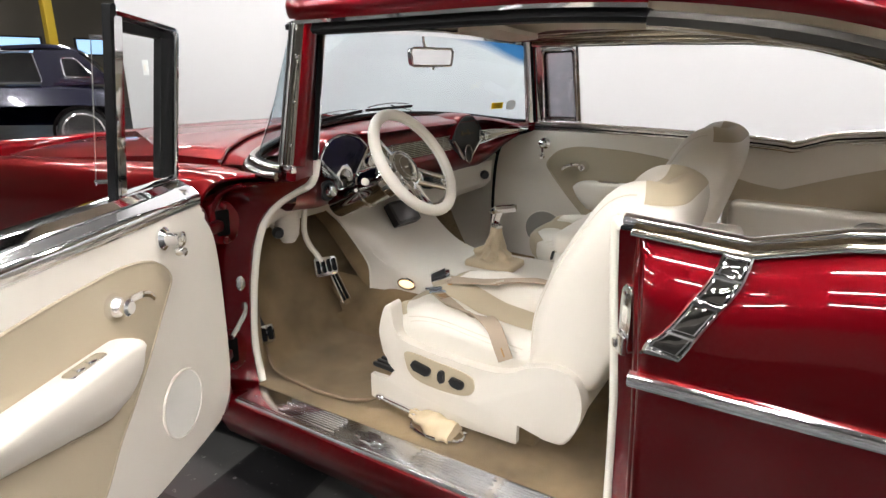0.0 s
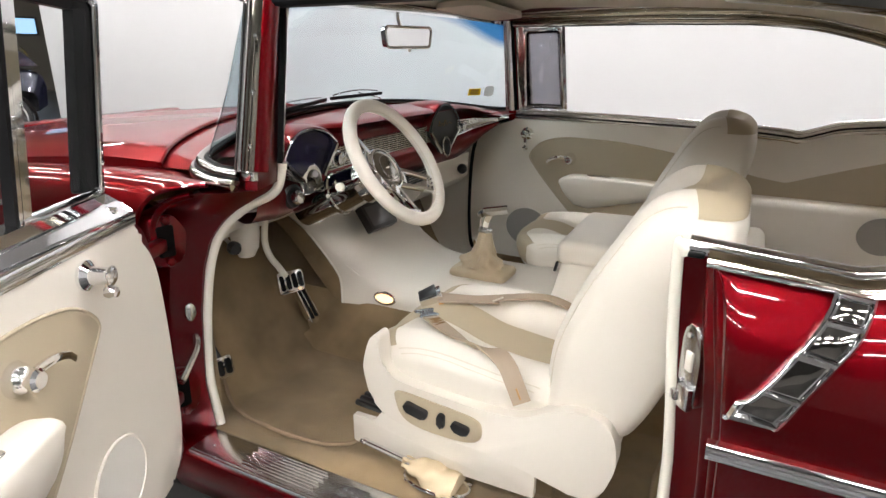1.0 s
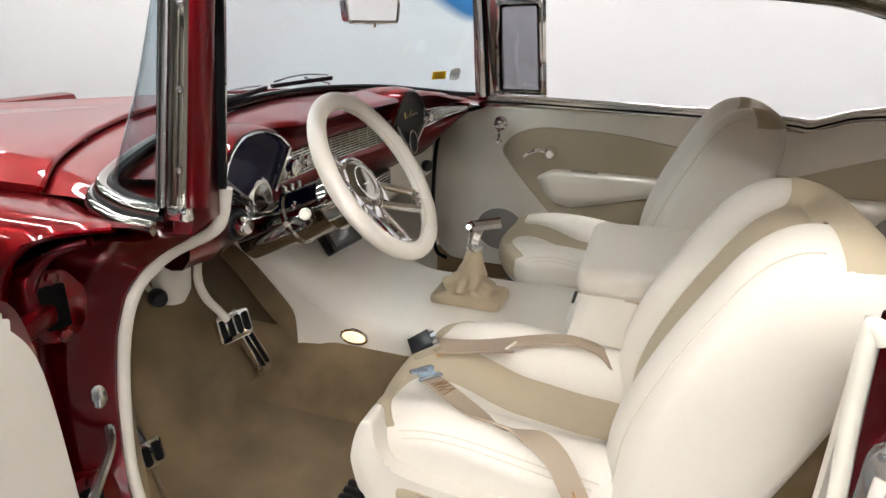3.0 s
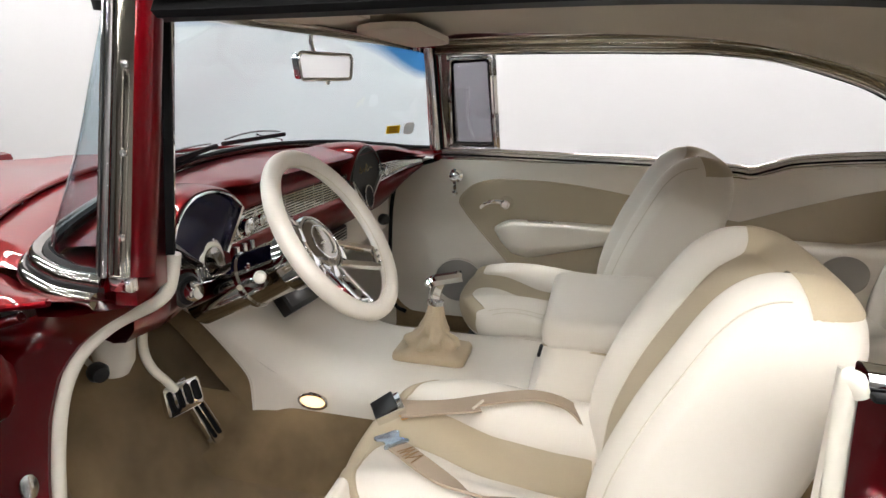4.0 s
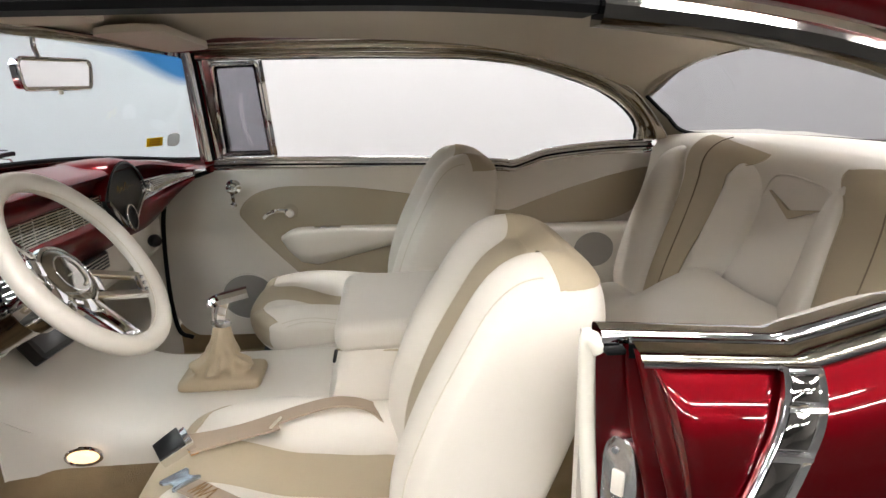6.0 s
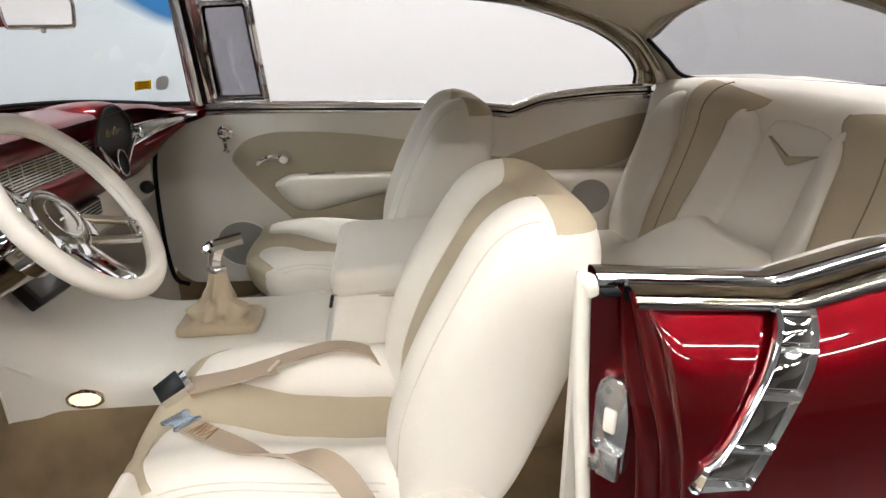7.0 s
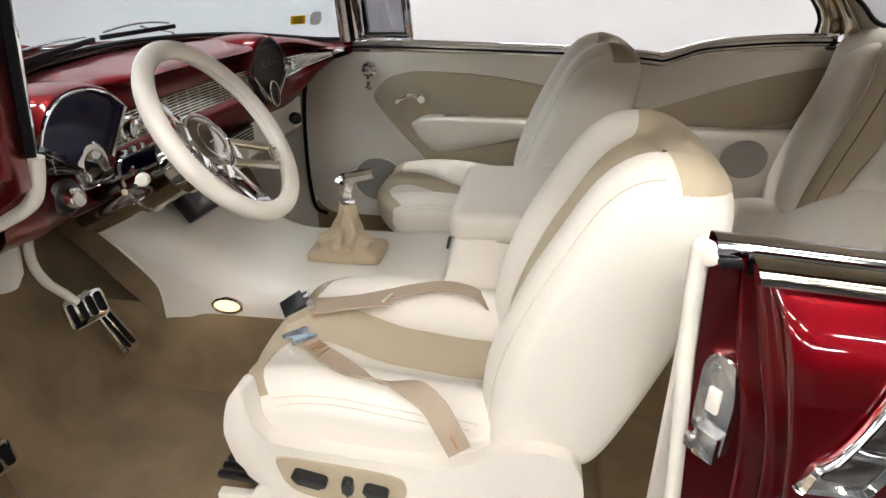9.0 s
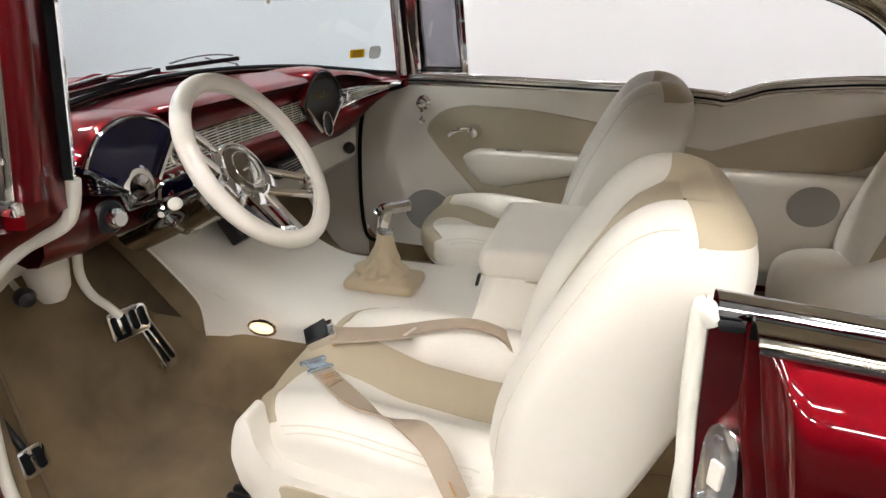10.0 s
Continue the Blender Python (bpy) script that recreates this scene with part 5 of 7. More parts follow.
av = thing("air_vent", (-1.03, 0.15, 0.72), "black louvred air vent below the dashboard", "vent")
part("body", rbox((0.05, 0.16, 0.05), pose(-1.055, 0.17, 0.775), 0.01), BLACK, av)
for k in range(5):
    part("slat", rbox((0.004, 0.13, 0.003), pose(-1.028, 0.17, 0.757 + 0.009 * k), 0), STEEL, av)

# ---- steering column and wheel ----
WC, WN = Vector((-0.756, -0.422, 0.954)), Vector((math.cos(0.593) * math.cos(0.066), math.cos(0.593) * math.sin(0.066), math.sin(0.593)))
wm = face_to(WC, WN)
AX = lambda d: tuple(WC + WN * d)
colm = thing("steering_column", AX(-0.30), "polished chrome steering column with stalks", "steering column")
colaxis = Vector((-1.06, -0.452, 0.792)) - (WC - WN * 0.100)
cdir = colaxis.normalized()
c0 = WC - WN * 0.100
CP = lambda d: tuple(c0 + cdir * d)
mc = along(CP(0), CP(0.3))
part("shroud", lathe([(0.030, -0.034), (0.050, -0.028), (0.057, -0.004), (0.059, 0.018), (0.055, 0.024), (0.056, 0.100), (0.060, 0.104), (0.060, 0.112), (0.050, 0.118), (0.048, 0.24)], mc, 40), DARK_REFL, colm)
part("groove", lathe([(0.0535, 0.058), (0.0545, 0.060), (0.0535, 0.062)], mc, 40), BLACK, colm)
part("hub_neck", lathe([(0.026, -0.05), (0.030, -0.03), (0.034, 0.0)], mc, 28), BLACK, colm)
side_d = Vector((0.15, -1.0, 0.18)).normalized()
st = Vector(CP(0.055))
part("signal_stalk", tube([st + side_d * 0.045, st + side_d * 0.09 + Vector((0.012, 0, 0.004)), st + side_d * 0.135 + Vector((0.03, 0, 0.008))], 0.0075, 10), CHROME, colm)
part("stalk_tip", lathe([(0.008, 0), (0.011, 0.004), (0.011, 0.022), (0.008, 0.026), (0, 0.026)], along(st + side_d * 0.125 + Vector((0.026, 0, 0.007)), st + side_d * 0.2 + Vector((0.058, 0, 0.013))), 18), WINDLACE, colm, "ivory stalk tip")
part("tilt_lever", tube([Vector(CP(0.10)) + side_d * 0.045, Vector(CP(0.10)) + side_d * 0.095 + Vector((0.01, 0, -0.004))], 0.006, 8), CHROME, colm)
part("hazard_knob", lathe([(0.008, 0), (0.009, 0.02), (0.006, 0.024), (0, 0.024)], along(Vector(CP(0.12)) + Vector((0.02, -0.03, 0.035)), Vector(CP(0.12)) + Vector((0.08, -0.08, 0.08))), 14), CHROME, colm)
# teardrop cover where the column meets the dash
TD = np.array([(0.064, -0.021)]) + spline([(-0.553, 0.915), (-0.540, 0.940), (-0.512, 0.951), (-0.482, 0.940), (-0.466, 0.912), (-0.462, 0.870), (-0.460, 0.825), (-0.468, 0.790), (-0.486, 0.778), (-0.505, 0.790), (-0.524, 0.830), (-0.543, 0.875)], 60, closed=True)
TX = lambda a, b, l: (-1.033 + 0.04 * (0.95 - b) + l, a, b)
td = part("column_cover", pillow([tuple(p) for p in TD], TX, 0.0, 0.022, 8, 2.0, skirt=0.03), DARK_REFL, colm, "chrome teardrop cover with dark reflections put into its colour")
part("cover_bezel", sweep([TX(a, b, 0.002) for a, b in TD], ring(0.0042, 8), up=(1, 0, 0), closed=True), CHROME, td)
part("cover_crescent", grid_mesh([[TX(-0.446 + r * 1.05 * math.sin(t), 0.887 + r * math.cos(t), 0.010 + 0.006 * math.sin(math.pi * k)) for k, r in ((0, 0.024), (0.5, 0.031), (1, 0.038))] for t in np.linspace(-1.7, 1.9, 30)]), WINDLACE, td, "pale crescent")
part("column_neck", tube([tuple(CP(0.10)), (-1.03, -0.432, 0.805)], 0.040, 24), DARK_REFL, colm)

whl = thing("steering_wheel", tuple(WC), "ivory leather wrapped steering wheel with slotted chrome spokes", "steering wheel")
WP = lambda a, b, c=0.0: tuple(wm @ Vector((a, b, c)))
part("rim", sweep([WP(0.168 * math.cos(t), 0.168 * math.sin(t)) for t in np.linspace(0, 2 * math.pi, 97)[:-1]], ring(0.0172, 16), up=tuple(WN), closed=True), LEATHER, whl, "ivory leather rim")
part("rim_stitch", sweep([WP(0.1515 * math.cos(t), 0.1515 * math.sin(t), 0.002) for t in np.linspace(0, 2 * math.pi, 97)[:-1]], ring(0.0016, 5), up=tuple(WN), closed=True), THREAD, whl)


HB = -0.034


def bar(a, w0, w1, r0, r1, h0, h1, mat=CHROME, name="spoke"):
    """A spoke bar from the hub to the rim, at the angle a, offset to a side."""
    ca, sa = math.cos(a), math.sin(a)
    pts = []
    for f in np.linspace(0, 1, 8):
        r = r0 + (r1 - r0) * f
        w = w0 + (w1 - w0) * f
        pts.append(WP(r * ca - w * sa, r * sa + w * ca, h0 + (h1 - h0) * f))
    return sweep(pts, [(-0.0075, -0.004), (0.0075, -0.004), (0.0075, 0.003), (0.005, 0.006), (-0.005, 0.006), (-0.0075, 0.003)], up=tuple(WN))


for deg in (-38, 146, -108, -165):
    a = radians(deg)
    bmk = bar(a, 0.026, 0.020, 0.040, 0.158, HB - 0.014, -0.006)
    merge(bmk, bar(a, -0.026, -0.020, 0.040, 0.158, HB - 0.014, -0.006))
    merge(bmk, bar(a, -0.018, 0.018, 0.1435, 0.1440, -0.009, -0.009))
    sp = part("spoke", bmk, CHROME, whl, "slotted chrome spoke")
    bmp = slab([(0.050, -0.014), (0.075, -0.016), (0.075, 0.016), (0.050, 0.014)], lambda p, q, c: WP(p * math.cos(a) - q * math.sin(a), p * math.sin(a) + q * math.cos(a), c + HB - 0.006), 0, 0.006, 0.002)
    part("spoke_web", bmp, CHROME, sp)
    for k in range(3):
        part("rivet", lathe([(0.004, 0), (0.003, 0.003), (0, 0.003)], wm @ pose(0.146 * math.cos(a + 0.1 * (k - 1)), 0.146 * math.sin(a + 0.1 * (k - 1)), -0.002), 8), STEEL, sp)
part("hub", lathe([(0.040, HB - 0.040), (0.056, HB - 0.034), (0.064, HB - 0.016), (0.063, HB - 0.006), (0.060, HB - 0.001), (0.055, HB), (0.053, HB - 0.004), (0.0, HB - 0.004)], wm, 48), CHROME, whl)
part("horn_button", lathe([(0.0525, HB - 0.006), (0.052, HB - 0.001), (0.047, HB + 0.003), (0.034, HB + 0.0055), (0.0, HB + 0.0065)], wm, 48), STRIP, whl, "polished round horn button")
part("button_ring", sweep([WP(0.036 * math.cos(t), 0.036 * math.sin(t), HB + 0.005) for t in np.linspace(0, 2 * math.pi, 41)[:-1]], ring(0.0014, 6), up=tuple(WN), closed=True), CHROME, whl)
part("button_crescent", grid_mesh([[WP(r * math.cos(t) + 0.004, r * math.sin(t), HB + 0.0075) for r in (0.019 + 0.006 * abs(math.sin(t + 0.3)), 0.029)] for t in np.linspace(-1.7, 0.9, 24)]), LEATHER, whl, "pale crescent emblem")
bml = bmesh.new()
for k, w in enumerate((0.004, 0.003, 0.005)):
    merge(bml, rbox((w, 0.003, 0.001), wm @ pose(-0.016 + 0.006 * k, 0.0, HB + 0.007), 0))
part("badge_marks", bml, WINDLACE, whl)

# ---- pedals ----
bp = thing("brake_pedal", (-1.16, -0.42, 0.54), "chrome framed brake pedal with black rubber ribs on an ivory arm", "pedal")
mp = face_to((-1.155, -0.418, 0.543), (0.93, -0.12, 0.34)) @ pose(0, 0, 0, 0, 0, -4)
o = rounded([(-0.052, -0.034), (0.048, -0.036), (0.054, 0.030), (-0.046, 0.036)], 0.012)
part("frame", slab(o, PF(mp), -0.012, 0.0, 0.003), CHROME, bp)
for k in range(4):
    c = -0.036 + 0.0243 * k
    part("rubber_rib", slab(rounded([(c - 0.0062, -0.024), (c + 0.0062, -0.024), (c + 0.0062, 0.024), (c - 0.0062, 0.024)], 0.006), PF(mp), 0.0, 0.005, 0.002), RUBBER, bp)
part("arm", tube(spline([(-1.165, -0.432, 0.565), (-1.168, -0.452, 0.598), (-1.168, -0.486, 0.645), (-1.168, -0.502, 0.70), (-1.155, -0.502, 0.78)], 30), 0.0098, 10), WINDLACE, bp, "ivory painted arm")
gp = thing("accelerator_pedal", (-1.17, -0.33, 0.36), "long chrome accelerator pedal with black rubber strips", "pedal")
mg = face_to((-1.185, -0.332, 0.452), (0.90, -0.12, 0.42)) @ pose(0, 0, 0, 0, 0, 9)
o = rounded([(-0.021, -0.095), (0.023, -0.095), (0.022, 0.09), (-0.012, 0.095)], 0.012)
part("frame", slab(o, PF(mg), -0.012, 0.0, 0.003), CHROME, gp)
for c in (-0.007, 0.010):
    part("rubber_strip", slab(rounded([(c - 0.0042, -0.080), (c + 0.0042, -0.080), (c + 0.0042, 0.078), (c - 0.0042, 0.078)], 0.005), PF(mg), 0.0, 0.004, 0.0015), RUBBER, gp)
part("hinge_pin", tube([mg @ Vector((-0.03, -0.075, -0.006)), mg @ Vector((0.0, -0.08, -0.008))], 0.006, 8), STEEL, gp)
dp = thing("parking_brake_pedal", (-1.13, -0.735, 0.37), "small chrome framed parking brake pedal by the door", "pedal")
md = face_to((-1.15, -0.72, 0.395), (0.95, -0.2, 0.25))
part("frame", slab(rounded([(-0.026, -0.03), (0.026, -0.03), (0.026, 0.03), (-0.026, 0.03)], 0.009), PF(md), -0.01, 0, 0.003), CHROME, dp)
for c in (-0.012, 0.012):
    part("rubber_rib", slab(rounded([(c - 0.008, -0.022), (c + 0.008, -0.022), (c + 0.008, 0.022), (c - 0.008, 0.022)], 0.005), PF(md), 0, 0.004, 0.0015), RUBBER, dp)
part("arm", tube([(-1.155, -0.72, 0.40), (-1.22, -0.71, 0.47)], 0.008, 8), BLACK, dp)

# hand brake lever lying by the seat
hb = thing("hand_brake", (-0.55, -0.73, 0.28), "chrome hand brake lever with a gathered tan leather boot", "hand brake")
part("grip", lathe([(0.0, -0.004), (0.010, -0.002), (0.0115, 0.004), (0.0115, 0.012), (0.009, 0.014), (0.0095, 0.018), (0.0105, 0.125), (0.0105, 0.145)], along((-0.690, -0.722, 0.306), (-0.55, -0.735, 0.300)), 18), CHROME, hb)
part("thumb_button", lathe([(0.005, 0), (0.005, 0.008), (0, 0.009)], along((-0.690, -0.722, 0.306), (-0.80, -0.71, 0.31)), 10), BLACK, hb)
rows = []
for f in np.linspace(0, 1, 22):
    row = []
    for j in range(28):
        a = 2 * math.pi * j / 28
        r = 0.014 + 0.026 * sm(0.0, 0.55, f) + 0.004 * math.sin(4 * a + 9 * f) + 0.003 * math.sin(22 * f + a)
        row.append((-0.565 + 0.145 * f, -0.735 - 0.006 * f + r * 1.0 * math.cos(a), max(0.276, 0.300 - 0.018 * f + r * 0.75 * math.sin(a))))
    rows.append(row)
part("boot", cap(grid_mesh(rows, close_v=True)), surface("sand_boot_leather", (0.55, 0.44, 0.29), 0.6, spread=0.1, grain=500, bump=0.2, voronoi=True), hb)
ovb = [(-0.475 + 0.082 * math.cos(t), -0.742 + 0.040 * math.sin(t), floor_z(-0.475, -0.74) + 0.008) for t in np.linspace(0, 2 * math.pi, 41)[:-1]]
part("base_ring", sweep(ovb, ring(0.0045, 8), closed=True), CHROME, hb)
for t in (0.5, 2.3, 3.9, 5.6):
    part("base_screw", lathe([(0.007, -0.002), (0.007, 0.004), (0, 0.007)], pose(-0.475 + 0.086 * math.cos(t), -0.742 + 0.044 * math.sin(t), 0.282), 10), CHROME, hb)


# ---- seats ----
BACK = [(-0.262, 0.470), (-0.262, 0.56), (-0.250, 0.66), (-0.205, 0.79), (-0.150, 0.90), (-0.105, 0.975), (-0.060, 1.014), (-0.010, 1.024), (0.045, 1.010), (0.078, 0.975), (0.080, 0.90), (0.050, 0.78), (0.004, 0.64), (-0.055, 0.50), (-0.10, 0.455), (-0.20, 0.450)]
CUSH = [(-0.655, 0.470), (-0.690, 0.505), (-0.695, 0.545), (-0.674, 0.566), (-0.620, 0.578), (-0.52, 0.580), (-0.42, 0.574), (-0.32, 0.562), (-0.24, 0.556), (-0.20, 0.53), (-0.20, 0.48), (-0.30, 0.455), (-0.5, 0.455)]


def front_seat(cy, side, label, tall=1.0):
    """A bucket seat about the line y = cy; side is the side (-1 or 1) that faces the door."""
    seat = thing("front_seat", (-0.4, cy, 0.3), label, "car seat", "front bucket seats")
    W = 0.236
    BK = [(x, z if z < 0.6 else 0.6 + (z - 0.6) * tall) for x, z in BACK]

    def shape(loop, n, hw, taper, f0, f1, expo=5.0, lobe=0.012, nose=0.0):
        """A padded body: a side outline, drawn in towards both flanks; f0 to f1 is its front, in shares of the outline."""
        L = spline(loop, n, closed=True)
        c = L.mean(0)
        T = np.roll(L, -1, 0) - np.roll(L, 1, 0)
        N = np.stack([T[:, 1], -T[:, 0]], 1) / np.linalg.norm(T, axis=1)[:, None]
        if ((L - c) * N).sum() < 0:
            N = -N

        def at(i, v):
            i = int(i) % n
            p = L[i]
            e = (1 - min(1.0, abs(v)) ** expo) ** (1 / expo)
            q = p + (c - p) * (1 - e) * 0.5
            g = i / n
            win = sm(f0, f0 + 0.05, g) * (1 - sm(f1 - 0.06, f1, g))
            u = abs(v)
            if nose:
                q = q + N[i] * win * 0.020 * sm(0.45, 0.75, u) * (1 - sm(0.85, 1.0, u))
                win *= sm(-0.60, -0.42, q[0])
            q = q - N[i] * win * lobe * (1 - sm(0.30, 0.66, u)) - N[i] * win * 0.4 * lobe * sm(0.72, 1.0, u)
            if nose:
                q = q + np.array([nose * (0.40 if v * side > 0 else 1.0) * u ** 2.6 * sm(-0.30, -0.68, q[0]), -0.25 * nose * u ** 3 * sm(-0.45, -0.68, q[0])])
            return np.array([q[0], cy + v * taper(q[1]) * hw, q[1]])
        return L, at, N

    vs = np.concatenate([[-1, -0.992, -0.975, -0.945, -0.905, -0.86], np.linspace(-0.80, 0.80, 41), [0.86, 0.905, 0.945, 0.975, 0.992, 1]])
    idx = lambda x, z, Lp: int(np.argmin([(q[0] - x) ** 2 + (q[1] - z) ** 2 for q in Lp]))

    def surf_pt(loop_at, NN, lo, hi, s, v, h):
        """A point above a body: s runs along its outline from index lo to hi, v across; h is the height."""
        f = lo + (hi - lo) * s
        i = int(math.floor(f))
        k = f - i
        p = loop_at(i, v) * (1 - k) + loop_at(i + 1, v) * k
        a, b = loop_at(i - 1, v), loop_at(i + 2, v)
        t = (b - a) / np.linalg.norm(b - a)
        d = 0.004
        side_t = loop_at(i, min(1, v + d)) - loop_at(i, max(-1, v - d))
        nrm = np.cross(t, side_t)
        nrm /= np.linalg.norm(nrm) + 1e-9
        q = NN[i % len(NN)]
        if nrm[0] * q[0] + nrm[2] * q[1] < 0:
            nrm = -nrm
        return p + h * nrm

    # backrest
    n = 110
    L, at, NL = shape(BK, n, W, lambda z: 1.0 - 0.12 * sm(0.74, 1.02, z), 0.0, 0.50, 5.0, 0.036)
    bk = part("backrest", cap(grid_mesh([[at(i, v) for i in range(n)] for v in vs], close_v=True)), LEATHER, seat, "ivory leather backrest", sharp=80)
    b0, b2 = idx(-0.262, 0.50, L), idx(0.080, 0.6 + 0.365 * tall, L)
    SB = lambda s_, v_, h_: surf_pt(at, NL, b0, b2, s_, v_, h_)
    head = 0.735
    seam_z = float(SB(0.735 + 0.065, 0.985, 0.0)[2]) + 0.021
    rows = []
    for s_ in np.concatenate([np.linspace(0, 0.56, 30), head - (head - 0.57) * np.linspace(1, 0, 44) ** 2, head + 0.0003 + 0.1 * np.linspace(0, 1, 30) ** 2, np.linspace(head + 0.104, 1.0, 60)]):
        if s_ < 0.58:
            half = 0.25
        elif s_ <= head:
            half = 0.25 + 0.28 * (1 - math.sqrt(max(0.0, 1 - ((s_ - 0.58) / (head - 0.58)) ** 2)))
        else:
            half = 0.53 + 0.455 * math.sqrt(min(1.0, (s_ - head) / 0.075))
            # the seam runs level round the side of the headrest
            while half > 0.05 and SB(s_, half, 0.0022)[2] < seam_z:
                half -= 0.004
        if half > 0.1:
            rows.append([SB(s_, half * v, 0.0022) for v in np.linspace(-1, 1, 41)])
    part("tan_inset", grid_mesh(rows), TAN, bk, "tan leather inset", sharp=80)
    for sg in (-1, 1):
        part("stitch_line", tube([SB(s_, sg * 0.88, 0.0004) for s_ in np.linspace(0.02, 0.735, 60)], 0.0013, 5), THREAD, bk)
        part("stripe_seam", tube([SB(s_, sg * 0.255, 0.0022) for s_ in np.linspace(0.0, 0.57, 40)], 0.0014, 5), THREAD, bk)

    # cushion
    n2 = 100
    L2, at2, NL2 = shape(CUSH, n2, W * 0.985, lambda z: 1.0, 0.16, 0.72, 5.0, 0.040, 0.085)
    cu = part("cushion", cap(grid_mesh([[at2(i, v) for i in range(n2)] for v in vs], close_v=True)), LEATHER, seat, "ivory leather seat cushion", sharp=80)
    c0_, c1_ = idx(-0.685, 0.495, L2), idx(-0.23, 0.565, L2)
    SC = lambda s_, v_, h_: surf_pt(at2, NL2, c0_, c1_, s_, v_, h_)
    rows = []
    for s_ in np.concatenate([np.linspace(0, 0.352, 20), np.linspace(0.357, 0.47, 40), np.linspace(0.48, 1.0, 26)]):
        if s_ < 0.355:
            half = 0.91
        elif s_ < 0.47:
            half = 0.28 + 0.36 * (1 - math.sqrt(max(0.0, 1 - ((0.47 - s_) / 0.115) ** 2)))
        else:
            half = 0.28
        rows.append([SC(s_, half * v, 0.0022) for v in np.linspace(-1, 1, 41)])
    part("tan_inset", grid_mesh(rows), TAN, cu, "tan leather inset", sharp=80)
    for sg in (-1, 1):
        part("stitch_line", tube([SC(s_, sg * 0.93, 0.0006) for s_ in np.linspace(0.36, 1.0, 50)], 0.0013, 5), THREAD, cu)
        part("stitch_line", tube([SC(s_, sg * 0.962, 0.0004) for s_ in np.linspace(0.36, 1.0, 50)], 0.0013, 5), THREAD, cu)

    # base valance: the shaped side cover with its rear lobe
    yo = cy + side * 0.262
    O = spline([(-0.683, 0.500), (-0.681, 0.540), (-0.668, 0.584), (-0.655, 0.603), (-0.641, 0.598), (-0.637, 0.562), (-0.622, 0.522), (-0.585, 0.503), (-0.50, 0.494), (-0.41, 0.488), (-0.325, 0.489), (-0.274, 0.500), (-0.236, 0.522), (-0.182, 0.541), (-0.130, 0.539), (-0.100, 0.516), (-0.086, 0.465), (-0.092, 0.41), (-0.130, 0.340), (-0.22, 0.352), (-0.34, 0.378), (-0.50, 0.385), (-0.60, 0.390), (-0.660, 0.43)], 110, closed=True)
    if side > 0:
        O = [(a, min(b, 0.50) if a < -0.40 else b) for a, b in O]
    va = part("side_cover", slab([tuple(p) for p in O], lambda a, b, c: (a, yo - side * (0.05 - c), b), 0.0, 0.05, 0.007, 3), LEATHER, seat, "ivory covered seat side with a raised rear lobe", sharp=60)
    O2 = spline([(-0.590, 0.478), (-0.50, 0.474), (-0.395, 0.462), (-0.374, 0.438), (-0.385, 0.405), (-0.44, 0.392), (-0.53, 0.395), (-0.575, 0.412), (-0.592, 0.445)], 50, closed=True)
    if side < 0:
        sp = part("switch_panel", slab([tuple(p) for p in O2], lambda a, b, c: (a, yo + side * (0.0 + c), b), -0.004, 0.004, 0.002), TAN, va, "tan switch panel")
        for (sx, sz, w, h, ang) in ((-0.538, 0.443, 0.062, 0.026, -12), (-0.472, 0.436, 0.018, 0.036, 0), (-0.424, 0.430, 0.044, 0.024, -10)):
            o = rounded([(-w / 2, -h / 2), (w / 2, -h / 2), (w / 2, h / 2), (-w / 2, h / 2)], 0.011)
            ca, sa = math.cos(radians(ang)), math.sin(radians(ang))
            part("seat_switch", slab(o, lambda a, b, c: (sx + a * ca - b * sa, yo + side * (0.004 + c), sz + a * sa + b * ca), 0, 0.012, 0.005, 3), BLACK, va, "black seat switch")
    # front apron and inner side
    rows = []
    for v in np.linspace(-1, 1, 21):
        e = (1 - abs(v) ** 6) ** (1 / 6)
        nz = 0.085 * abs(v) ** 2.6
        rows.append([(-0.565 - 0.07 * e + 1.2 * nz + 0.05 * sm(0.46, 0.37, z), cy + v * (0.225 - 0.006 * sm(0.46, 0.37, z)), z) for z in (0.55, 0.53, 0.50, 0.46, 0.42, 0.38, 0.36, 0.30)])
    part("front_apron", grid_mesh(rows), LEATHER, seat)
    O3 = [(-0.56, 0.40), (-0.56, 0.49), (-0.12, 0.52), (-0.11, 0.36)]
    part("inner_cover", slab(rounded(O3, 0.04), lambda a, b, c: (a, cy - side * (0.235 + c), b), 0, 0.02, 0.008), LEATHER, seat)
    part("recliner_cover", rbox((0.14, 0.40, 0.10), pose(-0.165, cy, 0.44, 0, 0, 0), 0.03, 3), LEATHER, seat)
    # riser and runners
    part("riser", slab(rounded([(-0.722, 0.296), (-0.250, 0.300), (-0.250, 0.372), (-0.50, 0.402), (-0.64, 0.400), (-0.66, 0.372), (-0.722, 0.372)], 0.004), lambda a, b, c: (a, cy + side * (0.245 + c), b), 0, 0.016, 0.003), LEATHER, seat, "ivory seat riser board")
    for k in (0, 1, 2):
        part("runner", rbox((0.54, 0.012, 0.012), pose(-0.46, cy + side * (0.235 - 0.02 * k), 0.375, 0, 3.5, 0), 0.002), BLACK, seat)
    part("pan", rbox((0.50, 0.44, 0.10), pose(-0.42, cy, 0.37), 0.02), BLACK, seat)
    part("rear_floor_skirt", rbox((0.40, 0.42, 0.05), pose(-0.42, cy, 0.29), 0.01), CARPET, seat)
    return seat


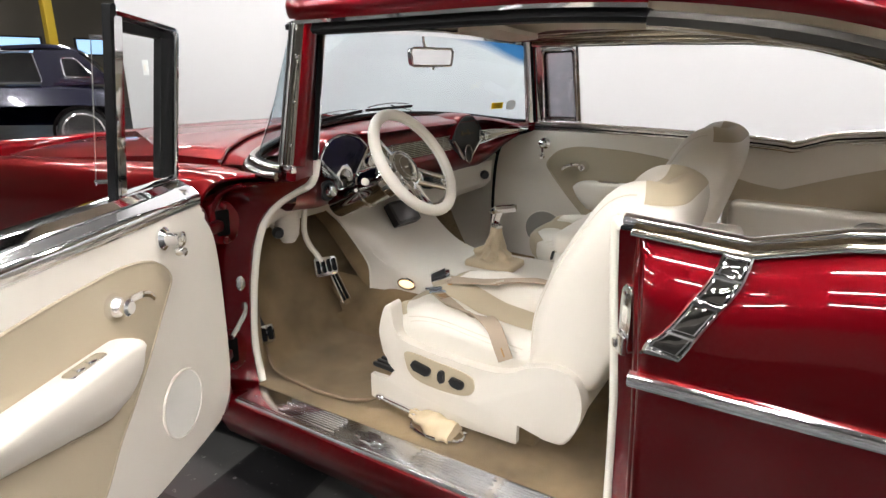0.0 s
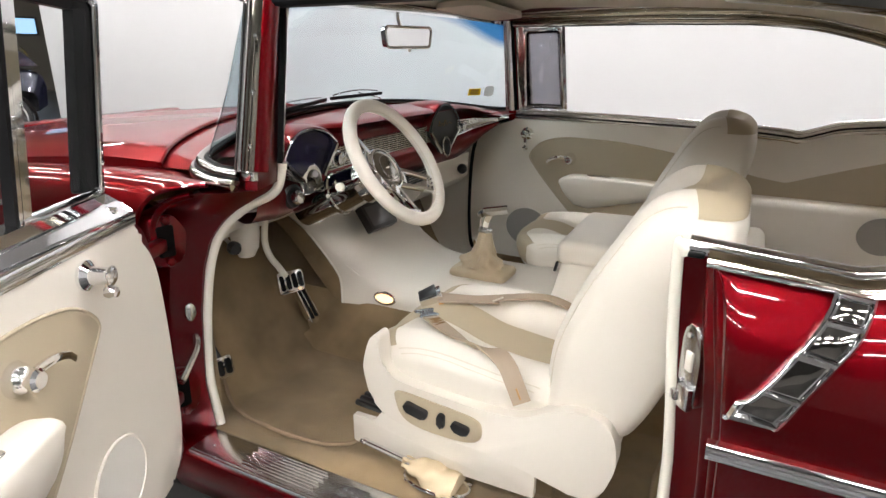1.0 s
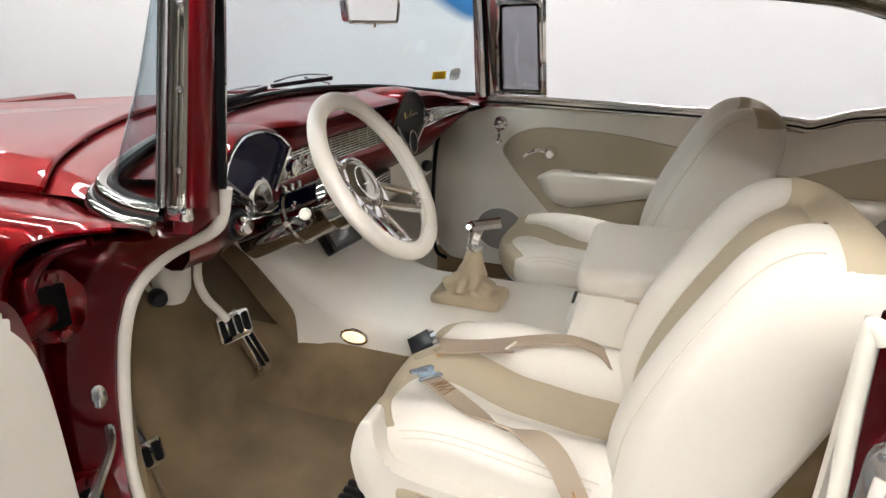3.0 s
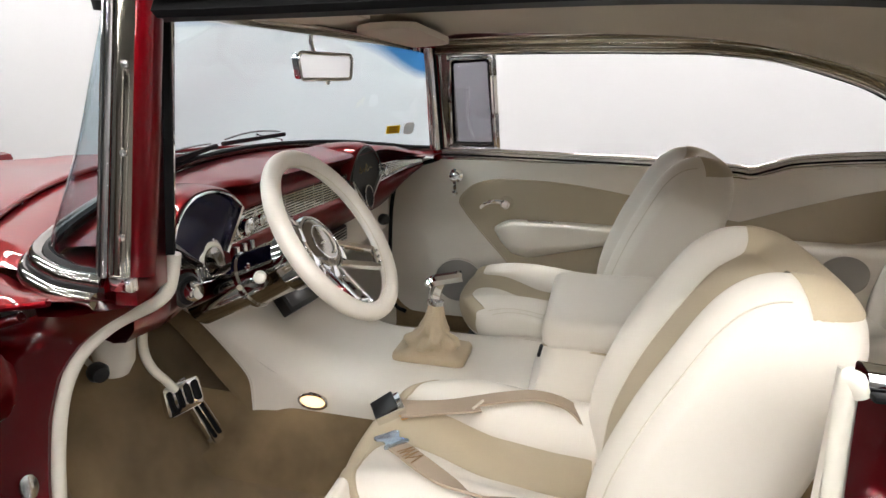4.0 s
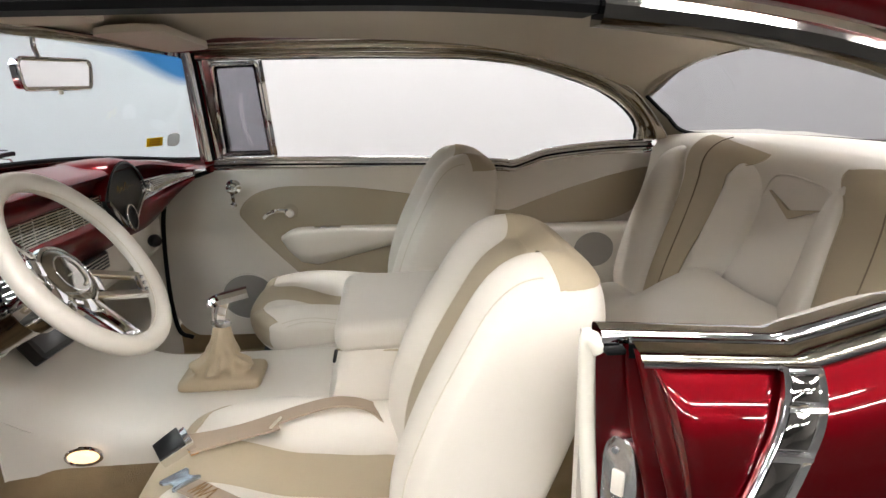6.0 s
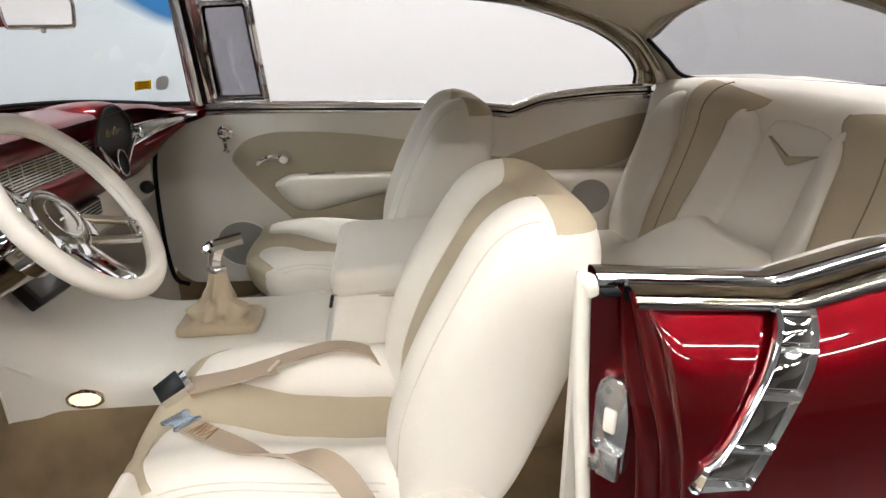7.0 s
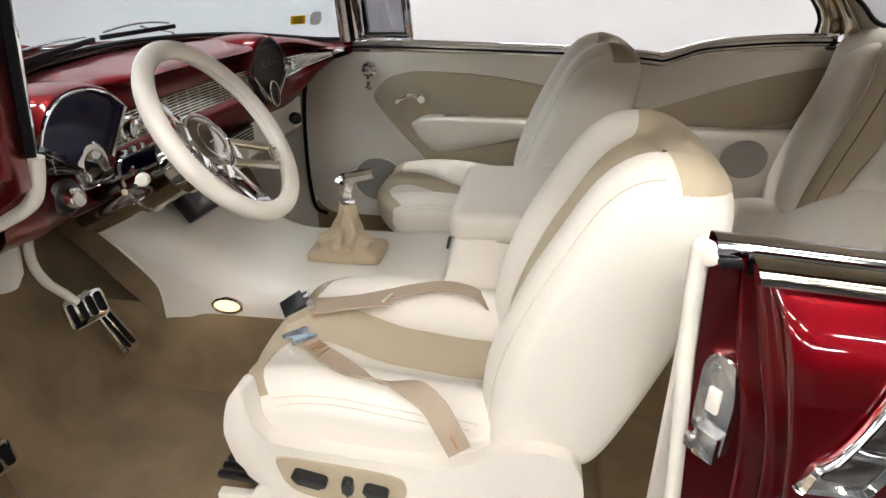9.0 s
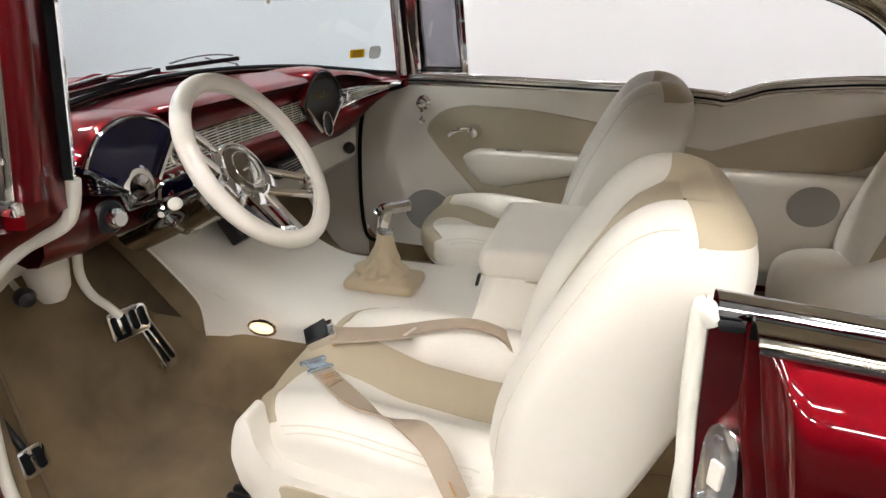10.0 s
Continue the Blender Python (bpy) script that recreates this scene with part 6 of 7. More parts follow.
front_seat(-0.455, -1, "ivory and tan leather driver's bucket seat with black power switches", 0.93)
front_seat(0.445, 1, "ivory and tan leather passenger bucket seat", 1.035)


# seat belts on the driver's seat
def ribbon(path, w, th=0.0022, up=(0, 0, 1), twist=None):
    prof = [(-w / 2, -th), (w / 2, -th), (w / 2, th), (-w / 2, th)]
    return sweep(path, prof, up=up)


sb = thing("buckle_belt", (-0.62, -0.42, 0.61), "tan seat belt with a chrome lift buckle on the seat", "seat belt", "seat belts")
P1 = spline([(-0.640, -0.405, 0.590), (-0.60, -0.390, 0.586), (-0.545, -0.368, 0.584), (-0.49, -0.345, 0.588), (-0.43, -0.325, 0.596), (-0.37, -0.310, 0.600), (-0.32, -0.303, 0.590), (-0.285, -0.303, 0.572), (-0.258, -0.310, 0.548), (-0.238, -0.316, 0.53)], 60)
part("webbing", ribbon(P1, 0.040), BELT, sb)
P2 = spline([(-0.63, -0.424, 0.588), (-0.556, -0.398, 0.592), (-0.478, -0.367, 0.592)], 16)
part("loose_tail", ribbon(P2, 0.044), BELT, sb)
part("tail_stitch", tube([(-0.488, -0.387, 0.5955), (-0.474, -0.350, 0.5955)], 0.003, 5), THREAD, sb)
mb = face_to((-0.656, -0.426, 0.592), (-0.22, -0.30, 1.0), up=(0.83, 0.56, 0)) @ pose(0, 0, 0, 0, 0, 0)
part("buckle_body", rbox((0.052, 0.062, 0.022), mb, 0.003), CHROME, sb)
part("buckle_lid", rbox((0.050, 0.050, 0.006), mb @ pose(0, -0.006, 0.014, 8), 0.002), BLACK, sb, "dark glossy buckle lid")
part("belt_tag", rbox((0.014, 0.012, 0.003), pose(-0.620, -0.432, 0.580, 0, 0, 30), 0.001), surface("orange_tag", (0.6, 0.3, 0.08), 0.6), sb)
tb = thing("tongue_belt", (-0.60, -0.52, 0.60), "tan seat belt with a steel tongue across the seat", "seat belt", "seat belts")
P3 = spline([(-0.600, -0.540, 0.591), (-0.573, -0.562, 0.596), (-0.547, -0.584, 0.599), (-0.489, -0.626, 0.603), (-0.438, -0.650, 0.602), (-0.400, -0.656, 0.604), (-0.362, -0.674, 0.608), (-0.330, -0.697, 0.600), (-0.306, -0.715, 0.575), (-0.284, -0.722, 0.535)], 70)
ups = np.array([(0.10, 0.45 * math.exp(-(((f - 0.47) / 0.13) ** 2)) - 1.1 * sm(0.55, 0.85, f), 1 - 0.55 * math.exp(-(((f - 0.47) / 0.13) ** 2)) - 0.4 * sm(0.6, 0.95, f)) for f in np.linspace(0, 1, 70)])
part("webbing", ribbon(P3, 0.039, up=ups), BELT, tb)
mt2 = face_to((-0.612, -0.531, 0.593), (0.0, 0.05, 1.0), up=(0.77, -0.64, 0))
o = rounded([(-0.026, -0.024), (0.026, -0.024), (0.026, -0.012), (0.017, -0.006), (0.017, 0.010), (0.026, 0.014), (0.026, 0.022), (-0.026, 0.022), (-0.026, 0.014), (-0.017, 0.010), (-0.017, -0.006), (-0.026, -0.012)], 0.004)
part("tongue", slab(o, PF(mt2), 0.0, 0.004, 0.001), surface("bluish_steel", (0.55, 0.62, 0.70), 0.25, 0.9, bump=0.0), tb)
zz = []
for k in range(9):
    f = 6 + k * 1.3
    p = P3[int(f)]
    d = np.array([0.64, 0.77, 0]) * (0.015 if k % 2 else -0.015)
    zz.append(p + d + np.array([0, 0, 0.0035]))
part("stitching", tube(zz, 0.0013, 5), surface("brown_thread", (0.25, 0.15, 0.07), 0.8), tb)
part("anchor_stitch", tube([p + np.array([0, -0.004, 0.004]) for p in (P3[64], P3[66], P3[68])], 0.002, 5), surface("amber_thread", (0.4, 0.22, 0.08), 0.8), tb)

# rear bench
rs = thing("rear_bench", (0.6, 0.0, 0.3), "ivory and tan leather rear bench seat with a sculpted centre", "car seat")


def rear_pt(y, z, h=0.0):
    """The face of the rear backrest; above 0.95 it rolls over on to the shelf, z going on as the length along the roll."""
    zz = min(z, 0.95)
    x = 0.655 + 0.13 * sm(0.42, 1.05, zz) - 0.05 * sm(0.45, 0.70, abs(y)) + 0.035 * (1 - sm(0.10, 0.30, abs(y))) * sm(0.50, 0.8, zz)
    th = min(max(0.0, z - 0.95) / 0.105, math.pi / 2)
    run = max(0.0, z - 0.95 - 0.105 * math.pi / 2)
    bol = 0.030 * math.exp(-(((abs(y) - 0.40) / 0.25) ** 4)) * (1 - sm(0.98, 1.12, z))
    return (x + 0.105 * (1 - math.cos(th)) + run - (bol + h) * math.cos(th), y, zz + 0.105 * math.sin(th) + (bol + h) * math.sin(th))


rows = [[rear_pt(y, z) for z in np.concatenate([np.linspace(0.40, 0.95, 26), np.linspace(0.96, 1.115, 16), np.linspace(1.13, 1.42, 6)])] for y in np.linspace(-0.70, 0.70, 101)]
part("backrest", grid_mesh(rows), LEATHER, rs, sharp=70)
brown_seam = surface("brown_seam", (0.22, 0.17, 0.12), 0.8)
for s in (-1, 1):
    mid = lambda f: 0.375 - 0.012 * sm(0.2, 1.0, f)

    def stripe_in(f):
        """The stripe's inner edge: it sweeps inwards over the top to a point."""
        return mid(f) - 0.090 - 0.035 * sm(0.3, 0.7, f) - 0.09 * sm(0.80, 0.98, f) ** 1.6

    lev = lambda f: 0.46 + 0.615 * f
    fs = np.linspace(0, 1, 70)
    st_ = part("stripe", grid_mesh([[rear_pt(s * (stripe_in(f) + (mid(f) + 0.088 + 0.03 * sm(0.7, 1.0, f) - stripe_in(f)) * k), lev(f) - 0.045 * sm(0.75, 1.0, f) * (1 - k), 0.0055) for k in np.linspace(0, 1, 11)] for f in fs]), TAN, rs, "tan leather stripe", sharp=70)
    part("stripe_seam", tube([rear_pt(s * mid(f), lev(f), 0.0065) for f in fs], 0.0018, 5), brown_seam, st_)
    part("stripe_welt", tube([rear_pt(s * stripe_in(f), lev(f) - 0.045 * sm(0.75, 1.0, f), 0.006) for f in fs], 0.0022, 6), TAN, st_)
    O = spline([(s * 0.475, 0.48), (s * 0.64, 0.48), (s * 0.675, 0.66), (s * 0.67, 0.82), (s * 0.64, 0.93), (s * 0.59, 0.985), (s * 0.50, 1.00), (s * 0.468, 0.85), (s * 0.472, 0.65)], 64, closed=True)
    part("outer_lobe", pillow([tuple(p) for p in O], lambda a, b, c: rear_pt(a, b, c), 0.003, 0.030, 9, 2.4, skirt=0.004), LEATHER, rs, sharp=70)
    O = spline([(s * 0.280, 0.50), (s * 0.17, 0.52), (s * 0.14, 0.66), (s * 0.12, 0.83), (s * 0.125, 0.93), (s * 0.16, 0.985), (s * 0.215, 0.99), (s * 0.238, 0.88), (s * 0.258, 0.72)], 64, closed=True)
    part("inner_lobe", pillow([tuple(p) for p in O], lambda a, b, c: rear_pt(a, b, c), 0.003, 0.030, 9, 2.4, skirt=0.004), LEATHER, rs, sharp=70)
bmv = slab(rounded([(-0.115, 0.928), (-0.010, 0.884), (0.095, 0.944), (0.000, 0.906)], 0.004), lambda a, b, c: rear_pt(a, b, c), 0.002, 0.010, 0.002)
part("v_emblem", bmv, TAN, rs, "embossed tan V emblem")
O = spline([(-0.19, 0.93), (-0.15, 0.965), (-0.05, 0.985), (0.05, 0.99), (0.10, 0.975), (0.125, 0.92)], 40)
part("emblem_border", sweep([rear_pt(a, b, 0.001) for a, b in O], ring(0.0030, 6), up=(-1, 0, 0.2)), LEATHER, rs)


def rear_cush(y, f):
    """The rear cushion, from its foot over the front edge to the back."""
    hump = (0.050 + 0.135 * sm(0.45, 0.95, f)) * (1 - sm(0.14, 0.50, abs(y)))
    dip = 0.020 * math.exp(-(((abs(y) - 0.40) / 0.16) ** 4))
    side = 1 - abs(y / 0.69) ** 8
    pts = spline([(0.42, 0.27), (0.40, 0.36), (0.405, 0.45), (0.44, 0.505), (0.52, 0.525), (0.62, 0.525), (0.70, 0.515)], 24)
    p = pts[min(23, int(round(f * 23)))]
    return (p[0] - 0.02 * math.exp(-((y / 0.16) ** 4)) + 0.05 * (1 - side), y, p[1] + (hump - dip) * sm(0.3, 0.5, f) - 0.05 * (1 - side) * sm(0.2, 0.5, f))


part("cushion", grid_mesh([[rear_cush(y, f) for f in np.linspace(0, 1, 24)] for y in np.linspace(-0.69, 0.69, 61)]), LEATHER, rs)
part("parcel_shelf", rbox((0.36, 1.36, 0.02), pose(1.11, 0, 1.036), 0.006), LEATHER, car)


# ---- doors ----
def door_frame(origin, u, w):
    """Places (along the door, towards the cabin, height) in the world."""
    o, u, w = Vector(origin), Vector(u).normalized(), Vector(w).normalized()
    return lambda a, z, d: tuple(o + u * a + w * d + Vector((0, 0, z)))


def door(P, name, label, opened, top):
    """A front door seen from the cabin: panel, inset, armrest, handles, speaker, belt moulding and quarter window."""
    if opened:
        # the open door hangs a little low at its belt line
        hung = P
        P = lambda a, z, q: hung(a, z - 0.016 * sm(0.78, 0.93, z), q)
    d = thing(name, P(0.0, 0.35, 0.0), label, "car door", "front doors")
    O = spline([(0.115, 0.948), (0.055, 0.895), (0.012, 0.80), (0.004, 0.60), (0.015, 0.42), (0.06, 0.345), (0.16, 0.325), (0.6, 0.325), (1.02, 0.33), (1.045, 0.40), (1.045, 0.80), (1.04, 0.945), (0.6, 0.948)], 120, closed=True)
    O = [(max(0.0, a), min(0.947, b)) for a, b in O]
    if opened:
        O = [(a + 0.036 * (1 - sm(0.04, 0.30, a)), b) for a, b in O]
    pn = part("trim_panel", slab(O, P, -0.012, 0.012, 0.010, 4), LEATHER, d, "ivory leather door panel", sharp=60)
    # tan inset with a raised ivory border
    IN = spline([(0.285, 0.800), (0.335, 0.855), (0.42, 0.880), (0.52, 0.882), (0.70, 0.872), (0.94, 0.835), (1.03, 0.81), (1.03, 0.60), (0.98, 0.44), (0.72, 0.42), (0.60, 0.43), (0.52, 0.52), (0.47, 0.57), (0.385, 0.66), (0.305, 0.755)], 110, closed=True)
    if opened:
        IN = [(a - 0.022 * (1 - sm(0.40, 0.70, a)), b - 0.014 * sm(0.70, 0.85, b)) for a, b in IN]
    part("inset", slab([tuple(p) for p in IN], P, 0.006, 0.0145, 0.002), INSET, pn, "tan leather inset")
    part("inset_border", sweep([P(a, b, 0.013) for a, b in IN], ring(0.0035, 8), up=tuple(Vector(P(0, 0, 1)) - Vector(P(0, 0, 0))), closed=True), INSET, pn)
    # armrest with a switch plate
    rows = []
    for a in np.concatenate([np.linspace(0.420, 0.47, 10), np.linspace(0.49, 1.03, 20)]):
        f = (a - 0.420) / 0.08
        dm = 0.014 + 0.062 * math.sqrt(max(0.0, 1 - (1 - min(1, f)) ** 2))
        zt = 0.736 - 0.036 * (1 - min(1, f)) ** 2 - 0.006 * sm(0.7, 1.03, a)
        zl = float(np.interp(a, [0.42, 0.45, 0.49, 0.55, 0.65, 0.80, 1.03], [0.690, 0.640, 0.600, 0.588, 0.612, 0.650, 0.695]))
        h = zt - zl
        r = min(0.012, 0.3 * dm)
        rows.append([P(a, zt - 0.002, 0.008), P(a, zt, 0.016), P(a, zt + 0.002, dm * 0.6), P(a, zt, dm - r), P(a, zt - 0.3 * r, dm - 0.3 * r), P(a, zt - r, dm), P(a, zt - 0.30 * h, dm - 0.004), P(a, zt - 0.62 * h, 0.010 + (dm - 0.010) * 0.80), P(a, zl + 0.12 * h, 0.010 + (dm - 0.010) * 0.45), P(a, zl + 0.02 * h, 0.018), P(a, zl, 0.008)])
    ar = part("armrest", cap(grid_mesh(rows)), LEATHER, d, "padded ivory armrest with a flat top", sharp=70)
    part("armrest_seam", tube([P(a, float(np.interp(a, [0.49, 0.55, 0.65, 0.80, 1.03], [0.600, 0.588, 0.612, 0.650, 0.695])) - 0.001, 0.0165) for a in np.linspace(0.50, 1.02, 24)], 0.0022, 6), INSET, ar)
    part("switch_plate", slab(rounded([(0.545, 0.030), (0.640, 0.030), (0.640, 0.056), (0.545, 0.056)], 0.012), lambda a, b, h: P(a, 0.737 + h, b), -0.002, 0.004, 0.001), POLISH, ar, "chrome switch plate")
    for k in (0, 1):
        part("rocker_switch", rbox((0.016, 0.016, 0.005), Matrix.Translation(P(0.578 + 0.03 * k, 0.742, 0.043)), 0.002), CHROME, ar)
    # speaker
    sp = [(0.283 + (0.080 if opened else 0.098) * math.cos(t), 0.475 + (0.080 if opened else 0.088) * math.sin(t)) for t in np.linspace(0, 2 * math.pi, 49)[:-1]]
    part("speaker_grille", slab(sp, P, 0.010, 0.0155, 0.002), SPK_LIT if opened else GREY_SPK, d, "round speaker grille")
    part("grille_ring", sweep([P(a, b, 0.0145) for a, b in sp], ring(0.0035, 6), up=tuple(Vector(P(0, 0, 1)) - Vector(P(0, 0, 0))), closed=True), LEATHER, d)
    # handle and lock crank
    h0 = P(0.462, 0.795, 0.012)
    out = lambda a, b, n0, n1: along(P(a, b, n0), P(a, b, n1))
    hd = part("door_handle", lathe([(0.026, 0.0), (0.027, 0.004), (0.019, 0.022), (0.016, 0.028), (0.017, 0.036), (0.012, 0.041), (0, 0.041)], out(0.462, 0.795, 0.012, 0.1), 28), CHROME, d, "chrome inner door handle")
    part("lever", sweep(spline([P(0.462, 0.795, 0.034), P(0.440, 0.803, 0.038), P(0.412, 0.803, 0.041), P(0.385, 0.792, 0.040), P(0.368, 0.776, 0.038)], 24), [(-0.003, -0.008), (0.003, -0.008), (0.004, 0), (0.003, 0.008), (-0.003, 0.008), (-0.004, 0)], up=(0, 0, 1), scale=lambda f: 1.0 - 0.35 * f), CHROME, hd)
    ck_z = 0.858 if opened else 0.832
    ck = part("lock_crank", lathe([(0.026, 0.0), (0.026, 0.006), (0.016, 0.014), (0.014, 0.040), (0.017, 0.046), (0.010, 0.050), (0, 0.050)], out(0.270, 0.890, 0.012, 0.1), 28), CHROME, d, "chrome crank knob")
    part("crank_arm", sweep([P(0.270, 0.892, 0.046), P(0.272, 0.878 - 0.010 * (not opened), 0.050), P(0.274, ck_z, 0.050)], [(-0.007, -0.003), (0.007, -0.003), (0.007, 0.003), (-0.007, 0.003)], up=tuple(Vector(P(0, 0, 1)) - Vector(P(0, 0, 0))), scale=lambda f: 1 - 0.3 * f), CHROME, ck)
    part("crank_tip", lathe([(0.010, 0.0), (0.0115, 0.006), (0.009, 0.018), (0, 0.02)], out(0.274, ck_z, 0.046, 0.1), 18), CHROME, ck)
    # belt moulding on the door
    if opened:
        part("shell", slab(rounded([(0.01, 0.31), (1.06, 0.31), (1.06, 0.95), (0.10, 0.955), (0.03, 0.90), (0.01, 0.80)], 0.03), P, -0.115, -0.012, 0.012), RED, d)
        rows = [[P(a, 0.945 + zz, dd) for dd, zz in ((0.014, -0.012), (0.016, 0.006), (0.012, 0.014), (0.002, 0.018), (-0.006, 0.030), (-0.016, 0.034), (-0.026, 0.030), (-0.034, 0.046), (-0.060, 0.052), (-0.085, 0.044), (-0.110, 0.030), (-0.118, 0.0))] for a in np.linspace(0.100, 1.07, 30)]
        part("belt_moulding", cap(grid_mesh(rows)), CHROME, d)
        part("front_cap", rbox((0.06, 0.04, 0.03), Matrix.Translation(P(0.135, 0.962, -0.03)), 0.008), CHROME, d)
    gd = -0.052 if opened else 0.0
    lean = lambda z: -0.18 * (z - 1.0)
    G = lambda a, z, h=0.0: P(a, z, gd - 0.02 * (not opened) + (h - lean(z) if not opened else h - lean(z) * 0.8))
    a0, a1, ztop = 0.244, 0.402, 1.305
    fr = [(a0, 1.0), (a0 - 0.001, 1.15), (a0 + 0.002, ztop - 0.01), (a0 + 0.010, ztop), (a1 - 0.016, ztop + 0.005), (a1 - 0.008, ztop - 0.004), (a1, 1.15), (a1 + 0.008, 1.0)]
    nw = tuple(Vector(P(0, 0, 1)) - Vector(P(0, 0, 0)))
    if opened:
        fr = rounded([(0.094, 0.990), (0.094, 1.330), (0.314, 1.352), (0.314, 0.990)], 0.012, 4)
        bar = [(-0.007, -0.010), (0.007, -0.010), (0.008, 0.006), (0.004, 0.012), (-0.004, 0.012), (-0.008, 0.006)]
        qw = part("quarter_window", sweep([G(a, z) for a, z in fr], bar, up=nw, closed=True), CHROME, d, "chrome quarter window frame")
        part("front_seal", slab(rounded([(0.103, 1.002), (0.103, 1.322), (0.150, 1.326), (0.156, 1.002)], 0.012), lambda a, b, h: G(a, b, h), -0.012, 0.006, 0.004), RUBBER, qw)
        part("inner_bead", tube([G(0.101, z, 0.010) for z in np.linspace(1.0, 1.32, 8)], 0.004, 8), CHROME, qw)
        part("top_seal", slab([(0.11, 1.308), (0.11, 1.324), (0.32, 1.342), (0.32, 1.322)], lambda a, b, h: G(a, b, h), -0.012, 0.004, 0.0), RUBBER, qw)
        part("division_post", slab(rounded([(0.308, 0.982), (0.326, 0.982), (0.328, 1.366), (0.312, 1.368)], 0.003), lambda a, b, h: G(a, b, h), -0.006, 0.012, 0.004), RUBBER, qw)
        part("post_face", slab(rounded([(0.288, 0.990), (0.307, 0.990), (0.309, 1.352), (0.292, 1.350)], 0.003), lambda a, b, h: G(a, b, h), -0.006, 0.011, 0.005, 3), CHROME, qw)
        # the pane stands swung out about its upright axis
        sw_ = lambda t, z: tuple(Vector(G(0.20 + t * 0.60, z)) + Vector(nw) * (-0.80 * t))
        pane = part("pane", grid_mesh([[sw_(t, z) for z in np.linspace(1.012, 1.310, 5)] for t in np.linspace(-0.05, 0.10, 5)]), GLASS_CL, qw, "swung open pane")
        part("pane_edge", tube([sw_(0.10, 1.005), sw_(0.10, 1.315)], 0.0012, 6), STEEL, pane)
        for zc in (1.012, 1.310):
            part("pane_clip", tube([sw_(0.103, zc), sw_(0.065, zc)], 0.005, 8), CHROME, pane)
    else:
        fr = rounded(fr, 0.005, 3)
        qw = part("quarter_window", sweep([G(a, z) for a, z in fr], [(-0.006, -0.010), (0.006, -0.010), (0.007, 0.006), (0.003, 0.011), (-0.003, 0.011), (-0.007, 0.006)], up=nw, closed=True), CHROME, d, "chrome quarter window frame")
        part("division_bar", sweep([G(a1 + 0.020 - 0.045 * (z - 1.0), z, 0.004) for z in np.linspace(0.965, 1.345, 8)], [(-0.007, -0.008), (0.007, -0.008), (0.006, 0.006), (-0.006, 0.006)], up=nw), CHROME, qw)
        part("front_bar", sweep([G(a0 - 0.016, z, 0.0) for z in np.linspace(0.975, 1.335, 8)], [(-0.012, -0.006), (0.012, -0.006), (0.010, 0.005), (-0.010, 0.005)], up=nw), STRIP, qw)
        part("seal", sweep([G(a + (0.008 if a < np.mean([q[0] for q in fr]) else -0.008), z + (0.006 if z < 1.1 else -0.008), -0.004) for a, z in fr], ring(0.006, 6), up=nw, closed=True), RUBBER, qw)
        part("pane", slab(fr, lambda a, b, h: G(a, b, h), -0.002, 0.002), GLASS_DK, qw, "grey tinted pane")
    return d


INSET = surface("tan_panel_leather", (0.420, 0.352, 0.252), rough=0.55, spread=0.07, grain=600, bump=0.14, depth=0.0006, voronoi=True, stain=4)
# door grille cloth again, lightened for the stronger light on the open door
SPK_LIT = surface("speaker_cloth_lit", (0.74, 0.71, 0.66), rough=0.8, spread=0.04, grain=1500, bump=0.3, depth=0.0008)
far_P = door_frame((-1.062, 0.735, 0.0), (1, 0, 0), (0, -1, 0))
door(far_P, "passenger_door", "closed passenger door with ivory and tan leather trim and chrome handles", False, 0)
near_P = door_frame((-1.019, -0.959, 0.0), (0.42, -0.91, 0), (0.91, 0.42, 0))
door(near_P, "driver_door", "open driver's door with ivory and tan leather trim and chrome belt", True, 0)
part("door_gap_seal", tube(spline([(-0.86, 0.725, 0.95), (-0.99, 0.722, 0.90), (-1.045, 0.722, 0.80), (-1.062, 0.722, 0.55), (-1.05, 0.722, 0.36), (-1.0, 0.722, 0.32)], 40), 0.008, 8), RUBBER, car)

# quarter trims behind the doors
for s in (-1, 1):
    q = thing("quarter_trim", (0.35, s * 0.74, 0.4), "ivory and tan leather side trim beside the rear bench", "side trim", "rear side trims")
    O = [(0.0, 0.30), (0.0, 0.935), (0.20, 0.925), (0.24, 0.925), (0.36, 0.960), (0.56, 0.985), (0.80, 0.99), (0.80, 0.30)]
    Q = lambda a, b, c: (a, s * (0.752 - c), b)
    part("trim_panel", slab(O, Q, -0.012, 0.006, 0.0), LEATHER, q)
    I = spline([(0.004, 0.795), (0.11, 0.780), (0.19, 0.769), (0.215, 0.771), (0.33, 0.812), (0.46, 0.855), (0.62, 0.898), (0.755, 0.916), (0.735, 0.83), (0.69, 0.76), (0.60, 0.722), (0.45, 0.710), (0.25, 0.708), (0.004, 0.708)], 110, closed=True)
    I = [(max(0.004, a), b) for a, b in I]
    part("inset", slab([tuple(p) for p in I], Q, 0.004, 0.010, 0.002), INSET, q, "tan leather inset")
    part("side_armrest", rbox((0.66, 0.10, 0.34), pose(0.36, s * 0.715, 0.545), 0.03, 4), LEATHER, q, "ivory padded side armrest")
    so = [(0.515 + 0.075 * math.cos(t), 0.625 + 0.066 * math.sin(t)) for t in np.linspace(0, 2 * math.pi, 41)[:-1]]
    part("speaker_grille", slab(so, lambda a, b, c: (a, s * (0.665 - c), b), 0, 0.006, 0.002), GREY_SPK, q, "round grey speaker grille")
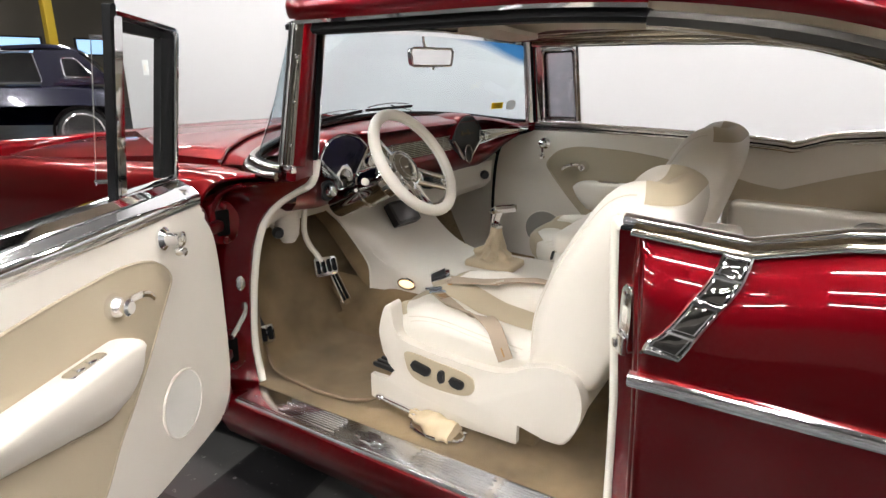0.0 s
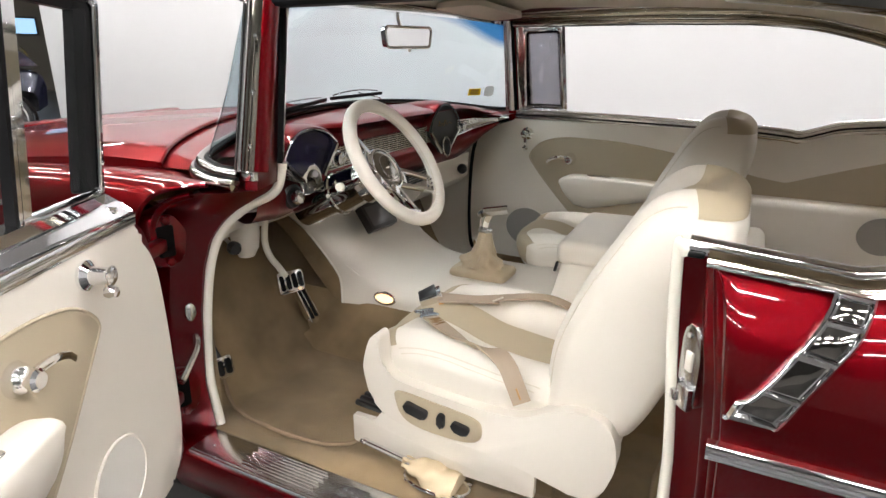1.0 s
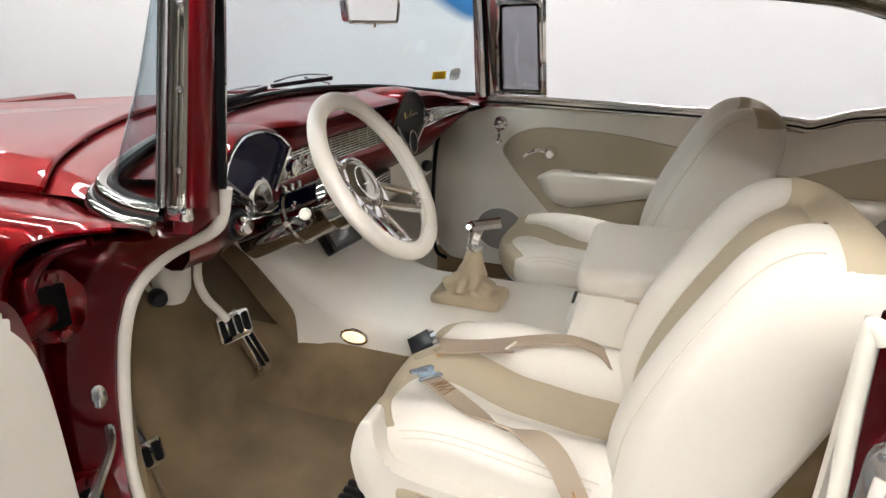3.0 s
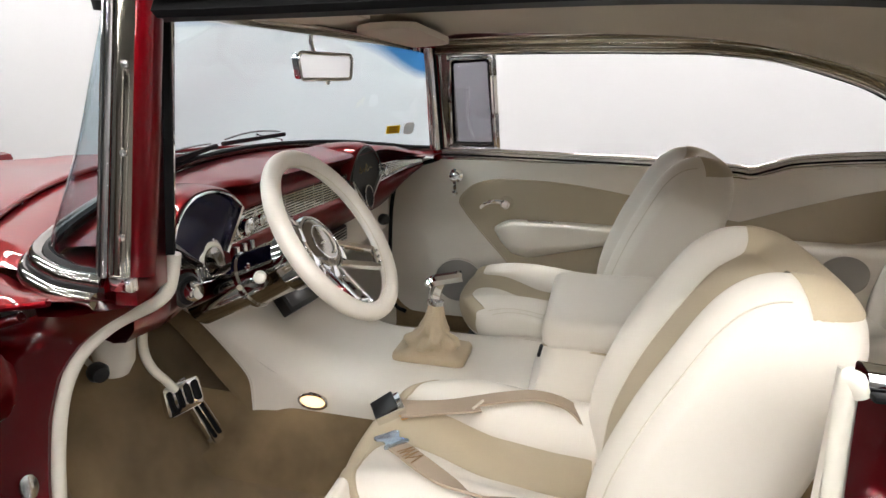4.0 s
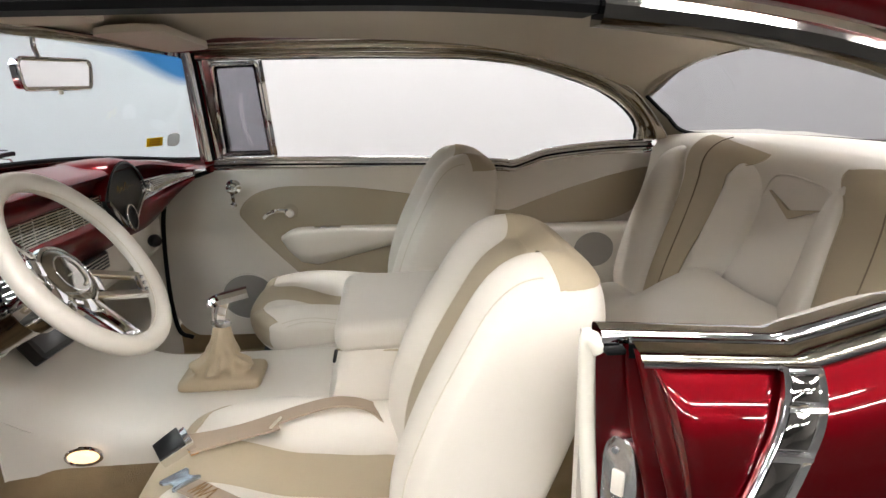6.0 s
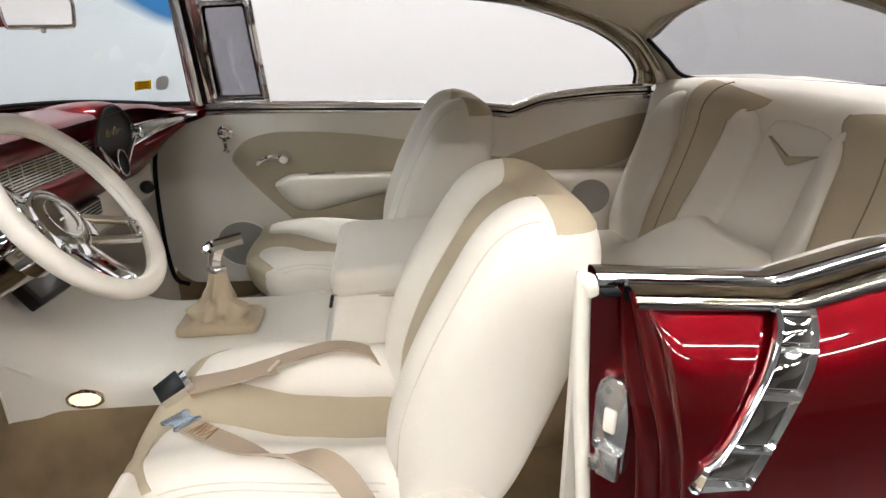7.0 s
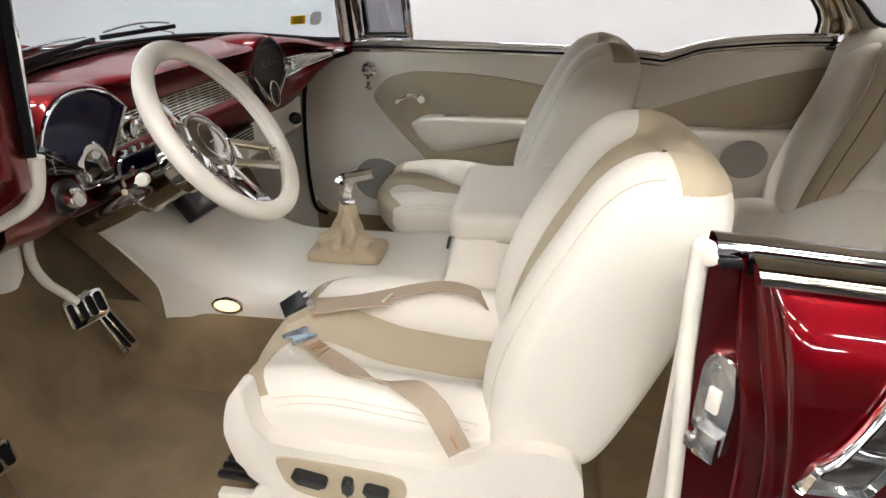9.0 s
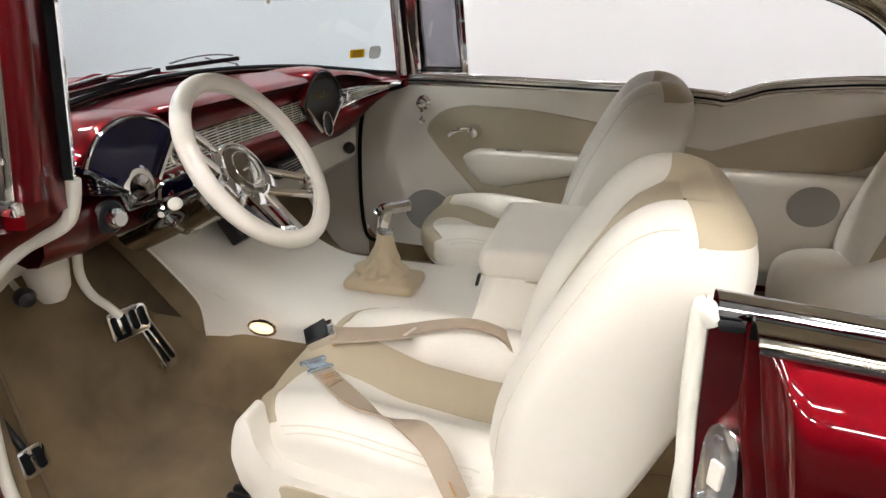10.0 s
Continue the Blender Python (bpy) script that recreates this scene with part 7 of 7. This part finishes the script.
# lock knob on the far belt
lk = thing("lock_knob", (-0.035, 0.725, 0.985), "small chrome lock knob on the far door sill", "lock knob")
part("stem", lathe([(0.003, 0), (0.003, 0.012), (0.005, 0.015), (0.005, 0.024), (0, 0.027)], pose(-0.037, 0.722, 0.972), 12), CHROME, lk)

# ---- mirror, visors, wipers, stickers ----
mi = thing("rear_view_mirror", (-0.955, 0.0, 1.27), "chrome framed rear-view mirror on a stem from the windscreen header", "mirror")
mm_ = face_to((-0.955, -0.005, 1.268), (0.965, -0.18, -0.02))
o = rounded([(-0.104, -0.030), (0.104, -0.030), (0.112, 0.020), (0.104, 0.031), (-0.104, 0.031), (-0.112, 0.020)], 0.012)
part("housing", slab(o, PF(mm_), -0.018, 0.0, 0.0), CHROME, mi)
part("frame", sweep([tuple(mm_ @ Vector((p[0], p[1], 0.001))) for p in o], ring(0.0045, 8), up=(0.93, -0.25, -0.06), closed=True), CHROME, mi)
part("mirror_glass", slab([(p[0] * 0.96, p[1] * 0.9) for p in o], PF(mm_), 0.0, 0.0015), MIRROR, mi, "silver mirror glass")
part("stem", tube(spline([(-0.985, -0.01, 1.362), (-0.992, -0.01, 1.33), (-0.985, -0.006, 1.30), (-0.97, -0.005, 1.275)], 14), 0.005, 8), CHROME, mi)
part("toggle", rbox((0.008, 0.012, 0.014), Matrix.Translation(mm_ @ Vector((0.01, -0.036, -0.006))), 0.003), WINDLACE, mi)
for y0, y1 in ((-0.60, -0.10), (0.10, 0.60)):
    vi = thing("sun_visor", (-0.84, (y0 + y1) / 2, 1.36), "beige cloth sun visor folded against the headliner", "sun visor", "sun visors")
    o = rounded([(-0.93, y0), (-0.93, y1), (-0.78, y1 - 0.01), (-0.77, y0 + 0.01)], 0.055, 8)
    part("pad", slab(o, lambda a, b, c: (a, b, 1.372 - 0.0275 * (b / 0.7) ** 2 + 0.06 * (a + 0.90) + c), -0.012, 0.006, 0.008, 4), HEADLINER, vi, sharp=60)
    part("rod", tube([(-0.925, y0 + 0.02, 1.366), (-0.925, y1 - 0.02, 1.366)], 0.004, 6), CHROME, vi)
for y0, y1, lift in ((-0.02, 0.285, 0.026), (-0.47, -0.045, 0.016)):
    wi = thing("wiper", (-1.25, y0, 1.06), "black windscreen wiper resting at the base of the glass", "wiper", "wipers")
    k0, k1 = int(np.argmin(abs(ws_b[:, 1] - y0))), int(np.argmin(abs(ws_b[:, 1] - y1)))
    a, b = ws_b[k0] + np.array([-0.018, 0, 0.016]), ws_b[k1] + np.array([-0.006, 0, lift])
    part("blade", sweep([a * (1 - f) + b * f for f in np.linspace(0, 1, 12)], [(-0.004, -0.007), (0.004, -0.007), (0.005, 0.004), (-0.005, 0.004)]), RUBBER, wi)
    part("blade_spine", tube([a * (1 - f) + b * f + np.array([-0.004, 0, 0.007 + 0.012 * math.sin(math.pi * f)]) for f in np.linspace(0.06, 0.94, 10)], 0.0028, 6), STEEL, wi)
    part("arm", tube([a * 0.45 + b * 0.55 + np.array([-0.006, 0, 0.010]), b + np.array([-0.03, 0.03, -0.02]), b + np.array([-0.06, 0.10, -0.045])], 0.003, 6), CHROME, wi)
for nm, dy, w, h, mat, lab in (("inspection_sticker", 0.645, 0.062, 0.030, STICKER_Y, "small yellow sticker on the windscreen corner"), ("round_sticker", 0.716, 0.05, 0.046, STICKER_W, "small pale round sticker on the windscreen corner")):
    k = int(np.argmin(abs(ws_b[:, 1] - dy - 0.03)))
    pc = np.array([-1.012 if dy < 0.69 else -0.975, dy, 1.060])
    sk = thing(nm, tuple(pc), lab, "sticker")
    msk = face_to(pc, (0.80, -0.50, -0.3))
    o = rounded([(-w / 2, -h / 2), (w / 2, -h / 2), (w / 2, h / 2), (-w / 2, h / 2)], 0.002 if w > 0.055 else 0.018)
    part("sheet", slab(o, PF(msk), 0, 0.001), mat, sk)
    if w > 0.055:
        for k2 in range(3):
            part("print_bar", rbox((0.04, 0.004, 0.0006), msk @ pose(0, 0.008 - 0.008 * k2, 0.0014), 0), surface("sticker_ink", (0.25, 0.16, 0.01), 0.5, bump=0.0), sk)
